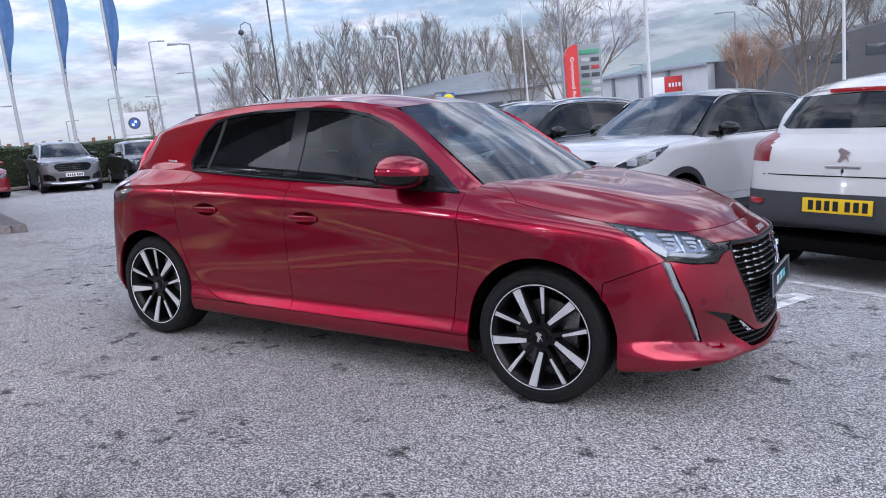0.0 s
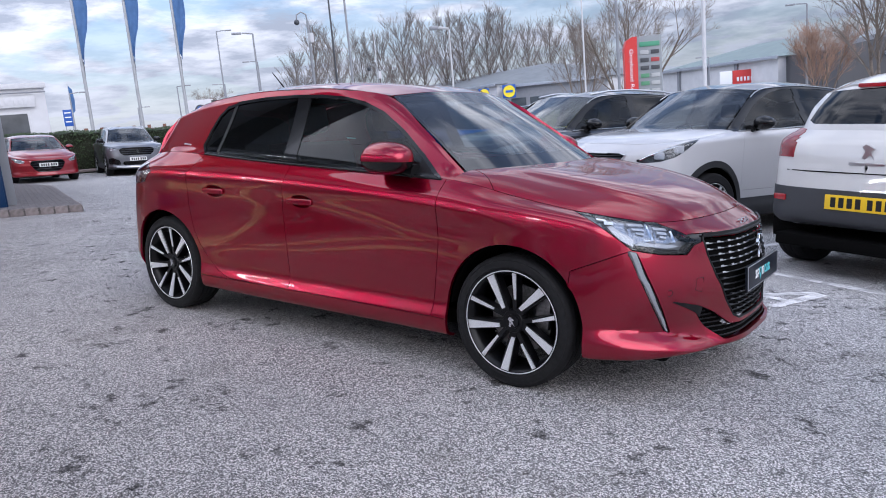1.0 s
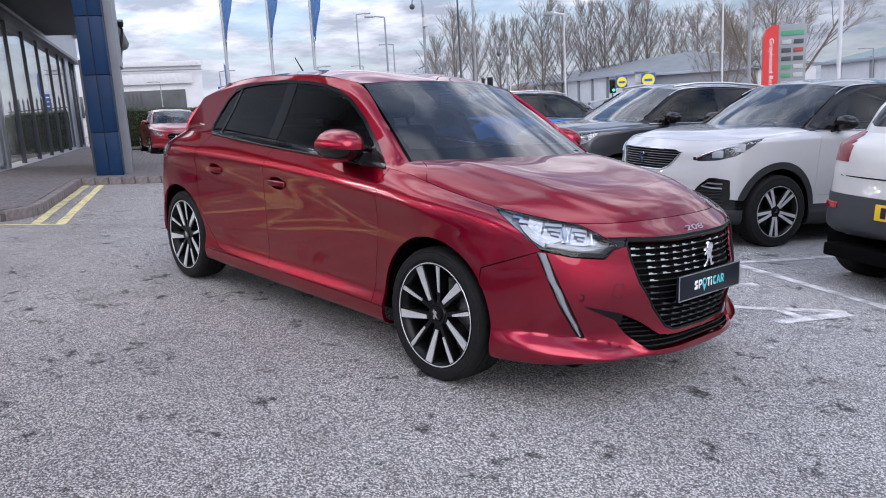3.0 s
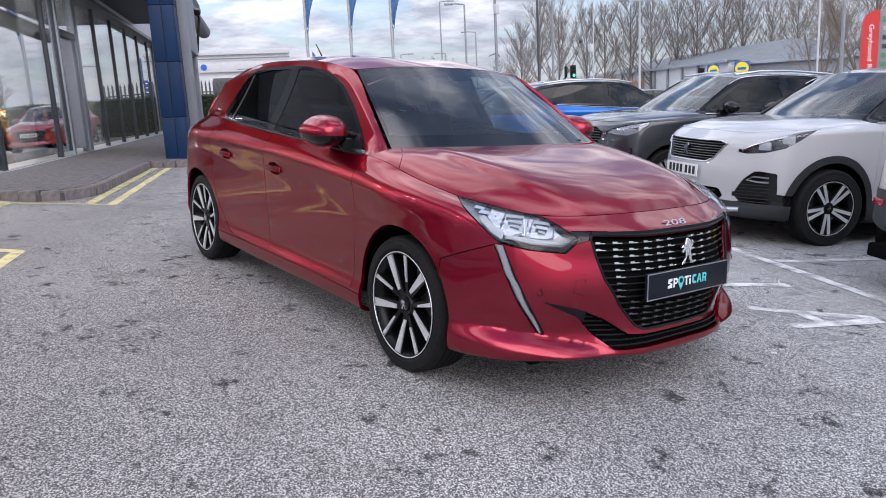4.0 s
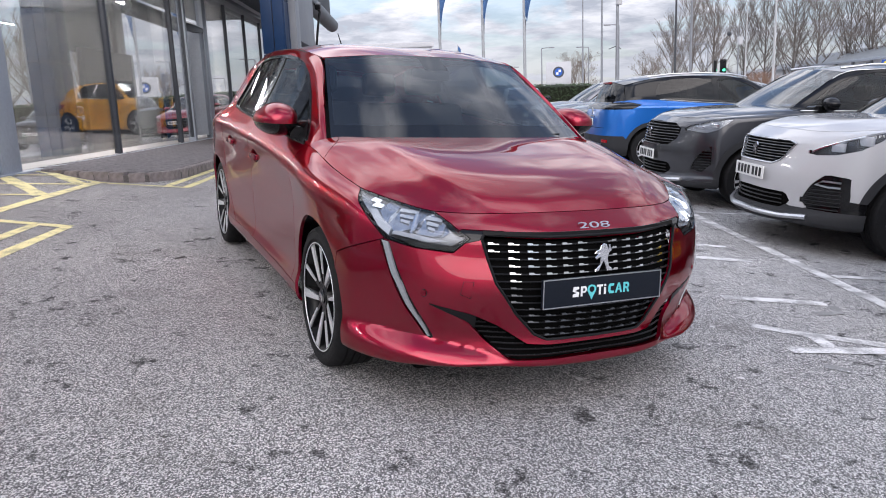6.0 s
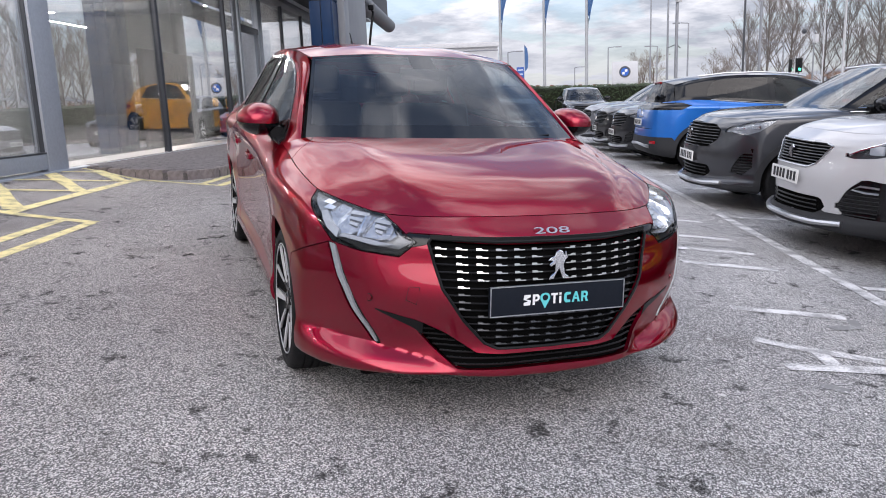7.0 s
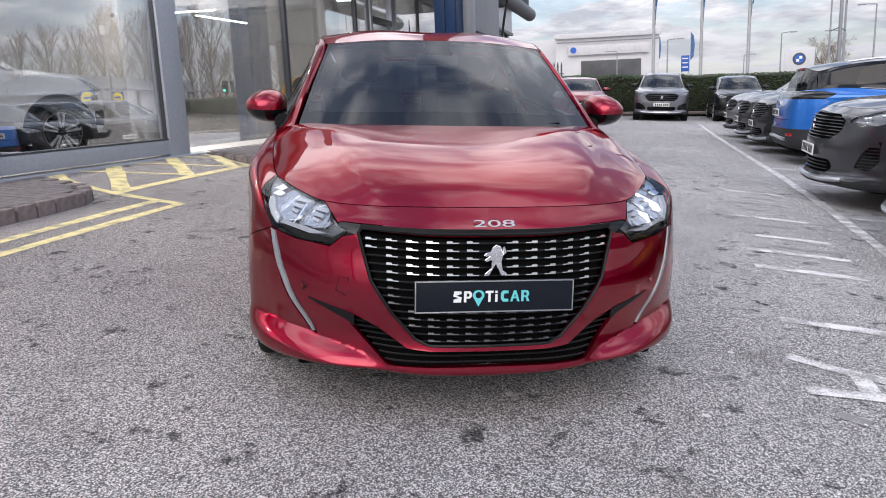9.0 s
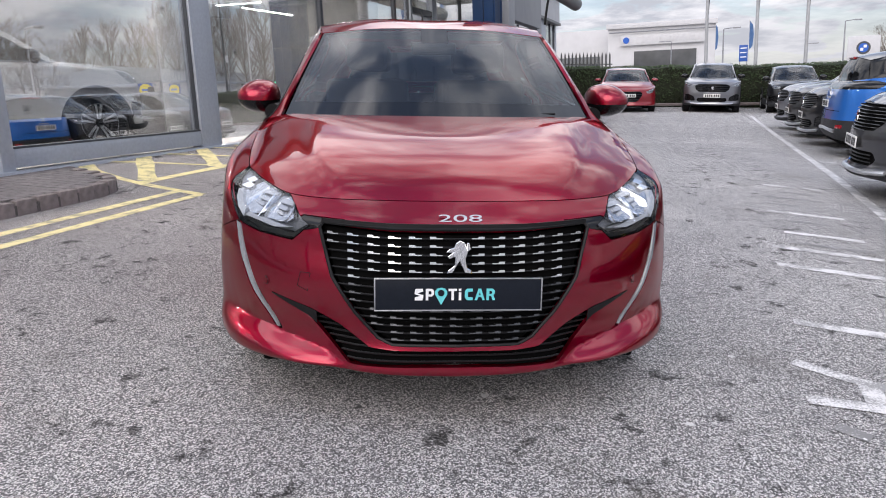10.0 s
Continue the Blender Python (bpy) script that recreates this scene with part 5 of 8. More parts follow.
def bars_on(parent, w, h, n, mat):
    """Plain bars in place of the characters of a number plate."""
    for k in range(n):
        x = (k - (n - 1) / 2) * w / n + (0.02 if k > n * 0.55 else -0.005)
        box("plate_bar", w / n * 0.62, 0.003, h, mat, parent, pose(x, -0.006, 0), 0.0)


WINE_LENS = material("wine_red_lamp_lens", (0.20, 0.004, 0.010), rough=0.25, coat=0.25, spread=0.3, grain=40)
WHEELS = {}
LAMP_DARK = material("dark_lamp_housing", (0.05, 0.053, 0.06), rough=0.25, metal=0.5, spread=0.3, grain=60)
DARK_CHROME = material("dark_chrome", (0.09, 0.092, 0.10), rough=0.28, metal=0.9)


def road_car(name, m, label, paint, warp, group="", suv=True, roof_mat=None, axles=(-1.42, 1.27), wheel_r=0.345, lamp=None, grille=None, clad=None,
             plate=PLATE_WHITE, plate_z=0.55, lamp_mat=LENS, chrome_lip=False, roof_bars=False, fine=9, tint=PRIVACY_GLASS, y_plate=None, tail="corner", rear_clad=0.0, rear_plate=None, tail_mat=RED_LENS, rear_plate_mat=PLATE_YELLOW, vent=None, chin=0.30, floating=False, bright=False):
    car = thing(name, m, label, "car", group)
    body = Body(warp, fine=fine, across=5)
    tail_black = tail == "band" and roof_mat is not None
    s = body.strip()
    W = float(s.v[:, 0].max())
    side = lambda v: (np.abs(v[:, 1]) < 1.95) & (v[:, 0] > W * 0.7)
    frontw = lambda v: v[:, 1] < -1.4
    tailw = lambda v: v[:, 1] > 1.2
    ar = wheel_r + 0.055
    hz = wheel_r
    holes = [s.cut(circle(y, hz, ar, 40), Y, Z, side) for y in axles] + [s.cut([(y - ar, hz), (y + ar, hz), (y + ar, -1), (y - ar, -1)], Y, Z, side) for y in axles]
    lips = [s.cut(circle(y, hz, ar + 0.065, 40), Y, Z, side) for y in axles] + [s.cut([(y - ar - 0.065, hz), (y + ar + 0.065, hz), (y + ar + 0.065, -1), (y - ar - 0.065, -1)], Y, Z, side) for y in axles] if suv else []
    base = 0.40 if suv else 0.25
    lo = s.cut([(-9, -1), (-9, chin if suv else base), (-1.90, chin if suv else base), (-1.72, base), (1.62, base), (1.74, max(base, rear_clad)), (9, max(base, rear_clad)), (9, -1)], Y, Z)
    lp = s.cut([(h / k2, z) for h, z in lamp], DIAG, Z, frontw)
    gr = s.cut(grille, X, Z, frontw)
    vt = s.cut(vent or VENT, X, Z, frontw) if suv else None
    ck = s.cut(CHIN, X, Z, frontw) if suv else None
    tlp = s.cut([(1.45, 0.96), (1.62, 0.86), (2.6, 0.86), (2.6, 1.0), (1.62, 1.06)] if suv else [(1.36, 0.885), (1.44, 0.81), (1.62, 0.79), (2.2, 0.79), (2.2, 0.90), (1.60, 0.92)], Y, Z, tailw)
    if tail == "high":
        tlp = s.cut([(1.40, 1.12), (1.62, 0.92), (2.6, 0.92), (2.6, 1.3), (1.45, 1.3)], Y, Z, tailw)
    if tail == "band":
        tlp = s.cut([(1.46, 1.09), (1.62, 1.02), (2.6, 0.99), (2.6, 1.12), (1.62, 1.13)], Y, Z, tailw)
    door = s.cut([(-0.96, 2), (-0.96, 0.48), (0.16, 0.48), (0.16, 2)], Y, Z, side)
    door2 = s.cut([(0.16, 2), (0.16, 0.48), (0.80, 0.48), (1.03, 0.75), (1.0, 2)], Y, Z, side)
    hole = np.zeros(len(s.f), bool)
    for h in holes:
        hole |= h[0]
    lip = np.zeros(len(s.f), bool)
    for h in lips:
        lip |= h[0]
    lo, lp, gr, tlp, door, door2 = lo[0] & ~hole, lp[0] & ~hole, gr[0] & ~hole, tlp[0] & ~hole, door[0] & ~hole, door2[0] & ~hole
    inner = s.v[s.f].mean(1)[:, 0] < W * (0.66 if suv else 0.5)
    band = tlp & inner
    tlp = tlp & ~inner
    none = np.zeros(len(s.f), bool)
    vt, ck = ((k[0] if k else none) & ~(hole | lp | gr) for k in (vt, ck))
    low = (lo | (lip & ~hole)) & ~(gr | vt | ck) if suv else np.zeros(len(s.f), bool)
    skin = ~(hole | low | vt | ck | lp | gr | tlp | door | door2) & ~(band & (tail == "band"))
    part("body", shell_bm(s.take(skin), 2, gap=0.0), paint, car)
    for d, nm in ((door & ~low, "front_door"), (door2 & ~low & ~door, "rear_door")):
        for mir in (1, 0):
            part(nm, shell_bm(s.take(d), mir, gap=0.003), paint, car)
    if suv:
        part("cladding", shell_bm(s.take(low), 2, gap=0.0, push=0.006), clad or CLADDING, car)
    for mir in (1, 0):
        hl = part("headlight", shell_bm(s.take(lp), mir, gap=0.0, flange=0.03), lamp_mat, car)
        back = Shell(s.v - 0.03 * np.array([0.4, -0.9, 0]), s.f[lp])
        part("lamp_housing", shell_bm(back, mir, gap=0, flange=0), LAMP_DARK if lamp is SUV_LAMP else LAMP_BACK, hl)
        sx = -1 if mir else 1
        pts = s.v[np.unique(s.f[lp])]
        h = pts[:, 0] + pts[:, 1]
        for q0, q1 in ((0.12, 0.42), (0.5, 0.8)):
            a, b = np.quantile(h, q0), np.quantile(h, q1)
            w = pts[(h >= a) & (h <= b)]
            c = w.mean(0)
            bm = bmesh.new()
            add_box(bm, 0.10, 0.04, max(0.025, float(np.ptp(w[:, 2])) * (0.50 if bright else 0.34)), pose(sx * (c[0] - 0.008), c[1] + 0.02, c[2], 0, 0, sx * 38), 0.012)
            part("reflector", bm, LAMP_WHITE if bright else REFLECTOR, hl)
        if bright:
            # the bright bar along the lamp's upper edge
            top = [max(pts[np.abs(h - v) < 0.03], key=lambda w: w[2]) for v in np.linspace(h.min() + 0.04, np.quantile(h, 0.62), 9)]
            tube("light_bar", [(sx * (p[0] - 0.002), p[1] - 0.006, p[2] - 0.014) for p in top], 0.009, REFLECTOR, hl, 6)
        part("tail_lamp", shell_bm(s.take(tlp), mir, gap=0.0, flange=0.01, push=0.004), tail_mat, car)
    if tail == "band":
        part("tail_panel", shell_bm(s.take(band), 2, gap=0.0, flange=0.01, push=0.003), GLOSS_BLACK, car, "gloss black panel between the tail lamps")
    bonnet = body.bonnet(40, 26)
    part("bonnet", shell_bm(bonnet, 2, gap=0.006), paint, car)
    part("roof", shell_bm(body.roof(24, 14), 2, gap=0.0), roof_mat or paint, car)
    fl2 = body.flank(90, 24)
    dlo = [tuple(warp(np.array([0.7, y, z]))[1:]) for y, z in DLO]
    if suv:
        dlo = [(y * (1.13 if y > 0.5 else 1.0), z) for y, z in dlo]
    ins = fl2.cut(dlo, Y, Z)[0]
    midy = fl2.v[fl2.f].mean(1)[:, 1]
    bpill = ins & (np.abs(midy - 0.16) < 0.05)
    for mir in (1, 0):
        dark = ~ins & (midy < -0.25) & (suv and roof_mat is not None)
        part("pillar_frame", shell_bm(fl2.take(~ins & ~dark), mir, gap=0), GLOSS_BLACK if tail_black or floating else paint, car)
        if floating:
            rp = warp(spline(np.arange(len(body.rail)), np.array(body.rail), np.linspace(1.6, 6.6, 20)))
            tube("roof_strip", [(s2 * (x + 0.010), y, z - 0.003) for x, y, z in rp for s2 in (-1 if mir else 1,)], 0.006, SATIN_METAL, car, 6)
        if dark.any():
            part("windscreen_pillar", shell_bm(fl2.take(dark), mir, gap=0), GLOSS_BLACK, car)
        part("pillar_trim", shell_bm(fl2.take(bpill), mir, gap=0), GLOSS_BLACK, car)
        part("front_side_window", shell_bm(fl2.take(ins & ~bpill & (midy < 0.16)), mir, gap=0, flange=0, push=-0.004), CAR_GLASS, car)
        part("rear_side_window", shell_bm(fl2.take(ins & ~bpill & (midy > 0.16)), mir, gap=0, flange=0, push=-0.004), tint, car)
        sx = -1 if mir else 1
        tube("window_trim", [(sx * (float(np.interp(y, fl2.v[:90 * 24:24, 1], fl2.v[:90 * 24:24, 0])) + 0.004), y, float(np.interp(y, fl2.v[:90 * 24:24, 1], fl2.v[:90 * 24:24, 2])) + 0.006) for y in np.linspace(dlo[0][0], dlo[4][0], 10)], 0.007, SATIN_METAL, car, 6)
    wv = Shell.patch(body.windscreen(20, 20))
    part("windscreen", shell_bm(wv, 2, gap=0, flange=0), SCREEN_GLASS, car)
    tv = body.tail(18, 20)
    zt = np.array(warp(np.array([[0.3, 1.7, 1.235], [0.3, 1.7, 1.0]])))[:, 2]
    hw = W * 0.66
    rg = tv.cut([(-0.1, zt[0]), (hw * 0.82, zt[0] - 0.02), (hw, zt[1] + 0.03), (hw * 0.9, zt[1]), (-0.1, zt[1])], X, Z)[0]
    part("tailgate", shell_bm(tv.take(~rg), 2, gap=0), GLOSS_BLACK if tail_black else paint, car)
    part("rear_window", shell_bm(tv.take(rg), 2, gap=0, flange=0), PRIVACY_GLASS, car)
    gs = s.take(gr)
    part("grille_backing", shell_bm(gs, 2, gap=0, flange=0.02, push=-0.02), DARK, car)
    gx = [x for x, z in grille if x > 0]
    z0, z1 = min(z for x, z in grille), max(z for x, z in grille)
    nrow = 9
    fr = s.v[(s.v[:, 1] < -1.4)]

    def fy(x, z):
        d = (fr[:, 0] - abs(x)) ** 2 + (fr[:, 2] - z) ** 2
        k = np.argsort(d)[:3]
        return float(fr[k, 1].mean())
    for k in range(nrow):
        z = z0 + (z1 - z0) * (k + 0.5) / nrow
        xs_in = [x for x in np.linspace(0, max(gx), 24) if inside(np.array([[x, z]]), np.array(grille))[0]]
        if xs_in:
            xm = max(xs_in)
            tube("grille_bar", [(x, fy(x, z) + 0.004, z) for x in np.linspace(-xm, xm, 11)], 0.0055, DARK_CHROME if k % 2 == 0 else GLOSS_BLACK, car, 5)
    if bright:
        ring = [(x, z) for x, z in grille if x > 0]
        ring = ring + [(-x, z) for x, z in ring[::-1]] + ring[:1]
        tube("grille_frame", [(x0 + (x1 - x0) * k / 6, fy(x0 + (x1 - x0) * k / 6, w0 + (w1 - w0) * k / 6) - 0.004, w0 + (w1 - w0) * k / 6) for (x0, w0), (x1, w1) in zip(ring, ring[1:]) for k in range(6)], 0.007, SATIN_METAL, car, 6)
        for sx in (-1, 1):
            tube("fog_light_trim", [(sx * x, fy(x, z) - 0.006, z) for x, z in ((0.80, 0.60), (0.71, 0.605), (0.675, 0.575), (0.74, 0.56), (0.80, 0.56))], 0.008, SATIN_METAL, car, 6)
    yr = float(s.v[:, 1].max())
    bm = bmesh.new()
    add_prism(bm, [(-0.04, -0.055), (-0.01, -0.02), (0.02, -0.055), (0.04, -0.05), (0.02, 0.0), (0.04, 0.03), (0.02, 0.055), (-0.01, 0.04), (-0.04, 0.02), (-0.02, 0.0)], 0.012, pose(0, fy(0, (z0 + z1) / 2) - 0.012, (z0 + z1) / 2))
    part("badge", bm, CHROME, car, smooth=0)
    yp = y_plate if y_plate is not None else fy(0, plate_z) - 0.012
    pl = box("number_plate", 0.52, 0.010, 0.111, plate, car, pose(0, yp, plate_z), 0.002)
    bars_on(pl, 0.44, 0.075, 7, INK)
    pr = box("number_plate", 0.52, 0.010, 0.111, rear_plate_mat, car, pose(0, yr + 0.004, rear_plate or (0.80 if suv else 0.62), 0, 0, 180), 0.002)
    bars_on(pr, 0.44, 0.075, 7, INK)
    if rear_clad:
        rr = s.v[s.v[:, 1] > 1.3]
        back = lambda x, z: float(rr[np.argsort((rr[:, 0] - abs(x)) ** 2 + (rr[:, 2] - z) ** 2)[:3], 1].mean())
        seam = rear_clad + 0.13
        tube("tailgate_seam", [(x, back(x, seam) + 0.002, seam) for x in np.linspace(-0.66, 0.66, 13)], 0.005, DARK, car, 5)
        for sx in (-1, 1):
            box("rear_reflector", 0.14, 0.03, 0.05, RED_LENS, car, pose(sx * 0.70, back(0.70, rear_clad - 0.09) + 0.006, rear_clad - 0.09, 0, 0, -sx * 22), 0.01)
        tube("skid_strip", [(x, back(x, 0.36) + 0.012, 0.44 - 0.05 * abs(x)) for x in np.linspace(-0.62, 0.62, 13)], 0.030, SATIN_METAL, car, 8)
        box("brake_light", 0.46, 0.03, 0.030, RED_LENS, car, pose(0, float(warp(np.array([0, 1.625, 1.25]))[1]) + 0.004, float(warp(np.array([0, 1.62, 1.248]))[2])), 0.006)
        bm = bmesh.new()
        add_prism(bm, [(-0.045, -0.055), (-0.01, -0.02), (0.02, -0.055), (0.045, -0.05), (0.02, 0.0), (0.045, 0.03), (0.02, 0.055), (-0.01, 0.04), (-0.045, 0.02), (-0.02, 0.0)], 0.012, pose(0, back(0, 0.98) + 0.014, 0.98))
        part("badge", bm, SATIN_METAL, car, smooth=0)
        box("badge_strip", 0.26, 0.008, 0.022, SATIN_METAL, car, pose(0, back(0, 0.89) + 0.006, 0.89), 0.003)
    if suv:
        # bumper vents with slats, the lower intake and the bright lip
        part("lower_intake", shell_bm(s.take(ck), 2, gap=0, flange=0.015, push=-0.02), DARK, car)
        for mir in (1, 0):
            part("bumper_vent", shell_bm(s.take(vt), mir, gap=0, flange=0.015, push=-0.012), GLOSS_BLACK, car)
        vx = [x for x, z in (vent or VENT)]
        vz = [z for x, z in (vent or VENT)]
        for z in np.arange(min(vz) + 0.02, max(vz), 0.03):
            xs2 = [x for x in np.linspace(min(vx), max(vx), 24) if inside(np.array([[x, z]]), np.array(vent or VENT))[0] and not (bright and (x > 0.81 or z > 0.54))]
            if len(xs2) > 3:
                for sx in (-1, 1):
                    tube("vent_slat", [(sx * x, fy(x, z) + 0.004, z) for x in np.linspace(xs2[0], xs2[-1], 5)], 0.006, SATIN_BLACK, car, 5)
        for z in (0.375, 0.41, 0.445):
            tube("intake_slat", [(x, fy(x, z) + 0.008, z) for x in np.linspace(-0.40, 0.40, 9)], 0.007, SATIN_BLACK, car, 5)
        lipz = lambda x: 0.285 + 0.10 * max(0.0, abs(x) - 0.45)
        bm = bmesh.new()
        add_tube(bm, [(x, fy(x, lipz(x)) - 0.010, lipz(x)) for x in np.linspace(-0.66, 0.66, 19)], 0.024, 8)
        part("bumper_lip", bm, SATIN_METAL if chrome_lip else CLADDING, car)
        if roof_bars:
            for sx in (-1, 1):
                rl = warp(np.array(body.rail[2:7]))
                tube("roof_rail", [(sx * (x - 0.05), y, z + 0.05) for x, y, z in rl], 0.014, SATIN_METAL, car, 8)
    key = (wheel_r, suv)
    if key not in WHEELS:
        WHEELS[key] = wheel_meshes(wheel_r, wheel_r * 0.70, 0.225, "five", MACHINED)
    for sx in (-1, 1):
        for y in axles:
            add_wheel(WHEELS[key], car, pose(sx * (W - 0.115), y, wheel_r * 0.985, 0, 0, 180 if sx < 0 else 0), "", 17 * sx + 40 * y)
            bm = bmesh.new()
            rows = [[bm.verts.new((sx * x, y + (ar - 0.003) * math.cos(a), hz + (ar - 0.003) * math.sin(a))) for a in np.linspace(-0.25, math.pi + 0.25, 22)] for x in (W - 0.03, 0.5)]
            for k in range(21):
                bm.faces.new((rows[0][k], rows[0][k + 1], rows[1][k + 1], rows[1][k]))
            bm.faces.new(rows[1])
            part("wheel_arch_liner", bm, DARK, car)
    belt = float(warp(np.array([0.8, -0.6, 0.92]))[2])
    for sx in (-1, 1):
        mirror_unit(car, sx, GLOSS_BLACK if roof_mat or suv else paint, (sx * (W + 0.01), -0.70, belt + 0.075), (0.115, 0.085, 0.075), base_to=(sx * W * 0.9, -0.80, belt + 0.01))
    bm = bmesh.new()
    add_box(bm, W * 1.5, 3.9, 0.1, pose(0, 0, 0.27), 0.02)
    add_box(bm, 1.0, 1.0, 0.5, pose(0, -1.45, 0.55), 0.05)
    part("underbody", bm, DARK, car)
    for x in (-0.38, 0.38):
        seat(car, x, 0.05, 0.42 if suv else 0.32)
        seat(car, x * 0.95, 0.90, 0.46 if suv else 0.34, back=0.55)
    box("dashboard", W * 1.55, 0.5, 0.2, SATIN_BLACK, car, pose(0, -0.80, belt - 0.10), 0.06)
    steering_wheel(car, (-0.38, -0.46, belt - 0.10))
    return car


VENT = [(0.52, 0.40), (0.60, 0.37), (0.86, 0.40), (0.86, 0.58), (0.74, 0.60), (0.56, 0.52)]
VENT_TALL = [(0.70, 0.43), (0.80, 0.41), (0.85, 0.50), (0.84, 0.68), (0.78, 0.62)]
CHIN = [(-0.1, 0.345), (0.40, 0.345), (0.48, 0.40), (0.44, 0.475), (-0.1, 0.485)]
SUV_LAMP = [(-1.62, 0.815), (-1.50, 0.800), (-1.28, 0.815), (-1.06, 0.86), (-0.90, 0.935), (-0.74, 1.03), (-0.95, 1.0), (-1.20, 0.945), (-1.42, 0.885)]
SUV_GRILLE = [(-0.1, 0.905), (0.40, 0.895), (0.46, 0.875), (0.36, 0.735), (0.29, 0.70), (-0.1, 0.695)]
VENT_WIDE = [(0.56, 0.43), (0.62, 0.37), (0.95, 0.36), (0.95, 0.44), (0.84, 0.46), (0.83, 0.64), (0.72, 0.66), (0.64, 0.57)]
NEW_LAMP = [(-1.56, 0.86), (-1.40, 0.84), (-1.18, 0.83), (-1.02, 0.87), (-0.90, 0.945), (-0.83, 1.005), (-1.00, 0.985), (-1.25, 0.945), (-1.48, 0.90)]
NEW_GRILLE = [(-0.1, 0.935), (0.44, 0.92), (0.55, 0.865), (0.53, 0.76), (0.42, 0.675), (-0.1, 0.655)]
HATCH_LAMP = LAMP
HATCH_GRILLE = [(-0.1, 0.69), (0.42, 0.69), (0.50, 0.60), (0.40, 0.42), (0.28, 0.34), (-0.1, 0.33)]
suv_warp = tall(1.06, 1.12, ((0, 0), (0.2, 0.24), (0.31, 0.36), (0.745, 0.985), (0.95, 1.12), (1.40, 1.635)))


# ---- the ground's shape ----
def soft(v, k=1.0):
    return k * math.log1p(math.exp(min(30.0, v / k)))


def step3(v):
    v = min(1.0, max(0.0, v))
    return v * v * (3 - 2 * v)


def height(x, y, ramped=True):
    """The true height of the car park at a place given in its own frame: a slope by the red car that runs out level."""
    sx = x if -6 < x < 5 else (-6 + 4 * math.tanh((x + 6) / 4) if x < 0 else 5 + 5 * math.tanh((x - 5) / 5))
    sy = y if y < 0 else y - 0.62 * soft(y - 3, 1.0)
    if y < -8:
        sy = -8 + 5 * math.tanh((y + 8) / 5)
    if sy > 12:
        sy = 12 + 3 * math.tanh((sy - 12) / 3)
    q = min(1.0, max(0.0, (x - 0.41 * y - 1.4) / 2.6))
    # a ramp rises to the showroom's wide door
    lp, lq = x * 0.9239 - y * 0.3827, x * 0.3827 + y * 0.9239
    ramp = (0.10 if ramped else 0.0) * step3((-3.3 - lp) / 1.1) * step3((lq - 1.0) / 0.6) * step3((4.9 - lq) / 0.6)
    return ramp - 0.054 * sx + 0.055 * sy - 0.07 * q * q * (3 - 2 * q)


def spot(x, y, up=0.0, ramped=True):
    p = LOT @ Vector((x, y, 0))
    return Vector((p.x, p.y, height(x, y, ramped) + up))


TH = radians(22.5)


def lane(p, q, up=0.0, ramped=True):
    """A place on the ground: p metres to the right across the lane, q metres along it."""
    return spot(p * math.cos(TH) + q * math.sin(TH), -p * math.sin(TH) + q * math.cos(TH), up, ramped)


def stand(p, q, turn, e=0.9):
    """The pose of a car on the ground at p, q of the lane; turn: degrees from facing back down the lane."""
    a = radians(turn) - TH
    f = Vector((math.sin(a), -math.cos(a)))
    x, y = p * math.cos(TH) + q * math.sin(TH), -p * math.sin(TH) + q * math.cos(TH)
    c = spot(x, y)
    fwd = (spot(x + f.x * e, y + f.y * e) - spot(x - f.x * e, y - f.y * e)).normalized()
    left = (spot(x - f.y * e, y + f.x * e) - spot(x + f.y * e, y - f.x * e)).normalized()
    up = fwd.cross(left).normalized()
    m = Matrix((( -fwd).cross(up), -fwd, up)).transposed()
    return Matrix.Translation(c) @ m.to_4x4()


def far(az, dist, up=0.0):
    """A place by its bearing from the walk's middle, at true height up."""
    return Vector((-2.2 + dist * math.sin(radians(az)), -3.7 + dist * math.cos(radians(az)), up))


# cars in the row beside the lane and before the hedge
# bays: nose (turn 90) or tail (turn -90) towards the lane
def row_car(q, front, nose_out=True, **kw):
    half = 2.35 if kw.get("warp") is suv_warp else 2.1
    p = front + half if nose_out else front + half - 0.2
    return road_car(m=stand(p, q, -90 if nose_out else 90), **kw)


row_car(1.85, 3.10, name="sport_utility_car", label="white sport utility car with black grille and black wheel arches", paint=WHITE, warp=suv_warp, group="cars parked in the bays", lamp=SUV_LAMP, grille=SUV_GRILLE, chrome_lip=True, roof_mat=BLACK, floating=True, vent=VENT_WIDE, plate_z=0.61, bright=True, chin=0.37)
row_car(4.25, 2.95, name="sport_utility_car", label="dark grey metallic sport utility car parked nose out", paint=GREY, warp=suv_warp, group="cars parked in the bays", lamp=NEW_LAMP, grille=NEW_GRILLE, chrome_lip=True, roof_bars=True, vent=VENT_TALL, floating=True)
row_car(8.75, 3.30, False, name="sport_utility_car", label="bright blue sport utility car with black roof parked tail out", paint=BLUE, warp=suv_warp, group="cars parked in the bays", lamp=NEW_LAMP, grille=NEW_GRILLE, roof_mat=BLACK, roof_bars=True, tail="band", rear_clad=0.57, rear_plate=0.80, tail_mat=GLOSS_BLACK, rear_plate_mat=PLATE_WHITE)
row_car(10.8, 3.25, name="sport_utility_car", label="black compact sport utility car parked nose out", paint=BLACK, warp=suv_warp, group="cars parked in the bays", lamp=NEW_LAMP, grille=NEW_GRILLE, chrome_lip=True)
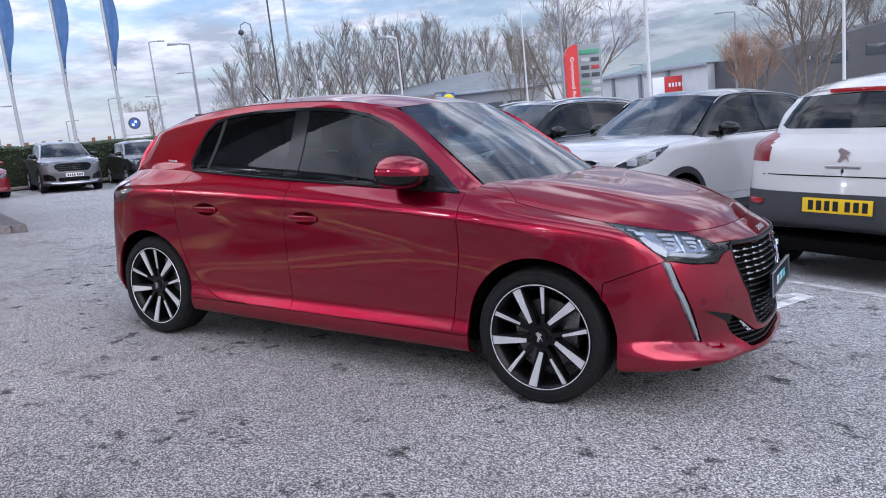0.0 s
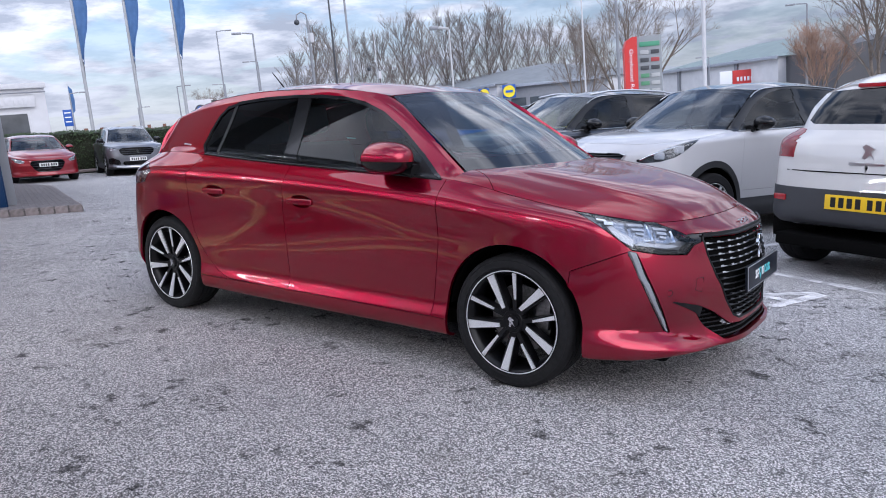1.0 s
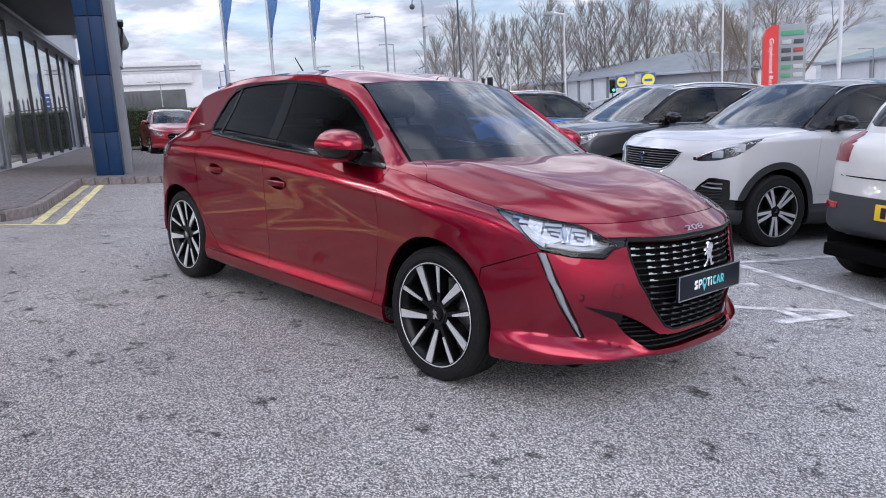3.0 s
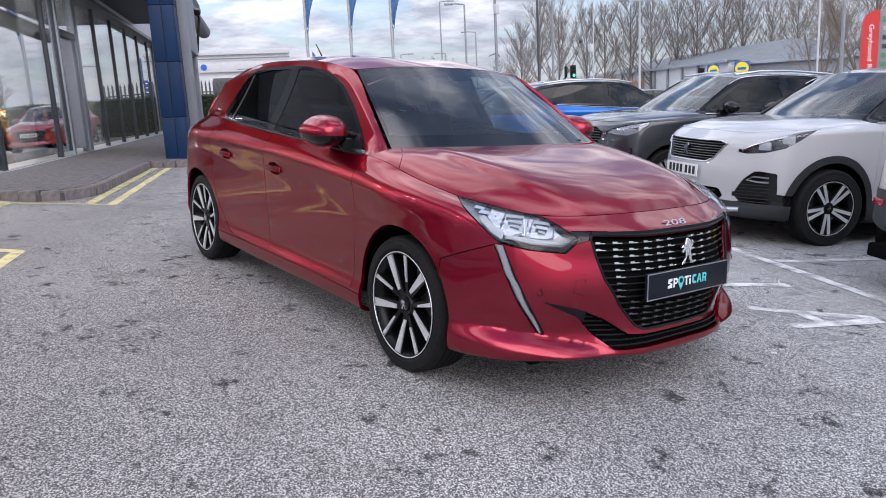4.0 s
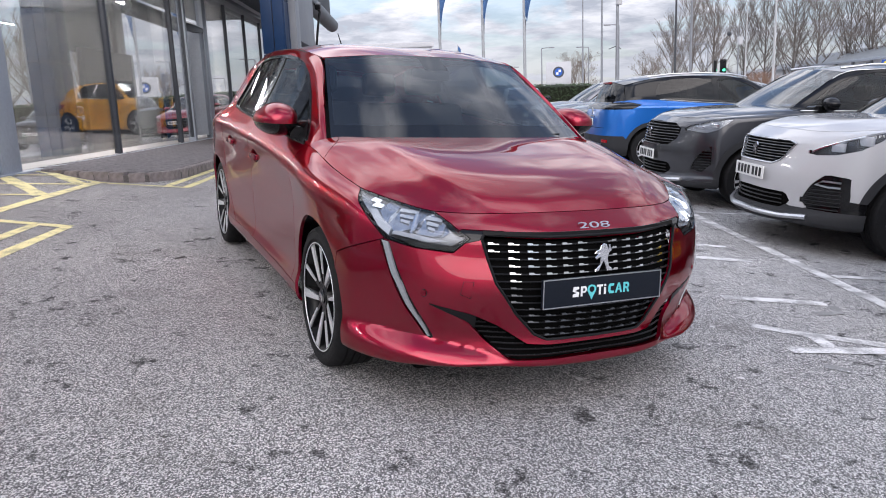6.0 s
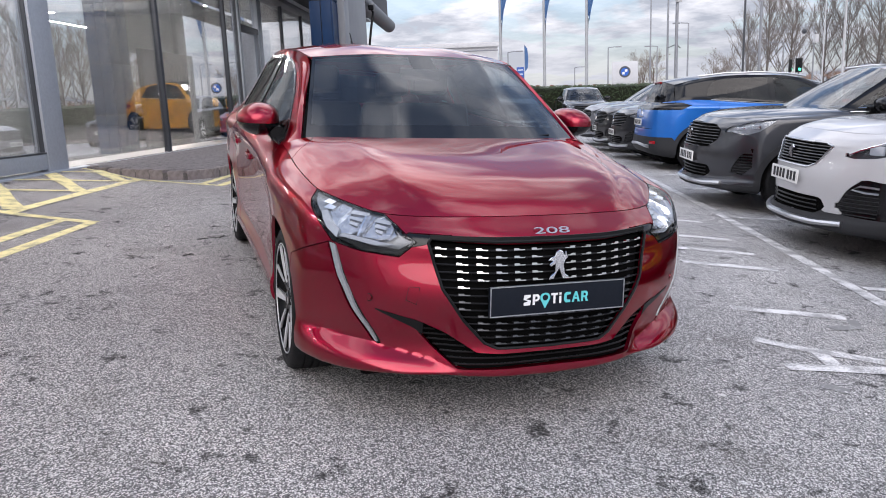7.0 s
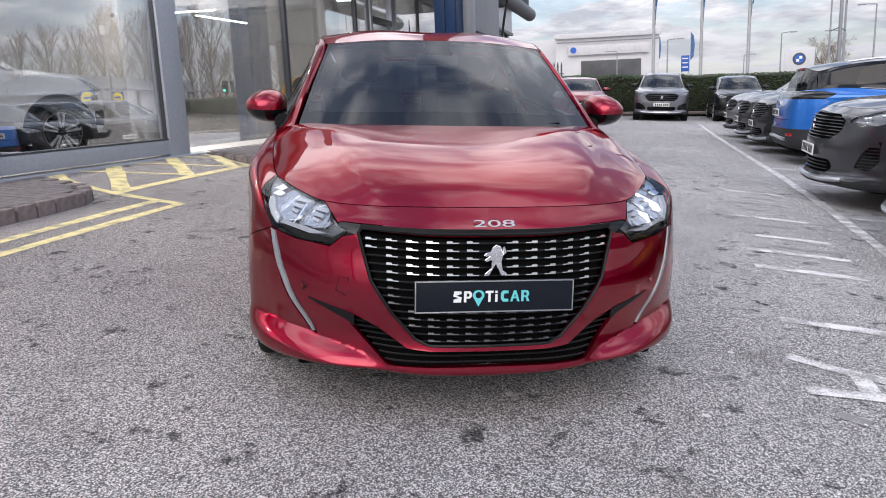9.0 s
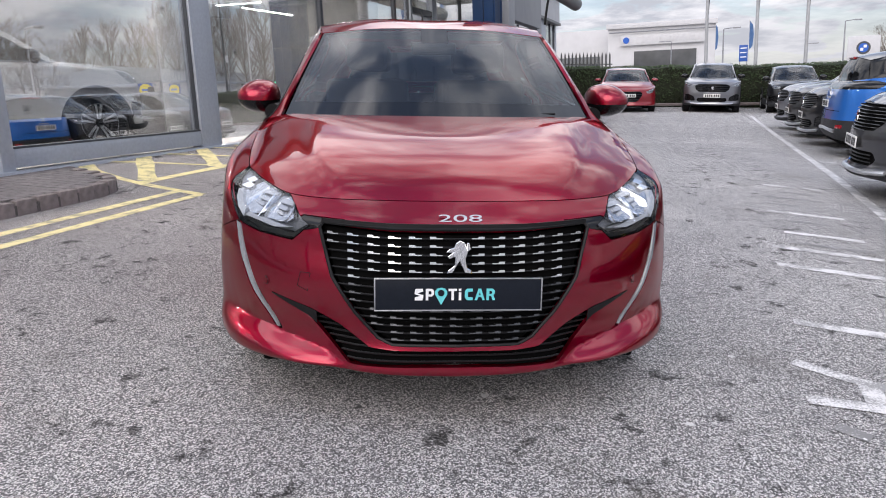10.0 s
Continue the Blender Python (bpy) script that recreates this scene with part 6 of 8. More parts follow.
row_car(13.0, 3.25, name="sport_utility_car", label="dark compact sport utility car parked nose out in its bay", paint=BLACK, warp=suv_warp, group="cars parked in the bays", lamp=NEW_LAMP, grille=NEW_GRILLE, chrome_lip=True)
row_car(15.3, 3.25, name="sport_utility_car", label="silver compact sport utility car parked nose out", paint=SILVER, warp=suv_warp, group="cars parked in the bays", lamp=NEW_LAMP, grille=NEW_GRILLE)
row_car(-1.0, 3.30, False, name="sport_utility_car", label="pearl white older sport utility car parked tail towards the lane", paint=PEARL, warp=tall(1.055, 1.05, ((0, 0), (0.16, 0.33), (0.25, 0.41), (0.31, 0.45), (0.745, 0.93), (0.95, 1.12), (1.40, 1.64))), group="cars parked in the bays", lamp=SUV_LAMP, grille=SUV_GRILLE, tail="high", rear_clad=0.69, rear_plate=0.60, tail_mat=WINE_LENS, clad=BUMPER_GREY, axles=(-1.32, 1.30))
FAR_Q = 22.0
road_car("hatchback_car", stand(-1.12, FAR_Q + 2.1, 8), "red hatchback parked before the clipped hedge", SCARLET, tall(1.12, 1.08, ((0, 0), (1.4, 1.5))), "cars before the hedge", False, None, (-1.33, 1.33), 0.32, HATCH_LAMP, HATCH_GRILLE)
road_car("sport_utility_car", stand(1.86, FAR_Q + 2.6, 0), "silver grey sport utility car parked before the clipped hedge", SILVER, suv_warp, "cars before the hedge", True, None, lamp=NEW_LAMP, grille=NEW_GRILLE, chrome_lip=True, roof_bars=True)
road_car("sport_utility_car", stand(4.5, FAR_Q + 2.6, 0), "black compact sport utility car parked before the clipped hedge", BLACK, tall(1.0, 1.03, ((0, 0), (0.2, 0.22), (0.745, 0.93), (0.95, 1.05), (1.40, 1.52))), "cars before the hedge", True, None, (-1.31, 1.31), 0.325, [(h, z - 0.05) for h, z in NEW_LAMP], [(x, z - 0.05) for x, z in NEW_GRILLE])


# ---- ground, markings, pavements ----
def asphalt():
    m = bpy.data.materials.new("worn_asphalt")
    m.use_nodes = True
    nt = m.node_tree
    b = nt.nodes["Principled BSDF"]
    L = nt.links.new
    co = nt.nodes.new("ShaderNodeTexCoord")

    def tex(kind, scale, detail=2.0, rough=0.5):
        n = nt.nodes.new(kind)
        n.inputs["Scale"].default_value = scale
        if "Detail" in n.inputs:
            n.inputs["Detail"].default_value = detail if kind == "ShaderNodeTexNoise" else 0.0
        if kind == "ShaderNodeTexNoise":
            n.inputs["Roughness"].default_value = rough
        L(co.outputs["Object"], n.inputs["Vector"])
        return n

    def ramp(src, stops):
        r = nt.nodes.new("ShaderNodeValToRGB")
        e = r.color_ramp.elements
        while len(e) < len(stops):
            e.new(0.5)
        for k, (p, c) in enumerate(stops):
            e[k].position, e[k].color = p, (*((c,) * 3 if isinstance(c, float) else c), 1)
        L(src, r.inputs[0])
        return r.outputs[0]

    def mix(a, c, f, mode):
        n = nt.nodes.new("ShaderNodeMix")
        n.data_type, n.blend_type = "RGBA", mode
        for key, v in (("A", a), ("B", c)):
            if isinstance(v, tuple):
                n.inputs[key].default_value = (*v, 1)
            else:
                L(v, n.inputs[key])
        if isinstance(f, float):
            n.inputs["Factor"].default_value = f
        else:
            L(f, n.inputs["Factor"])
        return n.outputs["Result"]
    cell = tex("ShaderNodeTexVoronoi", 225.0)
    fine = tex("ShaderNodeTexNoise", 420.0, 2.0, 0.6)
    stone = ramp(cell.outputs["Color"], [(0.0, (0.06, 0.059, 0.062)), (0.36, (0.20, 0.197, 0.20)), (0.57, (0.40, 0.395, 0.395)), (0.68, (0.90, 0.89, 0.88)), (1.0, (1.0, 0.99, 0.98))])
    pits = ramp(fine.outputs["Fac"], [(0.34, 0.25), (0.54, 1.0)])
    c = mix(stone, pits, 0.85, "MULTIPLY")
    broad = ramp(tex("ShaderNodeTexNoise", 0.55, 6.0, 0.6).outputs["Fac"], [(0.3, (0.92, 0.91, 0.92)), (0.7, (1.22, 1.21, 1.20))])
    c = mix(c, broad, 1.0, "MULTIPLY")
    worn = ramp(tex("ShaderNodeTexNoise", 5.6, 10.0, 0.72).outputs["Fac"], [(0.585, 1.0), (0.615, 0.42), (0.68, 0.14)])
    c = mix(c, worn, 1.0, "MULTIPLY")
    brown = ramp(tex("ShaderNodeTexNoise", 1.7, 7.0, 0.6).outputs["Fac"], [(0.58, 0.0), (0.75, 0.4)])
    c = mix(c, (0.13, 0.115, 0.095), brown, "MIX")
    # browner towards the showroom, ragged at the edge: the building's shade in the colour
    across, edge, ragged, old = (nt.nodes.new(k) for k in ("ShaderNodeVectorMath", "ShaderNodeMath", "ShaderNodeTexNoise", "ShaderNodeMapRange"))
    across.operation, edge.operation = "DOT_PRODUCT", "ADD"
    across.inputs[1].default_value = (math.cos(radians(22.5)), -math.sin(radians(22.5)), 0)
    ragged.inputs["Scale"].default_value, ragged.inputs["Detail"].default_value = 0.9, 5.0
    old.inputs["From Min"].default_value, old.inputs["From Max"].default_value = -1.9, 1.0
    old.inputs["To Min"].default_value, old.inputs["To Max"].default_value = 0.68, 0.0
    L(co.outputs["Object"], across.inputs[0])
    L(co.outputs["Object"], ragged.inputs["Vector"])
    L(across.outputs["Value"], edge.inputs[0])
    L(ragged.outputs["Fac"], edge.inputs[1])
    L(edge.outputs[0], old.inputs["Value"])
    c = mix(c, mix(c, (0.72, 0.66, 0.63), 1.0, "MULTIPLY"), old.outputs["Result"], "MIX")
    L(c, b.inputs["Base Color"])
    b.inputs["Roughness"].default_value = 0.88
    b.inputs["Specular IOR Level"].default_value = 0.22
    bump = nt.nodes.new("ShaderNodeBump")
    bump.inputs["Strength"].default_value, bump.inputs["Distance"].default_value = 0.7, 0.006
    hgt = nt.nodes.new("ShaderNodeMath")
    hgt.operation = "ADD"
    L(cell.outputs["Distance"], hgt.inputs[0])
    L(fine.outputs["Fac"], hgt.inputs[1])
    L(hgt.outputs[0], bump.inputs["Height"])
    L(bump.outputs["Normal"], b.inputs["Normal"])
    return m


def worn_paint(name, color, keep=0.5, scale=9.0):
    """Road paint through which the stone shows."""
    m = material(name, color, rough=0.65)
    nt = m.node_tree
    b = nt.nodes["Principled BSDF"]
    co, n1, n2, r, mx, ad = (nt.nodes.new(k) for k in ("ShaderNodeTexCoord", "ShaderNodeTexNoise", "ShaderNodeTexNoise", "ShaderNodeMapRange", "ShaderNodeMix", "ShaderNodeMath"))
    n1.inputs["Scale"].default_value, n1.inputs["Detail"].default_value = scale, 6.0
    n2.inputs["Scale"].default_value, n2.inputs["Detail"].default_value = 130.0, 2.0
    mx.data_type, ad.operation = "RGBA", "ADD"
    L = nt.links.new
    for n in (n1, n2):
        L(co.outputs["Object"], n.inputs["Vector"])
    L(n1.outputs["Fac"], ad.inputs[0])
    L(n2.outputs["Fac"], ad.inputs[1])
    L(ad.outputs[0], r.inputs["Value"])
    r.inputs["From Min"].default_value, r.inputs["From Max"].default_value = 1.45 - keep, 1.62 - keep
    L(r.outputs["Result"], mx.inputs["Factor"])
    mx.inputs["A"].default_value, mx.inputs["B"].default_value = (*(0.30 * c + 0.08 for c in color), 1), (*color, 1)
    L(mx.outputs["Result"], b.inputs["Base Color"])
    return m


ASPHALT = asphalt()
YELLOW_LINE = worn_paint("yellow_road_paint", (0.80, 0.69, 0.33), 0.62)
WHITE_LINE = worn_paint("white_road_paint", (0.80, 0.79, 0.79), 0.55)
FAINT_LINE = worn_paint("faded_white_road_paint", (0.55, 0.54, 0.54), 0.38, 14)
N = 561
ax = [math.copysign(abs(a) ** 3.0 * 320, a) for a in np.linspace(-1, 1, N)]
verts = [spot(x + 1.5, y + 2.0) for x in ax for y in ax]
cells = grid_faces(N, N)
tagged(link("ground", mesh_of("ground", verts, cells, ASPHALT, smooth=60)), "worn grey asphalt of a car park with pale stones and stains", "ground", kind="structure")


def marking(pts, width, mat, label, rise=0.0035):
    """A painted line on the ground through places p, q of the lane."""
    bm = bmesh.new()
    prev = None
    dense = []
    for (p0, q0), (p1, q1) in zip(pts, pts[1:]):
        n = max(1, int(math.hypot(p1 - p0, q1 - q0) / 0.15))
        dense += [(p0 + (p1 - p0) * k / n, q0 + (q1 - q0) * k / n) for k in range(n)]
    dense.append(pts[-1])
    for k, (p, q) in enumerate(dense):
        a, b = dense[max(0, k - 1)], dense[min(len(dense) - 1, k + 1)]
        d = Vector((b[0] - a[0], b[1] - a[1])).normalized()
        w = width * (0.5 + 0.04 * math.sin(7 * k + p * 5))
        e = [bm.verts.new(lane(p - d.y * w * s, q + d.x * w * s, rise)) for s in (1, -1)]
        if prev:
            bm.faces.new((prev[0], prev[1], e[1], e[0]))
        prev = e
    bmesh.ops.recalc_face_normals(bm, faces=bm.faces[:])
    for f in bm.faces:
        if f.normal.z < 0:
            f.normal_flip()
    return tagged(part("road_marking", bm, mat, smooth=0), label, "road marking", kind="structure")


YL, WL = "worn yellow painted line on asphalt", "worn white painted bay line on asphalt"
marking([(-2.57, -1.4), (-2.57, 1.27)], 0.10, YELLOW_LINE, YL)
marking([(-2.85, -1.4), (-2.85, 1.33)], 0.10, YELLOW_LINE, YL)
marking([(-4.40, 1.78), (-3.95, 1.62), (-3.43, 1.54), (-2.54, 1.27)], 0.09, YELLOW_LINE, YL, 0.0055)
marking([(-3.43, 1.54), (-3.46, 4.06)], 0.11, YELLOW_LINE, YL, 0.0062)
marking([(-4.42, 4.36), (-3.46, 4.07), (-2.79, 3.87), (-2.34, 3.74)], 0.07, YELLOW_LINE, YL, 0.005)
for a, b in (((-4.42, 1.90), (-4.06, 1.60)), ((-4.40, 2.75), (-3.47, 1.70)), ((-4.40, 3.76), (-3.50, 2.84)), ((-4.10, 4.30), (-3.50, 3.78))):
    marking([a, b], 0.17, YELLOW_LINE, YL, 0.0068)
for a, b in (((-4.42, 1.94), (-3.50, 2.95)), ((-4.42, 2.78), (-3.50, 3.86)), ((-4.42, 3.70), (-3.95, 4.18))):
    marking([a, b], 0.065, YELLOW_LINE, YL, 0.0058)
marking([(-2.38, 3.76), (-2.38, 8.85)], 0.095, YELLOW_LINE, YL)
marking([(-2.62, 3.84), (-2.60, 8.85)], 0.095, YELLOW_LINE, YL)
marking([(3.05, -9), (3.05, 21)], 0.10, WHITE_LINE, WL)
for q in (0.42, 3.08, 5.45, 7.3, 9.7, 12.0, 14.2, -2.4):
    marking([(3.12, q), (7.9, q)], 0.08, WHITE_LINE, WL, 0.005)
WORD = "worn white painted letter strokes on asphalt"
for q, p0, p1, w in ((-0.31, 2.0, 2.64, 0.075), (0.79, 2.02, 2.69, 0.075), (1.29, 2.035, 2.71, 0.07), (1.48, 2.15, 2.70, 0.05), (1.82, 2.16, 2.69, 0.07), (2.28, 2.25, 2.55, 0.05), (2.64, 2.10, 2.69, 0.07), (3.05, 2.1, 2.4, 0.05), (3.42, 2.15, 2.62, 0.06), (3.80, 2.3, 2.62, 0.05), (4.22, 2.18, 2.72, 0.07), (4.8, 2.2, 2.6, 0.05)):
    marking([(p0, q), (p1, q - 0.02)], w * 1.15, WHITE_LINE if w > 0.065 else FAINT_LINE, WORD)
marking([(1.94, -0.85), (2.12, -0.94), (2.37, -1.01), (2.64, -1.09)], 0.08, WHITE_LINE, WORD)
marking([(1.95, -1.22), (2.62, -1.14)], 0.085, WHITE_LINE, WORD, 0.0045)
marking([(2.20, -1.18), (2.20, -0.98)], 0.09, WHITE_LINE, WORD, 0.004)
marking([(2.02, -1.41), (2.12, -1.46)], 0.07, FAINT_LINE, WORD)
marking([(2.66, -0.36), (2.62, -0.50), (2.45, -0.56)], 0.06, FAINT_LINE, WORD)
# the scatter of pale chips on the asphalt by the nose
rng = random.Random(4)
for k in range(16):
    x, y = rng.uniform(0.1, 1.4), rng.uniform(-2.8, -1.3)
    bm = bmesh.new()
    n = rng.randint(5, 7)
    r = rng.uniform(0.008, 0.028)
    bm.faces.new([bm.verts.new(spot(x + r * rng.uniform(0.5, 1.3) * math.cos(2 * math.pi * a / n), y + r * rng.uniform(0.4, 1.0) * math.sin(2 * math.pi * a / n), 0.005)) for a in range(n)])
    tagged(part("paint_chip", bm, WHITE_LINE, smooth=0), "small pale chip of paint on the asphalt", "paint chip", "paint chips on the asphalt")

BRICK = material("grey_paving_brick", (0.155, 0.138, 0.138), rough=0.88, spread=0.3, grain=25, bump=0.4, bump_scale=150, random_tint=0.16, dirt=0.3, dirt_color=(0.07, 0.065, 0.06), dirt_scale=4)
BRICK_REST = material("grey_paving_brick_far", (0.15, 0.135, 0.135), rough=0.88, spread=0.3, grain=14, bump=0.4, bump_scale=150)
JOINT = material("dark_joint_sand", (0.095, 0.086, 0.082), rough=0.95, spread=0.3, grain=80)
KERB = material("kerb_block", (0.20, 0.17, 0.165), rough=0.85, spread=0.25, grain=20, bump=0.3, bump_scale=120, random_tint=0.14, dirt=0.4, dirt_color=(0.08, 0.07, 0.065), dirt_scale=5)


def pavement(outline, label, rise=0.115, as_objects=False):
    """A raised pavement inside the outline (places p, q): a bed, kerb blocks round its edge and bricks on top."""
    cp = [(p, q) for p, q in outline]
    bm = bmesh.new()
    top = [bm.verts.new(lane(p, q, rise - 0.035, False)) for p, q in cp]
    low = [bm.verts.new(lane(p, q, -0.3, False)) for p, q in cp]
    bm.faces.new(top)
    for k in range(len(cp)):
        bm.faces.new((top[k], low[k], low[(k + 1) % len(cp)], top[(k + 1) % len(cp)]))
    bmesh.ops.recalc_face_normals(bm, faces=bm.faces[:])
    bed = tagged(part("pavement", bm, JOINT, smooth=0), label, "pavement", kind="structure")
    kb = bmesh.new()
    add_box(kb, 0.118, 0.192, rise + 0.15, pose(0.055, 0, -(rise + 0.15) / 2), 0.022, 2)
    kme = bpy.data.meshes.new("kerb_stone")
    kb.to_mesh(kme)
    kb.free()
    kme.materials.append(KERB)
    kme.shade_smooth()
    kme.set_sharp_from_angle(angle=radians(40))
    for (p0, q0), (p1, q1) in zip(cp, cp[1:] + cp[:1]):
        if min(p0, p1) < -4.3 and abs(p0 - p1) < 0.3:
            continue
        n = max(1, round(math.hypot(p1 - p0, q1 - q0) / 0.2))
        for k in range(n):
            f = (k + 0.5) / n
            p, q = p0 + (p1 - p0) * f, q0 + (q1 - q0) * f
            d = math.degrees(math.atan2(q1 - q0, p1 - p0)) - 90
            ob = link("kerb_stone", kme, bed)
            ob.matrix_basis = Matrix.Translation(lane(p, q, rise + rng.uniform(-0.004, 0.004), False)) @ pose(0, 0, 0, 0, 0, d - 22.5 + 180 + rng.uniform(-1, 1))
    poly = np.array(cp)
    ins_poly = poly
    bb = bmesh.new()
    add_box(bb, 0.194, 0.094, 0.02, Matrix(), 0.004, 1)
    bme = bpy.data.meshes.new("brick")
    bb.to_mesh(bme)
    bb.free()
    bme.materials.append(BRICK)
    rest_v, rest_f = [], []
    made = 0
    c0 = poly.min(0)
    c1 = poly.max(0)
    row = 0
    q = c0[1]
    while q < c1[1]:
        p = c0[0] + (0.1 if row % 2 else 0.0)
        while p < c1[0]:
            pts = np.array([(p + a * 0.09, q + b * 0.04) for a in (-1, 1) for b in (-1, 1)])
            big = [(p + a * 0.125, q + b * 0.10) for a in (-1, 1) for b in (-1, 1)]
            if inside(np.array(big), ins_poly).all() or (p < -4.2 and inside(pts, ins_poly).all()):
                at = lane(p, q, rise - 0.010 + rng.uniform(-0.003, 0.003), False)
                if as_objects and made < 300:
                    ob = link("brick", bme, bed)
                    ob.matrix_basis = Matrix.Translation(at) @ pose(0, 0, 0, rng.uniform(-0.6, 0.6), rng.uniform(-0.6, 0.6), -22.5)
                    made += 1
                else:
                    k = len(rest_v)
                    for dz, s in ((0.006, 1.0), (0.010, 0.94)):
                        rest_v += [tuple(lane(p + a * 0.097 * s, q + b * 0.047 * s, rise - 0.010 + dz, False)) for a, b in ((-1, -1), (1, -1), (1, 1), (-1, 1))]
                    rest_f += [(k + 4, k + 5, k + 6, k + 7)] + [(k + a, k + (a + 1) % 4, k + 4 + (a + 1) % 4, k + 4 + a) for a in range(4)]
            else:
                # cut bricks where a whole one does not fit
                for mid in (p - 0.05, p + 0.05):
                    if inside(np.array([(mid + a * 0.075, q + b * 0.09) for a in (-1, 1) for b in (-1, 1)]), ins_poly).all():
                        k = len(rest_v)
                        for dz, s in ((0.006, 1.0), (0.010, 0.94)):
                            rest_v += [tuple(lane(mid + a * 0.047 * s, q + b * 0.047 * s, rise - 0.010 + dz, False)) for a, b in ((-1, -1), (1, -1), (1, 1), (-1, 1))]
                        rest_f += [(k + 4, k + 5, k + 6, k + 7)] + [(k + a, k + (a + 1) % 4, k + 4 + (a + 1) % 4, k + 4 + a) for a in range(4)]
            p += 0.2
        q += 0.1
        row += 1
    if rest_v:
        ob = link("brick_rest", mesh_of("brick_rest", rest_v, rest_f, BRICK_REST, smooth=0), bed)
        tagged(ob, "grey paving bricks", kind="stuff")
    return bed


pavement([(-4.38, -6.0), (-3.22, -6.0), (-3.22, 0.60), (-3.25, 0.95), (-3.35, 1.17), (-3.52, 1.33), (-3.76, 1.43), (-4.38, 1.62)], "raised island of grey paving bricks with kerb blocks", as_objects=True)
pavement([(-4.38, 4.46), (-3.75, 4.24), (-3.20, 4.14), (-2.92, 4.22), (-2.74, 4.50), (-2.68, 4.9), (-2.68, 8.92), (-1.05, 8.92), (-1.05, 17.0), (-3.6, 26.4), (-4.38, 26.4)], "raised pavement of grey bricks along the showroom")


# ---- the showroom along the lane ----
B = pose(0, 0, 0, 0, 0, -22.5)
ALU = material("grey_aluminium", (0.38, 0.41, 0.46), rough=0.38, metal=0.35, spread=0.06, grain=30, dirt=0.15, dirt_color=(0.22, 0.22, 0.22))
ALU_DARK = material("dark_window_frame", (0.05, 0.055, 0.065), rough=0.4, metal=0.2)
PANEL = material("grey_wall_panel", (0.24, 0.25, 0.27), rough=0.5, spread=0.07, grain=3, dirt=0.2, dirt_color=(0.25, 0.25, 0.25))
BLUE_PANEL = material("dark_blue_panel", (0.005, 0.027, 0.080), rough=0.42, spec=0.25, spread=0.12, grain=2, random_tint=0.08)
SHOW_GLASS = glass_tint("showroom_glass", (0.95, 0.97, 0.98), base=0.38, gain=0.44, power=2.2)
PALE_FLOOR = material("showroom_tiles", (0.34, 0.32, 0.30), rough=0.3, spread=0.12, grain=2)
PLASTER = material("white_plaster", (0.72, 0.71, 0.69), rough=0.8, spread=0.05, grain=2)
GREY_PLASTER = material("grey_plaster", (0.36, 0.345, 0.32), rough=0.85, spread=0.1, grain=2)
TUBE_LIGHT = material("light_strip", (1.0, 0.97, 0.92), emit=110.0)
SOFFIT = material("dark_soffit", (0.035, 0.038, 0.045), rough=0.6, spread=0.1, grain=5)
ROOFING = material("grey_roof_sheet", (0.25, 0.27, 0.27), rough=0.6, metal=0.2, spread=0.1, grain=1.5)

RECESS = material("dark_grey_panel", (0.10, 0.105, 0.115), rough=0.5, spread=0.1, grain=3)
GUTTER = material("grey_gutter_metal", (0.13, 0.14, 0.15), rough=0.5, metal=0.3, spread=0.1, grain=5)
BANNER = material("blue_banner", (0.07, 0.16, 0.34), rough=0.6, spread=0.2, grain=3)
FASCIA = material("pale_grey_fascia", (0.50, 0.51, 0.53), rough=0.45, spread=0.06, grain=2, dirt=0.15, dirt_color=(0.36, 0.36, 0.36))
F, SILL, HEAD = -4.4, 0.47, 3.5


def setting(name, sx, sy, sz, mat, at, label, cat, bevel=0.006):
    return tagged(box(name, sx, sy, sz, mat, None, B @ pose(*at), bevel), label, cat, kind="structure")


setting("floor", 12.0, 41.5, 0.3, PALE_FLOOR, (F - 6.0, 7.75, SILL - 0.16), "pale tiled showroom floor", "floor")
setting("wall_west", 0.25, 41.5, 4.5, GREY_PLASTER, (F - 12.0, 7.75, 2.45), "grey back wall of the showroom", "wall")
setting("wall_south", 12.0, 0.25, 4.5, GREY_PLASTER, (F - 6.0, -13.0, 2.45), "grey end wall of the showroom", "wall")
setting("wall_north", 12.0, 0.25, 4.5, PANEL, (F - 6.0, 28.5, 2.45), "grey panelled end wall of the showroom", "wall")
setting("ceiling", 1.1, 41.5, 0.2, PLASTER, (F - 0.65, 7.75, 4.35), "white showroom ceiling by the glass front", "ceiling")
setting("ceiling", 2.4, 41.5, 0.2, PLASTER, (F - 10.8, 7.75, 4.35), "white showroom ceiling by the back wall", "ceiling")
setting("roof", 1.6, 42.5, 0.3, ROOFING, (F - 0.4, 7.75, 4.82), "flat grey roof edge of the showroom", "roof")
setting("roof", 3.0, 42.5, 0.3, ROOFING, (F - 11.1, 7.75, 4.82), "flat grey roof of the showroom", "roof")
# unseen rooflights, added so that the sky brightens the showroom from above
ROOF_GLASS = glass_tint("added_rooflight_glass", (0.92, 0.95, 0.95))
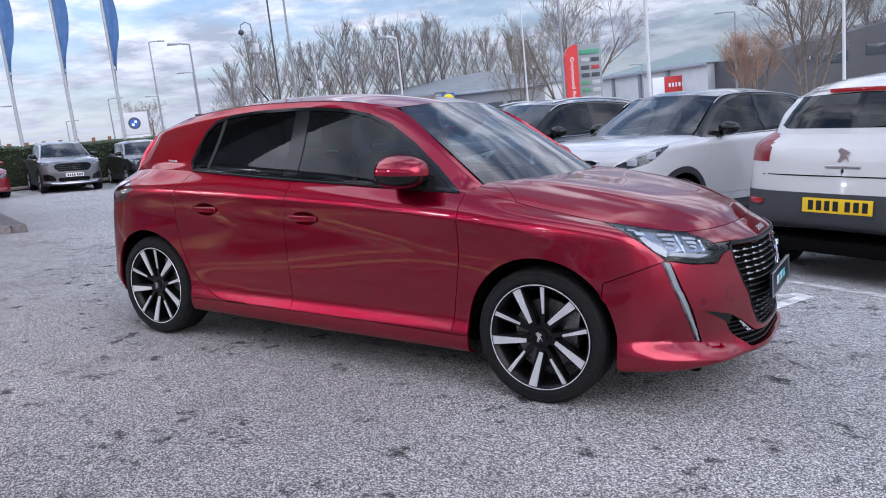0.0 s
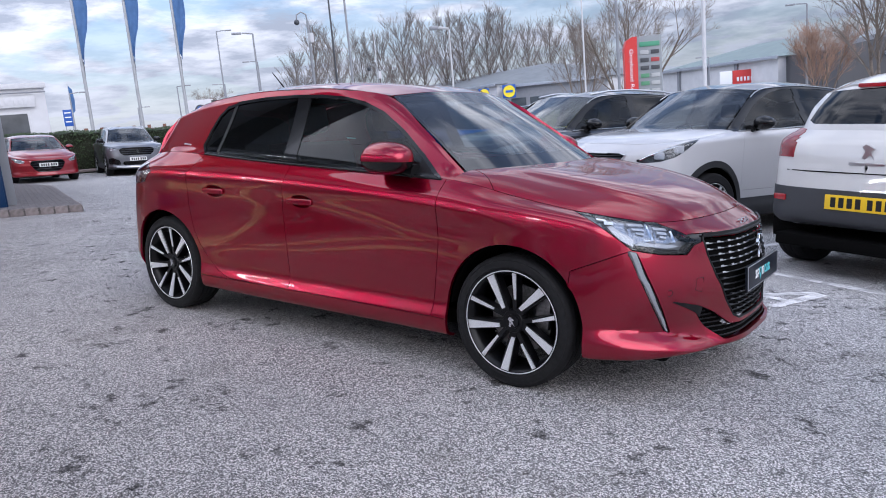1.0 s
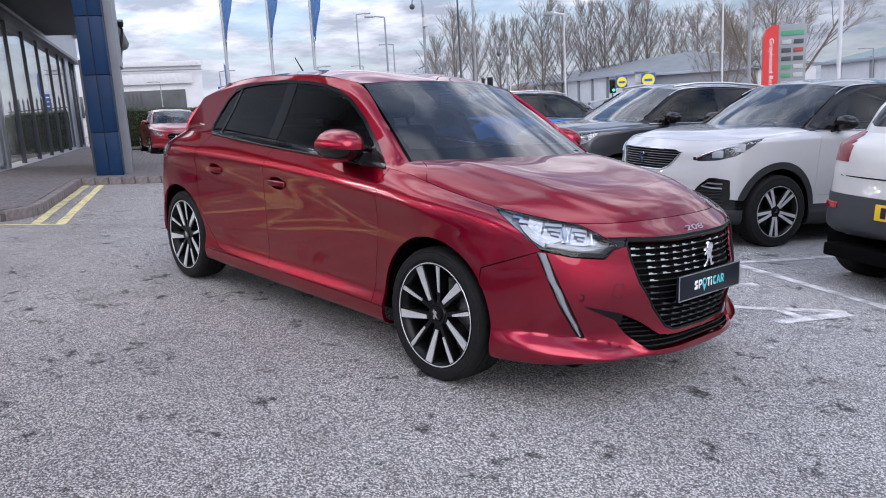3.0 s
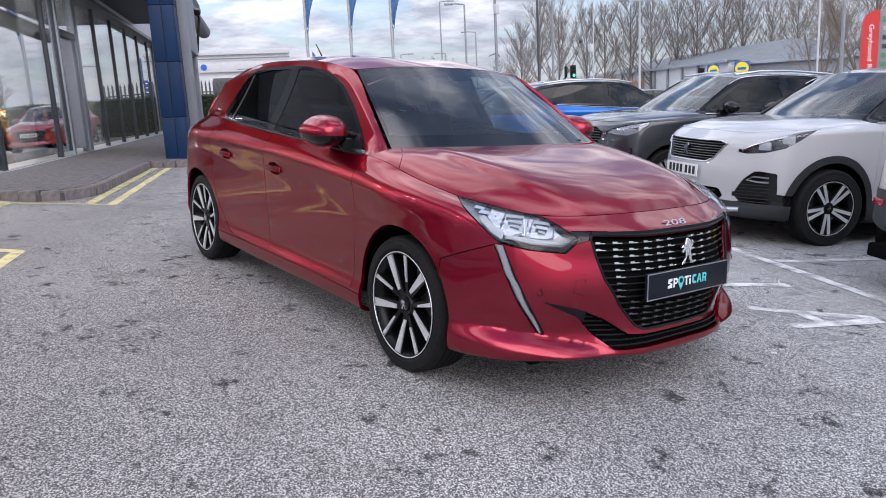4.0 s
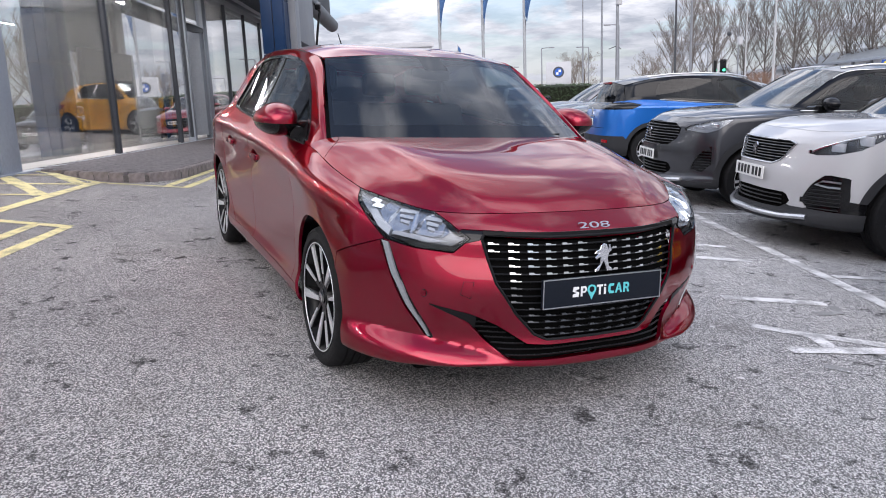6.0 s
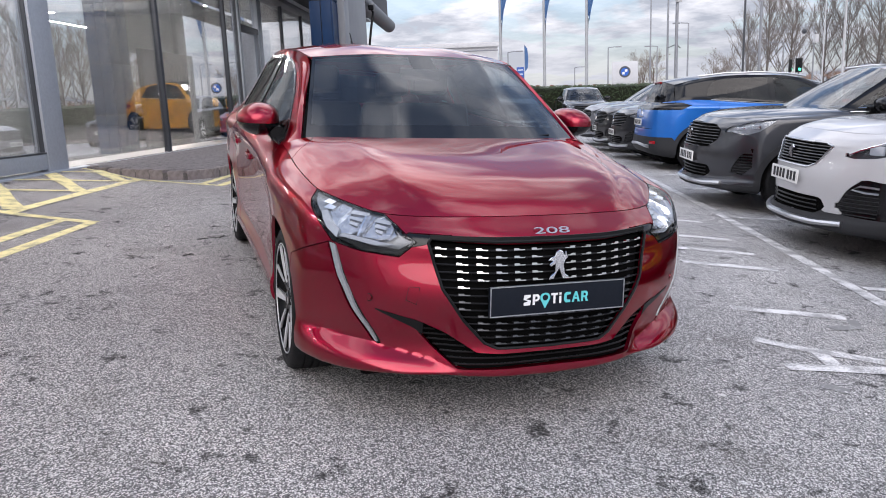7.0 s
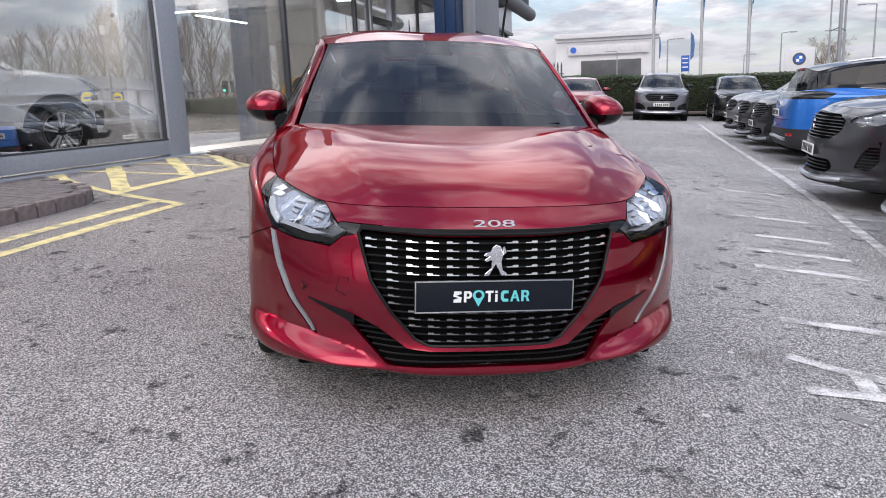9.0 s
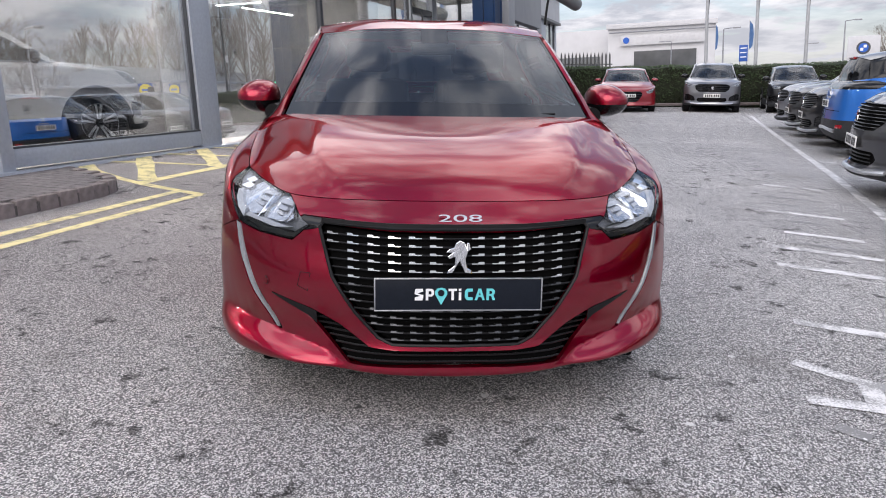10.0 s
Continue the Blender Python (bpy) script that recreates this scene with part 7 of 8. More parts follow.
for k in range(14):
    rl = thing("rooflight", B @ pose(F - 5.4, -11.5 + k * 2.96, 4.82), "unseen glazed rooflight with white beams, added to light the showroom", "rooflight", "showroom rooflights")
    tagged(rl, kind="structure")
    box("beam", 8.4, 0.16, 0.5, PLASTER, rl, pose(0, -1.48, -0.4), 0.01)
    for s in (-1, 1):
        box("frame", 0.1, 2.8, 0.2, ALU_DARK, rl, pose(s * 4.12, 0, 0), 0.008)
    pane = box("pane", 8.1, 2.8, 0.02, ROOF_GLASS, rl, pose(0, 0, 0.05), 0.0)
    pane.visible_shadow = False
setting("plinth", 0.30, 41.5, 0.75, ALU, (F, 7.75, SILL - 0.39), "grey aluminium sill below the showroom glass", "sill")
setting("wall_fascia", 0.36, 41.5, 1.0, FASCIA, (F + 0.02, 7.75, HEAD + 0.68), "grey fascia panels above the showroom glass", "wall")
setting("trim", 0.46, 41.5, 0.10, ALU_DARK, (F + 0.03, 7.75, HEAD + 0.17), "dark trim under the fascia", "trim")
MULL = [(-12.9, 0.12), (-9.5, 0.12), (-6.3, 0.12), (-3.2, 0.12), (-0.35, 0.12), (0.95, 0.14), (3.95, 0.40), (7.23, 0.07), (10.42, 0.07), (11.25, 0.12), (12.75, 0.30), (14.9, 0.06), (17.1, 0.06), (19.3, 0.06), (21.5, 0.06), (23.7, 0.06), (25.6, 0.9), (27.2, 0.06), (28.2, 0.3)]
for q, w in MULL:
    setting("mullion", 0.16 if w > 0.08 else 0.10, w, HEAD - SILL + 0.25, ALU if w > 0.08 else ALU_DARK, (F, q, (HEAD + SILL) / 2 + 0.06), "grey aluminium window post", "window post")
k = 0
for (q0, w0), (q1, w1) in zip(MULL, MULL[1:]):
    k += 1
    a, b = q0 + w0 / 2, q1 - w1 / 2
    door = 11.2 < q0 < 11.3
    z0 = SILL + (0.18 if 0.9 < q0 < 1.0 else 0.06)
    root = thing(f"window_{k}", B @ pose(F, (a + b) / 2, z0), "tall showroom window pane in a grey aluminium frame", "window")
    tagged(root, kind="structure")
    h = HEAD - z0 + 0.15
    if door:
        box("transom", 0.14, b - a, 0.12, ALU_DARK, root, pose(0, 0, 2.25), 0.006)
        box("door_frame", 0.10, 0.10, 2.25, ALU_DARK, root, pose(-0.3, -(b - a) / 2 + 0.05, 1.12), 0.006)
        box("door_frame", 0.10, 0.10, 2.25, ALU_DARK, root, pose(-0.3, 0.1, 1.12), 0.006)
        box("jamb", 0.5, 0.30, 2.3, ALU, root, pose(-0.2, (b - a) / 2 - 0.15, 1.15), 0.006)
        pane = box("pane", 0.02, b - a - 0.3, 2.15, SHOW_GLASS, root, pose(-0.3, -0.1, 1.12), 0.0)
        pane.visible_shadow = False
        pane = box("pane", 0.02, b - a, h - 2.35, SHOW_GLASS, root, pose(0, 0, 2.32 + (h - 2.35) / 2), 0.0)
        pane.visible_shadow = False
        continue
    pane = box("pane", 0.02, b - a + 0.02, h, SHOW_GLASS, root, pose(0, 0, h / 2), 0.0)
    pane.visible_shadow = False
    if z0 > SILL + 0.1:
        box("bottom_rail", 0.12, b - a, 0.18, ALU, root, pose(0, 0, -0.08), 0.008)
        box("gasket", 0.13, b - a, 0.02, ALU_DARK, root, pose(0, 0, 0.012), 0.002)
    for s in (-1, 1):
        box("gasket", 0.05, 0.025, h, ALU_DARK, root, pose(0.02, s * (b - a) / 2, h / 2), 0.003)
# columns, light strips, inner walls
for q, p in ((10.5, F - 0.6), (4.15, F - 0.5), (-2.2, F - 0.5), (16.8, F - 0.6)):
    bm = bmesh.new()
    add_tube(bm, [(0, 0, 0), (0, 0, 3.8)], 0.21, 28)
    tagged(part("column", bm, PLASTER, None, "round white column inside the showroom", B @ pose(p, q, SILL - 0.02)), category="column", kind="structure")
# the first three strips are measured; the rest are added to light the hall
for q, p, ln, tr, up in ((13.8, -13.85, 2.4, 2, 3.8), (15.4, -11.3, 1.4, 96, 3.8), (17.6, -11.65, 2.8, -2, 3.8), (9.6, -12.4, 2.4, 60, 3.8), (5.2, F - 6.4, 3.0, 12, 4.0), (1.0, F - 6.2, 3.0, 12, 4.0), (-4, F - 6, 3.0, 12, 4.0), (13, F - 5.6, 3.0, 12, 4.0), (22, F - 5.4, 3.0, 12, 4.0), (25, F - 7.4, 3.0, 12, 4.0)):
    lt = thing("ceiling_light", B @ pose(p, q, up, 0, 0, tr), "slim white light strip hung from the showroom ceiling", "light", "showroom light strips")
    box("diffuser", 0.02, ln, 0.02, TUBE_LIGHT, lt, Matrix(), 0.004)
    for s in (-1, 1):
        tube("wire", [(0, s * ln * 0.4, 0.015), (0, s * ln * 0.4, 4.6 - up)], 0.004, ALU_DARK, lt, 5)
# glowing panels added to brighten the cars on show; places and strength are chosen
ADDED_PANEL_LIGHT = material("added_light_panel", (1.0, 0.98, 0.95), emit=95.0)
for p, q in ((-2.6, 0.4), (-2.6, 3.6), (-2.2, -3.2), (-2.6, 10.6), (-3.0, 14.2), (-3.2, 17.6), (-5.8, 5.0), (-5.8, 12.4)):
    lt = thing("ceiling_light", B @ pose(F + p, q, 4.12), "square white light panel added under the showroom roof to brighten it", "light", "showroom light panels")
    box("frame", 0.64, 0.64, 0.05, ALU, lt, pose(0, 0, 0.03), 0.008)
    box("diffuser", 0.58, 0.58, 0.012, ADDED_PANEL_LIGHT, lt, Matrix(), 0.003)
    for s in (-1, 1):
        tube("wire", [(s * 0.28, 0, 0.05), (s * 0.28, 0, 0.46)], 0.004, ALU_DARK, lt, 5)
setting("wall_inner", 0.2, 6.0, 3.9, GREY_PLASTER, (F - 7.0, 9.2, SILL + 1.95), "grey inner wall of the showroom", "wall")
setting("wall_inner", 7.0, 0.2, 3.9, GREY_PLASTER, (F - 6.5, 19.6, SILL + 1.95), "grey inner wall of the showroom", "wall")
for q in (11.55,):
    bn = thing("banner_stand", B @ pose(F - 0.55, q, SILL - 0.01), "blue display banner on a stand inside the showroom", "banner")
    box("banner", 0.03, 0.36, 1.35, BANNER, bn, pose(0, 0, 0.72), 0.004)
    box("foot", 0.25, 0.45, 0.04, ALU, bn, pose(0, 0, 0.02), 0.008)
# cars on show
SHOW_WHITE = car_paint("polished_white_paint", (0.82, 0.82, 0.82), metal=0.0, rough=0.4)
def inside_pose(p, q, turn):
    return B @ pose(p, q, SILL - 0.01, 0, 0, turn)


road_car("hatchback_car", inside_pose(F - 3.4, 16.9, 62), "orange yellow hatchback on show inside the showroom", YELLOW, tall(1.02, 1.02, ((0, 0), (1.4, 1.5))), "cars in the showroom", False, BLACK, (-1.30, 1.30), 0.32, HATCH_LAMP, HATCH_GRILLE)
road_car("sport_utility_car", inside_pose(F - 2.7, 2.6, 158), "white sport utility car on show inside the showroom", SHOW_WHITE, suv_warp, "cars in the showroom", True, None, lamp=NEW_LAMP, grille=NEW_GRILLE)
road_car("hatchback_car", inside_pose(F - 3.6, -2.6, 60), "navy blue hatchback on show inside the showroom", NAVY, tall(1.02, 1.02, ((0, 0), (1.4, 1.5))), "cars in the showroom", False, None, (-1.30, 1.30), 0.32, HATCH_LAMP, HATCH_GRILLE)

# blue clad pillar, portal and canopy
pl = thing("clad_pillar", B @ pose(-2.26, 9.95, 0.05), "dark blue panel clad pillar before the showroom", "pillar")
tagged(pl, kind="structure")
box("core", 0.36, 0.76, 5.4, SOFFIT, pl, pose(0, 0, 2.7), 0.0)
zz = [0.18, 1.02, 1.98, 2.94, 3.90, 4.86]
for z0, z1 in zip(zz, zz[1:]):
    for s in (-1, 1):
        box("panel", 0.185, 0.03, z1 - z0 - 0.016, BLUE_PANEL, pl, pose(s * 0.099, -0.40, (z0 + z1) / 2), 0.006)
        box("panel", 0.03, 0.385, z1 - z0 - 0.016, BLUE_PANEL, pl, pose(0.20, s * 0.199, (z0 + z1) / 2), 0.006)
        box("panel", 0.03, 0.385, z1 - z0 - 0.016, BLUE_PANEL, pl, pose(-0.20, s * 0.199, (z0 + z1) / 2), 0.006)
box("base", 0.38, 0.78, 0.2, SOFFIT, pl, pose(0, 0, 0.08), 0.01)
setting("wall_portal", 0.17, 0.5, 5.2, PANEL, (-2.0, 10.33, 2.6), "grey panelled portal post", "wall")
setting("wall_portal", 0.22, 0.5, 5.2, PANEL, (-2.16, 13.6, 2.4), "grey panelled portal post", "wall")
setting("wall_portal", 0.19, 2.75, 2.84, PANEL, (-2.07, 11.96, 3.78), "grey panelled wall above the portal opening", "wall")
setting("wall_portal", 0.10, 2.75, 2.30, RECESS, (-2.55, 11.96, 1.22), "dark grey wall behind the portal opening", "wall")
setting("canopy", 2.0, 10.4, 0.5, SOFFIT, (-3.25, 15.0, 4.1), "dark soffit of the entrance canopy", "canopy")
bm = bmesh.new()
add_tube(bm, [(-2.25, 14.1, 3.6), (-2.2, 20.0, 3.55)], 0.2, 16)
tagged(part("gutter", bm, GUTTER, None, "round dark grey edge of the canopy roof", B), category="gutter", kind="structure")
lampb = thing("wall_camera", B @ pose(-2.06, 14.4, 3.42), "black camera on a curved bracket below the canopy", "camera")
tube("bracket", [(0, 0.1, 0.1), (0.12, 0.0, -0.1), (0.06, -0.1, -0.5), (0.0, -0.1, -0.9)], 0.03, SATIN_BLACK, lampb, 8)
box("housing", 0.14, 0.34, 0.14, SATIN_BLACK, lampb, pose(0.1, -0.1, 0.02, 15), 0.04)


# ---- hedge, fence ----
LEAF = material("hedge_leaf", (0.045, 0.075, 0.028), rough=0.6, spread=0.5, grain=6)
HEDGE_CORE = material("hedge_twigs", (0.018, 0.022, 0.012), rough=0.95, spread=0.4, grain=30)
HQ, HP0, HP1, HH0 = 27.2, -4.1, 12.0, 1.55
hedge = thing("hedge", Matrix(), "dense clipped dark green hedge at the end of the lane", "hedge")
bm = bmesh.new()
n = 60
rows = []
for k in range(n + 1):
    p = HP0 + (HP1 - HP0) * k / n
    t = HH0 + 0.05 * noise.noise((p * 1.3, 0, 0))
    c = [lane(p, HQ - 0.42, -0.2), lane(p, HQ - 0.45, t * 0.5), lane(p, HQ - 0.38, t - 0.06), lane(p, HQ, t), lane(p, HQ + 0.4, t - 0.08), lane(p, HQ + 0.42, -0.2)]
    rows.append([bm.verts.new(v + Vector((0, 0, 0.03 * noise.noise(v * 2)))) for v in c])
for a, b in zip(rows, rows[1:]):
    for j in range(5):
        bm.faces.new((a[j], b[j], b[j + 1], a[j + 1]))
part("core", bm, HEDGE_CORE, hedge)
vs, fs = [], []
for k in range(15000):
    p = rng.uniform(HP0, HP1)
    t = HH0 + 0.05 * noise.noise((p * 1.3, 0, 0))
    if rng.random() < 0.7:
        c = lane(p, HQ - 0.45 - rng.uniform(-0.03, 0.06), rng.uniform(0.0, t))
    else:
        c = lane(p, HQ + rng.uniform(-0.42, 0.42), t + rng.uniform(-0.05, 0.05))
    u = Vector((rng.gauss(0, 1), rng.gauss(0, 1), rng.gauss(0, 1))).normalized()
    v = u.orthogonal().normalized()
    s = rng.uniform(0.025, 0.055)
    i0 = len(vs)
    vs += [tuple(c - u * s), tuple(c + v * s * 0.5), tuple(c + u * s), tuple(c - v * s * 0.5)]
    fs.append((i0, i0 + 1, i0 + 2, i0 + 3))
tagged(link("leaf_mass", mesh_of("leaf_mass", vs, fs, LEAF, smooth=0), hedge), kind="stuff")
fence = thing("palisade_fence", Matrix(), "grey steel palisade fence with pointed pales behind the hedge", "fence")
bm = bmesh.new()
add_prism(bm, [(-0.035, 0), (0.035, 0), (0.035, 2.05), (0.0, 2.2), (-0.035, 2.05)], 0.012)
pale = bpy.data.meshes.new("pale")
bm.to_mesh(pale)
bm.free()
pale.materials.append(material("galvanised_steel", (0.10, 0.105, 0.11), rough=0.5, metal=0.4, spread=0.15, grain=10))
for k in range(14):
    ob = link("pale", pale, fence)
    ob.matrix_basis = Matrix.Translation(lane(-4.1 + k * 0.155, HQ + 0.9, 0)) @ pose(0, 0, 0, 0, 0, -22.5)
for z in (0.5, 1.7):
    a, b = lane(-4.15, HQ + 0.93, z), lane(-1.98, HQ + 0.93, z)
    tube("rail", [a, b], 0.025, pale.materials[0], fence, 6)
low = thing("low_wall", Matrix(), "low grey edging stone at the foot of the hedge", "edging")
tube("edging", [lane(HP0, HQ - 0.62, 0.03), lane(HP1, HQ - 0.62, 0.03)], 0.06, KERB, low, 6)


# ---- flags, posts, signs ----
POLE_WHITE = material("white_painted_pole", (0.60, 0.60, 0.61), rough=0.4, spread=0.05, grain=5)
POLE_PALE = material("pale_grey_pole", (0.42, 0.43, 0.44), rough=0.5, metal=0.2, spread=0.08, grain=5)
POLE_GREY = material("galvanised_pole", (0.30, 0.31, 0.33), rough=0.5, metal=0.4, spread=0.1, grain=5)
POLE_DARK = material("dark_painted_pole", (0.07, 0.075, 0.085), rough=0.5)
FLAG_BLUE = material("blue_flag_cloth", (0.075, 0.16, 0.33), rough=0.8, spread=0.2, grain=2.5)


def flagpole(at, h=11.2, low=5.9, turn=0, name="flagpole"):
    root = thing(name, Matrix.Translation(at), "tall pale grey flagpole with a furled blue flag", "flagpole", "flagpoles")
    tube("pole", [(0, 0, 0), (0, 0, h)], [0.085, 0.05], POLE_PALE, root, 10)
    n, m = 26, 9
    vs = []
    for i in range(n):
        z = h - 0.1 - (h - low) * i / (n - 1)
        f = i / (n - 1)
        wd = 0.66 * math.sin(min(1.0, 0.25 + f * 1.1) * math.pi * 0.55) * (1 - 0.65 * max(0, f - 0.72) / 0.28)
        for j in range(m):
            g = j / (m - 1)
            a = radians(turn) + 0.5 * math.sin(f * 3 + 1.0)
            x = 0.05 + wd * g * (0.72 + 0.2 * math.sin(5 * f))
            y = 0.11 * math.sin(7 * g + 5 * f) * g
            vs.append((x * math.cos(a) - y * math.sin(a), x * math.sin(a) + y * math.cos(a), z - 0.55 * g * (1 - 0.4 * f)))
    fs = [(i * m + j, i * m + j + 1, (i + 1) * m + j + 1, (i + 1) * m + j) for i in range(n - 1) for j in range(m - 1)]
    me = mesh_of("flag", vs, fs, FLAG_BLUE, 80)
    link("flag", me, root, "blue flag hanging in folds")
    tube("weight", [(0.06, 0, low - 0.3), (0.05, 0, low - 1.0)], [0.05, 0.03], POLE_DARK, root, 8)
    return root


for az, tn in ((26.2, -40), (29.45, -45), (32.55, -30)):
    flagpole(far(az, 36.5, -0.9), turn=tn)


def street_lamp(az, d, h, arm=-1.0, mat=POLE_GREY, head=0.55):
    root = thing("street_lamp", Matrix.Translation(far(az, d, -0.2)), "slim grey street lamp with a flat lamp head", "street lamp", "street lamps")
    k = min(1.0, d / 45)
    tube("pole", [(0, 0, 0), (0, 0, h * 0.3), (0, 0, h)], [0.085 * k, 0.07 * k, 0.045 * k], mat, root, 8)
    arm, head = arm * k, head * k
    c = math.radians(-az)
    dx, dy = math.cos(c), math.sin(c)
    tube("arm", [(0, 0, h), (arm * 0.6 * dx, arm * 0.6 * dy, h + 0.06)], 0.035, mat, root, 6)
    box("lamp_head", head, 0.22, 0.10, POLE_GREY, root, pose(arm * 0.9 * dx, arm * 0.9 * dy, h + 0.05, 0, 0, -az), 0.03)
    return root


for az, d, h, arm, mt in ((36.3, 62.9, 9.2, 1, POLE_GREY), (38.1, 40.3, 6.2, -1, POLE_GREY), (38.9, 62, 6.6, -1, POLE_GREY), (36.6, 75, 5.8, -1, POLE_GREY), (33.2, 70, 5.6, 1, POLE_GREY), (30.6, 85, 4.6, 1, POLE_GREY), (50.9, 20.8, 3.65, -1, POLE_WHITE), (45.0, 70, 5.2, -1, POLE_GREY), (26.0, 60, 5.0, 1, POLE_GREY), (22.0, 80, 5.4, -1, POLE_GREY), (78.3, 50, 5.8, -1, POLE_GREY), (72.3, 75, 4.2, -1, POLE_GREY), (42.4, 90, 5.5, 1, POLE_GREY)):
    street_lamp(az, d, h, arm, mt)
for az, d, h, mt, r in ((64.2, 25, 9.5, POLE_GREY, 0.055), (62.7, 40, 9.0, POLE_WHITE, 0.05), (69.7, 19.6, 9.5, POLE_WHITE, 0.055), (84.0, 27, 9.5, POLE_WHITE, 0.055), (43.5, 34, 9.0, POLE_DARK, 0.05), (44.6, 33, 9.0, POLE_GREY, 0.06), (47.6, 60, 8.0, POLE_WHITE, 0.05)):
    root = thing("pole", Matrix.Translation(far(az, d, -0.3)), "tall slim painted pole at the edge of the car park", "pole", "tall poles")
    tube("shaft", [(0, 0, 0), (0, 0, h)], [r, r * 0.7], mt, root, 10)
    tube("collar", [(0, 0, 0.1), (0, 0, 0.6)], r * 1.35, mt, root, 10)


def camera_post(az, d, h, arm=-1, k=0.5):
    root = thing("camera_post", Matrix.Translation(far(az, d, -0.3)), "grey post with a dome camera on a swan neck", "camera post")
    c = radians(-az)
    dx, dy = arm * k * math.cos(c), arm * k * math.sin(c)
    tube("shaft", [(0, 0, 0), (0, 0, h)], [0.055, 0.035], POLE_GREY, root, 10)
    tube("neck", [(0, 0, h), (0.05 * dx, 0.05 * dy, h + 0.35 * k), (0.3 * dx, 0.3 * dy, h + 0.5 * k), (0.55 * dx, 0.55 * dy, h + 0.35 * k), (0.58 * dx, 0.58 * dy, h + 0.1 * k)], 0.02, POLE_GREY, root, 8)
    bm = bmesh.new()
    bmesh.ops.create_uvsphere(bm, u_segments=14, v_segments=10, radius=0.15 * k)
    part("dome", bm, POLE_DARK, root, m=pose(0.58 * dx, 0.58 * dy, h - 0.02))
    box("control_box", 0.28 * k, 0.2 * k, 0.5 * k, POLE_WHITE, root, pose(0, -0.12 * k, h - 0.45), 0.015)
    for q in (-1, 1):
        tube("spike", [(0, 0, h * 0.62), (q * 0.4 * k, 0.1, h * 0.60)], 0.012, POLE_DARK, root, 5)


camera_post(40.3, 20.9, 4.25)
camera_post(47.3, 48, 4.6, k=0.9)

GREEN_LAMP = material("green_signal", (0.05, 0.9, 0.45), emit=3.0)


def traffic_light(az, d, up, turn=0.0):
    root = thing("traffic_light", Matrix.Translation(far(az, d, -0.3)), "black traffic light showing green", "traffic light", "traffic lights")
    tube("post", [(0, 0, 0), (0, 0, up)], 0.06, POLE_DARK, root, 8)
    box("backboard", 0.48, 0.05, 1.05, SATIN_BLACK, root, pose(0, 0, up, 0, 0, -az + turn), 0.03)
    hd = box("signal_head", 0.32, 0.22, 0.92, SATIN_BLACK, root, pose(0, -0.1, up, 0, 0, -az + turn), 0.04)
    for k, mt in enumerate((GREEN_LAMP, GLOSS_BLACK, GLOSS_BLACK)):
        bm = bmesh.new()
        add_tube(bm, [(0, -0.10, -0.29 + 0.29 * k), (0, -0.13, -0.29 + 0.29 * k)], 0.105, 16)
        part("lens", bm, mt, hd)
        tube("hood", [(-0.11, -0.12, -0.27 + 0.29 * k), (0, -0.2, -0.17 + 0.29 * k), (0.11, -0.12, -0.27 + 0.29 * k)], 0.012, SATIN_BLACK, hd, 5)


for az, d, up, turn in ((46.1, 63.9, 3.2, 0), (45.5, 63.9, 3.2, 100), (55.2, 60, 2.3, 0), (37.6, 62, 1.9, 80)):
    traffic_light(az, d, up, turn)

# the retail park's totem
RED_SIGN = material("red_sign_panel", (0.62, 0.045, 0.04), rough=0.4)
GREY_SIGN = material("grey_sign_panel", (0.26, 0.28, 0.29), rough=0.45, spread=0.05, grain=2)
tot = thing("totem_sign", Matrix.Translation(spot(28.6, 9.6, -0.4)) @ pose(0, 0, 0, 0, 0, -58), "tall red and grey retail park totem sign", "sign")
bm = bmesh.new()
add_prism(bm, [(-1.0, 0), (-0.30, 0), (-0.30, 4.35), (-0.55, 4.35), (-0.88, 4.2), (-1.0, 3.9)], 0.5, pose(0, -0.28, 0))
part("red_panel", bm, RED_SIGN, tot, smooth=0)
box("grey_panel", 1.35, 0.46, 4.35, GREY_SIGN, tot, pose(0.375, 0, 2.17), 0.05)
tot.scale = (0.78, 1, 1)
letters("sign_text", "Greyhound Retail Park", 0.30, WHITE_INK, tot, pose(-0.64, -0.30, 2.45, 90, 90, 0), 0.004, "white lettering running down the sign")
HEAD_GREEN = material("sign_heading_green", (0.08, 0.30, 0.18), rough=0.5)
box("heading_board", 1.1, 0.03, 0.2, HEAD_GREEN, tot, pose(0.38, -0.245, 4.0), 0.01)
BP, BG, BD, BR = (material("sign_board_" + n, c, rough=0.5) for n, c in (("pale", (0.42, 0.43, 0.43)), ("green", (0.10, 0.27, 0.15)), ("dark", (0.06, 0.065, 0.07)), ("red", (0.38, 0.06, 0.06))))
for k, (c0, c1) in enumerate(((BP, BD), (BD, BR), (BD, BD), (BG, BP), (BG, BP), (BP, BP), (BP, BR), (BP, BP), (BP, BR))):
    for q, mt in ((-1, c0), (1, c1)):
        box("name_board", 0.46, 0.03, 0.17, mt, tot, pose(0.38 + q * 0.29, -0.245, 3.66 - k * 0.33), 0.01)

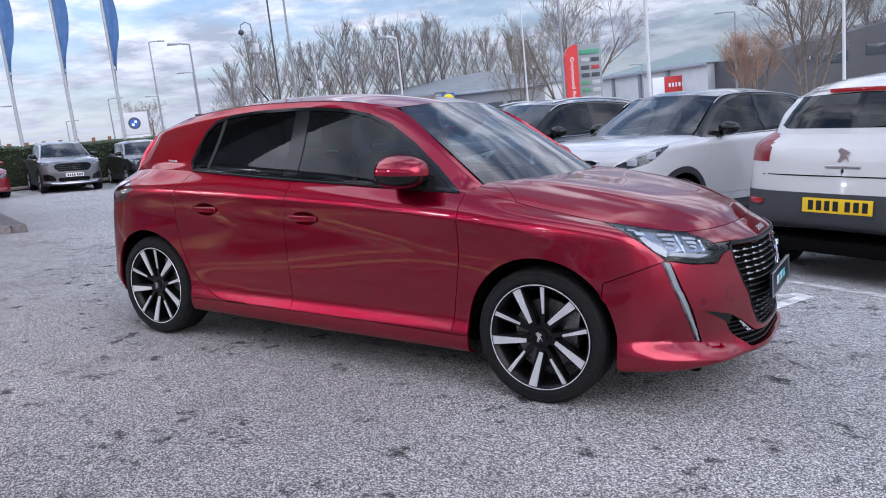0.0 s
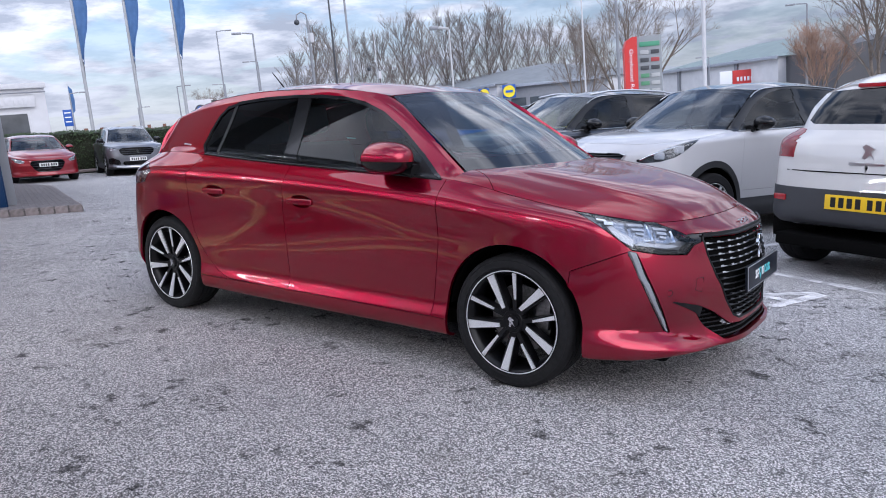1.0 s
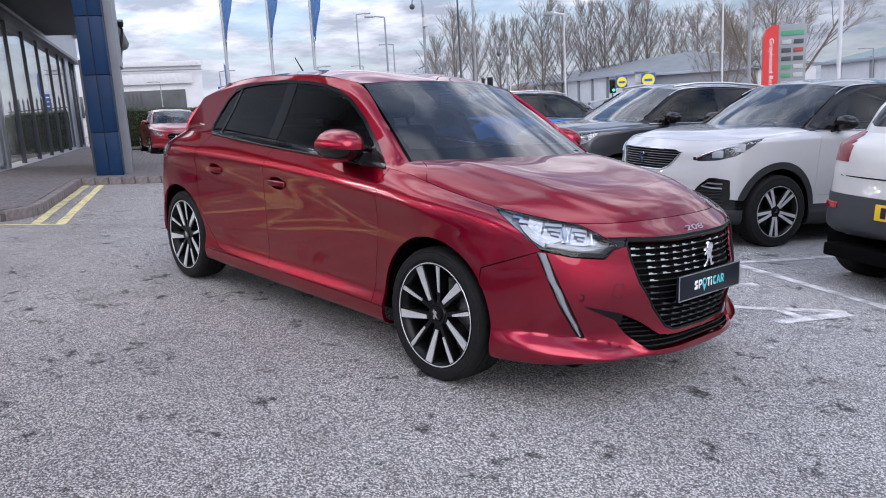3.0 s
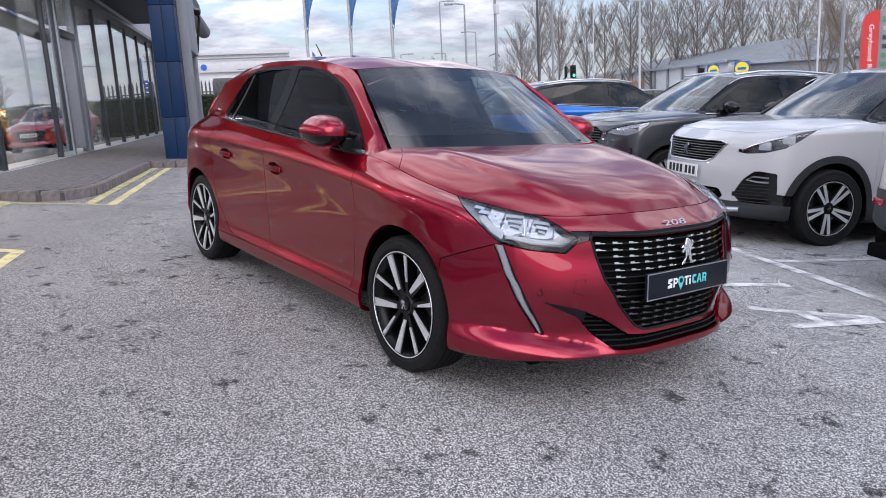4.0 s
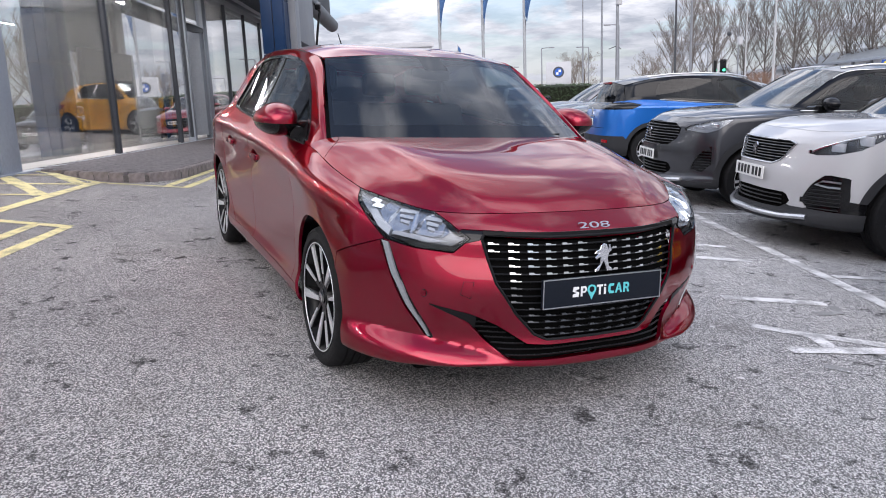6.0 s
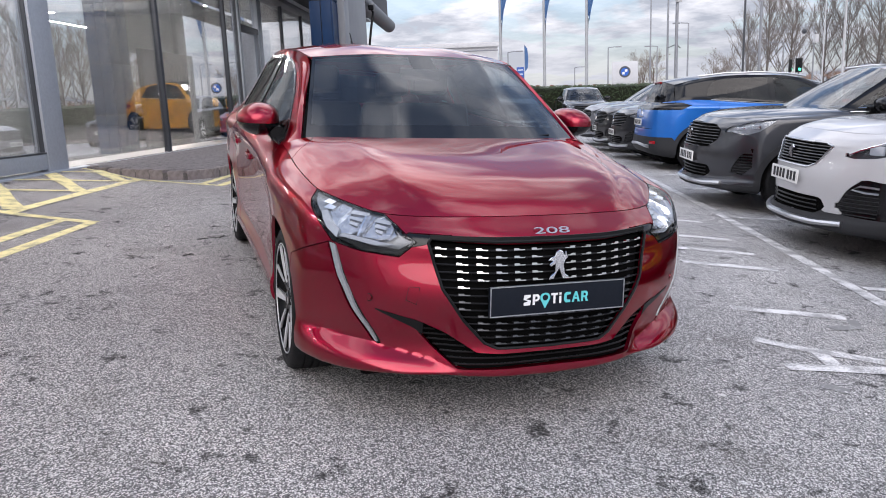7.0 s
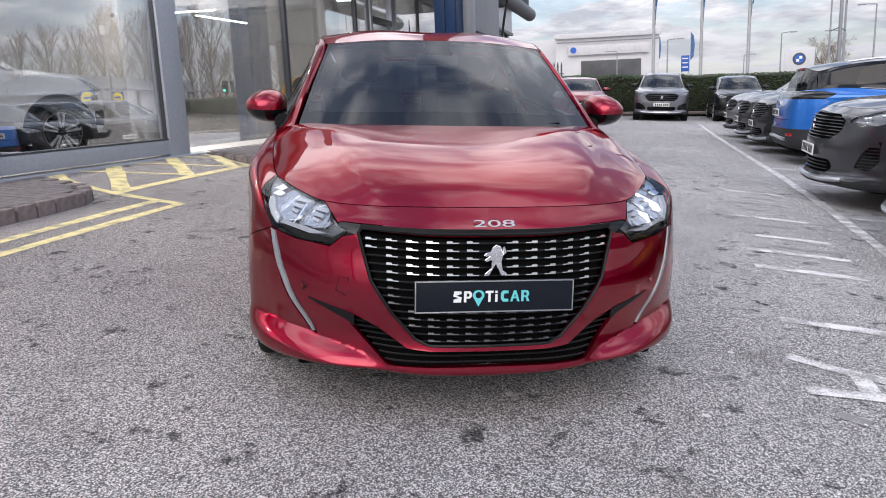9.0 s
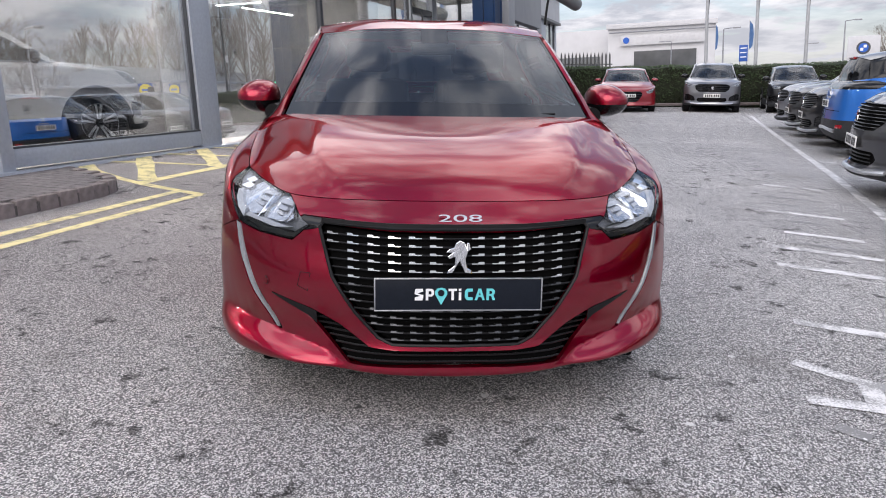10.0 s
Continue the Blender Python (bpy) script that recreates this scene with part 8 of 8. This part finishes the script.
# ---- far buildings ----
WHITE_CLAD = material("white_cladding", (0.62, 0.62, 0.63), rough=0.6, spread=0.06, grain=1.2, dirt=0.2, dirt_color=(0.5, 0.5, 0.5))
GREEN_ROOF = material("green_grey_roof", (0.20, 0.26, 0.25), rough=0.5, metal=0.2, spread=0.08, grain=0.7)
SLATE = material("grey_slate_roof", (0.19, 0.205, 0.215), rough=0.6, spread=0.12, grain=0.8)
DARK_CLAD = material("dark_grey_cladding", (0.085, 0.085, 0.09), rough=0.6, spread=0.1, grain=0.6)
HOUSE_BRICK = material("red_house_brick", (0.22, 0.11, 0.08), rough=0.9, spread=0.2, grain=3)
ROOF_TILE = material("brown_roof_tile", (0.14, 0.10, 0.085), rough=0.85, spread=0.2, grain=2)
DIM_GLASS = material("dim_window", (0.05, 0.06, 0.07), rough=0.15, coat=0.4)


def shed(name, label, a, b, depth, h, ridge, wall, roof, cat="building"):
    """A long building whose front runs from place a to place b, with a pitched roof along it."""
    d = b - a
    ln = d.length
    turn = math.degrees(math.atan2(d.y, d.x))
    root = thing(name, Matrix.Translation((a.x, a.y, -0.4)) @ pose(0, 0, 0, 0, 0, turn), label, cat)
    box("wall", ln, depth, h, wall, root, pose(ln / 2, depth / 2, h / 2), 0.02)
    bm = bmesh.new()
    o = 0.5
    p = [(-o, -o, h), (ln + o, -o, h), (ln + o, depth + o, h), (-o, depth + o, h), (depth * 0.35, depth / 2, h + ridge), (ln - depth * 0.35, depth / 2, h + ridge)]
    v = [bm.verts.new(q) for q in p]
    for f in ((0, 1, 5, 4), (1, 2, 5), (2, 3, 4, 5), (3, 0, 4), (3, 2, 1, 0)):
        bm.faces.new([v[k] for k in f])
    part("roof", bm, roof, root, smooth=0)
    box("eave_trim", ln + 1.0, 0.18, 0.3, ALU, root, pose(ln / 2, -o, h - 0.05), 0.02)
    return root, ln


lid, ln = shed("supermarket", "long low supermarket with white wall panels and grey roof", far(47.0, 150), far(57.0, 92), 24, 4.3, 2.6, WHITE_CLAD, SLATE)
for k in range(12):
    box("pilaster", 0.5, 0.2, 4.2, PANEL, lid, pose(3 + k * (ln - 6) / 11, -0.12, 2.1), 0.02)
box("plinth", ln, 0.25, 0.9, PANEL, lid, pose(ln / 2, -0.06, 0.45), 0.02)
SIGN_YELLOW = material("yellow_sign", (0.85, 0.68, 0.03), rough=0.4)
SIGN_BLUE = material("blue_sign", (0.02, 0.09, 0.36), rough=0.4)
for at, turn, h0 in ((far(56.0, 91.0, 1.75), -45, 1.3), (far(57.9, 88.3, 1.75), -58, 1.55)):
    sg = thing("square_sign", Matrix.Translation(at) @ pose(0, 0, 0, 0, 0, turn), "blue square sign with a yellow disc on the supermarket", "sign", "supermarket signs")
    box("board", h0, 0.2, h0, SIGN_BLUE, sg, pose(0, 0, 1.1), 0.03)
    bm = bmesh.new()
    add_tube(bm, [(0, -0.12, 1.1), (0, -0.16, 1.1)], h0 * 0.45, 28)
    part("disc", bm, SIGN_YELLOW, sg)
    box("bar", h0 * 0.55, 0.04, h0 * 0.17, BLUE_INK, sg, pose(0, -0.18, 1.1), 0.01)
ent, _ = shed("supermarket_entrance", "grey entrance wing of the supermarket with a hipped roof", far(57.6, 90), far(64.5, 88), 16, 3.9, 2.4, PANEL, SLATE)
for k in range(4):
    box("window", 1.8, 0.1, 2.0, DIM_GLASS, ent, pose(1.6 + k * 2.3, -0.04, 1.4), 0.02)
hb2, ln3 = shed("retail_unit", "pale retail unit with a green grey roof", far(69.3, 98), far(76.9, 80), 18, 4.0, 2.2, WHITE_CLAD, GREEN_ROOF)
for f in (0.18, 0.45, 0.7):
    box("pilaster", 0.5, 0.2, 4.2, PANEL, hb2, pose(ln3 * f, -0.12, 2.1), 0.02)
sg = thing("shop_sign", Matrix.Translation(far(75.1, 83.4, 1.75)) @ pose(0, 0, 0, 0, 0, -63), "red and white shop sign on the retail unit", "sign")
box("board", 3.4, 0.2, 1.9, RED_SIGN, sg, pose(0, 0, 0), 0.03)
box("side_board", 1.2, 0.2, 1.9, WHITE_INK, sg, pose(-2.35, 0, 0), 0.03)
for k, w in enumerate((0.3, 0.28, 0.24, 0.3, 0.26, 0.22, 0.3, 0.26)):
    box("bar", w * 0.7, 0.05, 0.42, WHITE_INK, sg, pose(-1.2 + k * 0.34, -0.11, 0.05), 0.01)
hb3, _ = shed("retail_unit", "grey retail unit with shop windows and a green roof", far(77.2, 82), far(83.5, 72), 12, 3.2, 0.5, DARK_CLAD, GREEN_ROOF)
for k in range(4):
    box("window", 1.5, 0.1, 2.2, DIM_GLASS, hb3, pose(1.2 + k * 2.0, -0.04, 1.5), 0.02)
drk = thing("dark_hall", Matrix.Translation(far(80.5, 70, -0.4)) @ pose(0, 0, 0, 0, 0, -58), "large dark grey clad hall with a sloping roof", "building")
bm = bmesh.new()
add_prism(bm, [(0, 0), (34, 0), (34, 9.0), (0, 3.9)], 16)
part("wall", bm, DARK_CLAD, drk, smooth=0)
for k in range(5):
    box("window", 2.6, 0.1, 0.9, DIM_GLASS, drk, pose(6 + k * 4.2, -0.03, 3.0 + k * 0.35), 0.02)
FAINT_SIGN = material("faint_grey_lettering", (0.60, 0.60, 0.61), rough=0.5)
# the white dealership behind the hedge
SHOP_WINDOW = material("dark_shop_window", (0.06, 0.065, 0.07), rough=0.35, spread=0.4, grain=0.8)
wd = thing("dealership", Matrix.Translation(far(15.8, 83, -0.95)) @ pose(0, 0, 0, 0, 0, -20), "white flat roofed car dealership behind the hedge", "building")
wd.scale = (1.45, 1.45, 1.45)
box("wall", 7.4, 10, 5.7, WHITE_CLAD, wd, pose(5.4, 5, 2.85), 0.03)
box("wing", 9, 10, 5.6, WHITE_CLAD, wd, pose(-2.82, 7, 2.8), 0.03)
box("window", 6.0, 0.1, 1.5, DIM_GLASS, wd, pose(-2.0, 1.97, 2.9), 0.02)
box("parapet", 7.6, 0.3, 0.35, POLE_WHITE, wd, pose(5.4, -0.1, 5.6), 0.03)
box("sign_band", 5.8, 0.10, 0.72, POLE_WHITE, wd, pose(5.5, -0.22, 4.58), 0.02)
tube("sign_rail", [(1.8, -0.35, 5.15), (9.1, -0.35, 5.15)], 0.05, POLE_GREY, wd, 6)
for k in range(9):
    box("bar", 0.17 + 0.03 * (k % 3), 0.03, 0.30 if k % 4 else 0.38, FAINT_SIGN, wd, pose(5.3 + k * 0.29 + (0.2 if k > 5 else 0), -0.285, 4.55), 0.01)
for x in (3.0, 3.95):
    bm = bmesh.new()
    add_tube(bm, [(x, -0.26, 4.58), (x, -0.30, 4.58)], 0.22, 24)
    part("roundel", bm, BLUE_INK if x < 3.5 else FAINT_SIGN, wd)
box("window", 4.3, 0.1, 2.6, SHOP_WINDOW, wd, pose(5.7, -0.03, 2.5), 0.02)
box("window_frame", 4.6, 0.08, 2.85, POLE_WHITE, wd, pose(5.7, 0.0, 2.52), 0.02)
py = thing("pylon_sign", Matrix.Translation(far(34.5, 64.4, -0.3)) @ pose(0, 0, 0, 0, 0, -35), "white square pylon sign with a blue and white roundel", "sign")
box("board", 2.1, 0.6, 1.75, POLE_WHITE, py, pose(0, 0, 3.32), 0.05)
box("lower_board", 2.1, 0.58, 1.1, POLE_WHITE, py, pose(0, 0, 1.87), 0.05)
box("foot", 1.7, 0.5, 1.35, PANEL, py, pose(0, 0, 0.7), 0.03)
for r, mt, y in ((0.46, POLE_DARK, -0.32), (0.32, BLUE_INK, -0.35)):
    bm = bmesh.new()
    add_tube(bm, [(0, y + 0.05, 3.35), (0, y, 3.35)], r, 28)
    part("roundel", bm, mt, py)
for sx, sz in ((1, 1), (-1, -1)):
    box("roundel_quarter", 0.20, 0.02, 0.20, WHITE_INK, py, pose(sx * 0.105, -0.36, 3.35 + sz * 0.105), 0.0)
for az in (26.65, 24.35):
    fb = thing("feather_flag", Matrix.Translation(far(az, 118, -0.5)), "blue feather flag on a thin pole", "flag", "feather flags")
    fb.scale = (1.4, 1.4, 1.4)
    tube("pole", [(0, 0, 0), (0, 0, 7.2)], 0.03, POLE_WHITE, fb, 6)
    bm = bmesh.new()
    add_prism(bm, [(0.03, 7.1), (0.38, 6.7), (0.5, 5.7), (0.4, 4.6), (0.03, 4.2)], 0.02)
    part("flag", bm, FLAG_BLUE, fb, smooth=0)
bs = thing("direction_board", Matrix.Translation(far(26.35, 116, -0.3)) @ pose(0, 0, 0, 0, 0, -26), "blue and white information board", "sign")
bs.scale = (0.87, 0.87, 0.87)
for s in (-1, 1):
    tube("post", [(s * 0.5, 0.1, 0), (s * 0.5, 0.1, 5.0)], 0.06, POLE_GREY, bs, 6)
box("board", 1.3, 0.15, 2.6, SIGN_BLUE, bs, pose(0, 0, 6.0), 0.02)
for k in range(3):
    box("bar", 0.9, 0.03, 0.16, WHITE_INK, bs, pose(0, -0.09, 6.8 - k * 0.7), 0.0)
# terrace of houses on the skyline
for k in range(9):
    az = 27.0 + k * 1.05
    hs = thing("terraced_house", Matrix.Translation(far(az, 150 + 4 * k, -1.6)) @ pose(0, 0, 0, 0, 0, -az + 12), "small brick terraced house with a brown tiled roof", "house", "houses on the skyline")
    box("wall", 5.4, 8, 2.8 + 0.1 * (k % 3), HOUSE_BRICK, hs, pose(0, 4, 1.4), 0.02)
    bm = bmesh.new()
    add_prism(bm, [(0, 2.8), (8.6, 2.8), (4.3, 4.9)], 5.6, pose(2.8, -0.3, 0, 0, 0, 90))
    part("roof", bm, ROOF_TILE, hs, smooth=0)
    box("chimney", 0.6, 0.6, 1.2, HOUSE_BRICK, hs, pose(2.2, 4, 5.0), 0.02)
    for x in (-1.4, 1.2):
        box("window", 1.0, 0.1, 1.1, DIM_GLASS, hs, pose(x, -0.03, 1.6), 0.01)

# ---- bare winter trees ----
BARK = material("grey_brown_bark", (0.17, 0.14, 0.115), rough=0.95, spread=0.3, grain=6)
TWIG = material("brown_twigs", (0.22, 0.185, 0.155), rough=0.95, spread=0.35, grain=0.6)
TWIG_PALE = material("grey_poplar_twigs", (0.215, 0.19, 0.172), rough=0.95, spread=0.3, grain=0.5)
BARK_PALE = material("grey_poplar_bark", (0.18, 0.16, 0.145), rough=0.95, spread=0.3, grain=2)
TWIG_RED = material("reddish_twigs", (0.34, 0.22, 0.16), rough=0.95, spread=0.3, grain=1.0)


def tubes_mesh(name, lst, mat, seg, least=0.0):
    """One mesh of many tapered tubes, each (points, first radius, last radius)."""
    vs, fs = [], []
    ring = [(math.cos(2 * math.pi * q / seg), math.sin(2 * math.pi * q / seg)) for q in range(seg)]
    for pts, r0, r1 in lst:
        base = len(vs)
        for k, p in enumerate(pts):
            d = (pts[min(k + 1, len(pts) - 1)] - pts[max(k - 1, 0)]).normalized()
            u = d.orthogonal().normalized()
            w = d.cross(u)
            rr = max(r0 + (r1 - r0) * k / (len(pts) - 1), least)
            vs += [tuple(p + rr * (c * u + e * w)) for c, e in ring]
        for k in range(len(pts) - 1):
            for q in range(seg):
                fs.append((base + k * seg + q, base + k * seg + (q + 1) % seg, base + (k + 1) * seg + (q + 1) % seg, base + (k + 1) * seg + q))
    return mesh_of(name, vs, fs, mat, 60)


def tree_meshes(seed, h, spread_deg, levels, upright, stems=1, twig_mat=TWIG, twig_r=0.012, forks=(5, 9), reach=(0.34, 0.60), trunk_h=0.72, low=0.28):
    r = random.Random(seed)
    trunk, twigs = [], []

    def grow(p, d, ln, rad, lev):
        seg = 4 if lev == 0 else 3 if lev < levels - 1 else 2
        pts = [p]
        for k in range(seg):
            d = (d + Vector((r.gauss(0, 0.09), r.gauss(0, 0.09), 0.06 + upright * 0.12 * (lev > 0)))).normalized()
            p = p + d * ln / seg
            pts.append(p)
        (trunk if lev < 1 else twigs).append((pts, rad, rad * (0.35 if lev else 0.45)))
        if lev >= levels - 1:
            return
        n = r.randint(*forks) if lev else r.randint(forks[1], forks[1] + 5)
        for k in range(n):
            f = r.uniform(low if lev == 0 else 0.2, 1.0)
            i = min(int(f * seg), seg - 1)
            q = pts[i].lerp(pts[i + 1], f * seg - i)
            axis = Vector((math.cos(a := r.uniform(0, 2 * math.pi)), math.sin(a), 0))
            dd = (pts[i + 1] - pts[i]).normalized()
            ang = radians(spread_deg) * r.uniform(0.6, 1.25)
            nd = (dd * math.cos(ang) + (axis - dd * axis.dot(dd)).normalized() * math.sin(ang)).normalized()
            grow(q, nd, ln * r.uniform(*reach) * (1.1 - 0.35 * f), max(twig_r * 0.6, rad * 0.45 * (1.15 - 0.5 * f)), lev + 1)
    for k in range(stems):
        a = 2 * math.pi * k / stems
        lean = 0.0 if stems == 1 else 0.28
        grow(Vector((0.25 * math.cos(a) * (stems > 1), 0.25 * math.sin(a) * (stems > 1), 0)), Vector((lean * math.cos(a), lean * math.sin(a), 1)).normalized(), h * trunk_h, h * 0.009 + 0.02, 0)

    return tubes_mesh("trunk", trunk, BARK, 8, twig_r * 0.5), tubes_mesh("crown", twigs, twig_mat, 3, twig_r * 0.5)


def tree(meshes, at, turn, scale, label, group=""):
    root = thing("tree", Matrix.Translation(at) @ pose(0, 0, 0, 0, 0, turn), label, "tree", group)
    root.scale = (scale, scale, scale)
    link("trunk", meshes[0], root)
    link("crown", meshes[1], root)
    return root


def poplar_meshes(seed, h):
    """A bare poplar: a short trunk and a fan of long rising limbs, each with many fine rising twigs."""
    r = random.Random(seed)
    limbs, twigs = [], []
    limbs.append(([Vector((0, 0, 0)), Vector((0.05, 0, h * 0.25)), Vector((0, 0.1, h * 0.55)), Vector((0.1, 0, h * 0.95))], 0.17, 0.02))

    def path(p, d, ln, n, lift, wob):
        pts = [p]
        for _ in range(n):
            d = (d + Vector((r.gauss(0, wob), r.gauss(0, wob), lift))).normalized()
            p = p + d * ln / n
            pts.append(p)
        return pts

    def on(pts, f):
        x = f * (len(pts) - 1)
        i = min(int(x), len(pts) - 2)
        return pts[i].lerp(pts[i + 1], x - i), (pts[i + 1] - pts[i]).normalized()
    for k in range(30):
        f = 0.10 + 0.75 * (k + r.random()) / 30
        a, tilt = r.uniform(0, 2 * math.pi), radians(62 - 34 * f + r.uniform(-8, 8))
        ln = h * (0.16 + 0.46 * (1 - f)) * r.uniform(0.8, 1.1)
        limbs.append((path(Vector((0, 0, h * f)), Vector((math.sin(tilt) * math.cos(a), math.sin(tilt) * math.sin(a), math.cos(tilt))), ln, 6, 0.17, 0.05), 0.030 + 0.045 * (1 - f), 0.014))
    for pts, _, _ in limbs[:]:
        for k in range(18):
            q, d = on(pts, r.uniform(0.18, 1.0))
            a = r.uniform(0, 2 * math.pi)
            nd = (d + 0.75 * Vector((math.cos(a), math.sin(a), 0.25 * r.random()))).normalized()
            tw = path(q, nd, h * r.uniform(0.05, 0.12), 3, 0.12, 0.07)
            twigs.append((tw, 0.018, 0.009))
            for m in range(3):
                q2, d2 = on(tw, r.uniform(0.2, 1.0))
                a = r.uniform(0, 2 * math.pi)
                twigs.append((path(q2, (d2 + 0.6 * Vector((math.cos(a), math.sin(a), 0.2))).normalized(), h * r.uniform(0.025, 0.06), 2, 0.06, 0.05), 0.011, 0.007))
    return tubes_mesh("trunk", limbs, BARK_PALE, 6), tubes_mesh("crown", twigs, TWIG_PALE, 3)


POPLARS = [poplar_meshes(q, 12.6) for q in (1, 2, 3, 4)]
for k in range(14):
    az = 42.0 + k * 1.62 + rng.uniform(-0.35, 0.35)
    tree(POPLARS[k % 4], far(az, 120 + rng.uniform(-8, 12), -0.5), rng.uniform(0, 360), rng.uniform(1.06, 1.34) * (0.8 if k < 1 else 1.0), "tall bare poplar in a winter tree line", "poplars in the tree line")
for k in range(14):
    az = 88.0 + k * 4.2 + rng.uniform(-1.2, 1.2)
    tree(POPLARS[k % 4], far(az, 72 + rng.uniform(-10, 14), -0.5), rng.uniform(0, 360), rng.uniform(0.75, 1.0), "tall bare poplar in a winter tree line", "poplars in the tree line")
SPREAD = [tree_meshes(q, 8.5, 36, 5, 0.45, 4, TWIG, 0.009, (4, 6), (0.42, 0.66), 0.70, 0.2) for q in (11, 12)]
tree(SPREAD[0], far(66.0, 46, -0.4), 20, 1.0, "bare many stemmed tree with spreading brown twigs", "bare trees by the road")
tree(SPREAD[1], far(82.6, 40, -0.4), 80, 0.95, "bare many stemmed tree with spreading pale twigs", "bare trees by the road")
tree(SPREAD[1], far(63.0, 60, -0.4), 200, 0.85, "bare small tree beside the retail park road", "bare trees by the road")
tree(SPREAD[0], far(41.0, 75, -0.4), 140, 0.62, "small bare tree beside the road", "bare trees by the road")
tree(SPREAD[1], far(35.9, 95, -0.4), 10, 0.80, "bare rounded tree near the houses", "bare trees by the road")
RBUSH = tree_meshes(21, 5.0, 34, 4, 0.5, 5, TWIG_RED, 0.008, (7, 10), (0.4, 0.62))
tree(RBUSH, far(79.2, 46, -0.4), 0, 0.95, "reddish bare shrub by the retail units", "bare shrubs")
for k, az in enumerate((39.5, 41.8, 43.0, 44.2, 46.2, 48.4, 50.5)):
    tree(RBUSH, far(az, 84 + 3 * (k % 3), -0.6), 50 * k, 0.62 + 0.06 * (k % 3), "brown bare shrub along the road", "bare shrubs")
# low scrub on the skyline
vs, fs = [], []
for k in range(15000):
    az = rng.uniform(5, 100)
    d = rng.uniform(165, 190)
    t = 1.3 + 1.6 * abs(noise.noise((az * 0.35, 3.1, 0))) + 0.9 * abs(noise.noise((az * 1.4, 7.1, 0)))
    c = far(az, d, -0.5 + t * rng.random() ** 0.7)
    u = Vector((rng.gauss(0, 1), rng.gauss(0, 1), rng.gauss(0, 1))).normalized()
    v = u.orthogonal().normalized()
    s = rng.uniform(0.3, 0.7)
    i0 = len(vs)
    vs += [tuple(c - u * s), tuple(c + v * s * 0.35), tuple(c + u * s), tuple(c - v * s * 0.35)]
    fs.append((i0, i0 + 1, i0 + 2, i0 + 3))
tagged(link("scrub", mesh_of("scrub", vs, fs, material("winter_scrub", (0.085, 0.075, 0.05), rough=0.95, spread=0.4, grain=0.2), smooth=0)), "low brown scrub along the skyline", "scrub", kind="stuff")
YB = material("yellow_green_leaf", (0.20, 0.22, 0.03), rough=0.7, spread=0.4, grain=8)
vs, fs = [], []
c0 = far(61.0, 30, 0.0)
for k in range(1400):
    a, r = rng.uniform(0, 6.28), rng.random() ** 0.5 * 1.6
    c = c0 + Vector((r * math.cos(a), r * math.sin(a), rng.random() * 1.0 * (1.2 - r / 2)))
    u = Vector((rng.gauss(0, 1), rng.gauss(0, 1), rng.gauss(0, 1))).normalized()
    v = u.orthogonal().normalized()
    i0 = len(vs)
    vs += [tuple(c - u * 0.09), tuple(c + v * 0.05), tuple(c + u * 0.09), tuple(c - v * 0.05)]
    fs.append((i0, i0 + 1, i0 + 2, i0 + 3))
tagged(link("shrub", mesh_of("shrub", vs, fs, YB, smooth=0)), "yellow green evergreen shrub by the road", "shrub")
# more parked cars beyond the row
for az, d, mt, lb in ((52.0, 40, GREY, "grey hatchback parked across the road"), (55.5, 42, SILVER, "silver hatchback parked across the road"), (58.6, 40, BLACK, "black hatchback parked across the road")):
    road_car("hatchback_car", Matrix.Translation(far(az, d, -0.35)) @ pose(0, 0, 0, 0, 0, 40), lb, mt, tall(1.02, 1.02, ((0, 0), (1.4, 1.48))), "cars across the road", False, None, (-1.30, 1.30), 0.32, HATCH_LAMP, HATCH_GRILLE, fine=5)
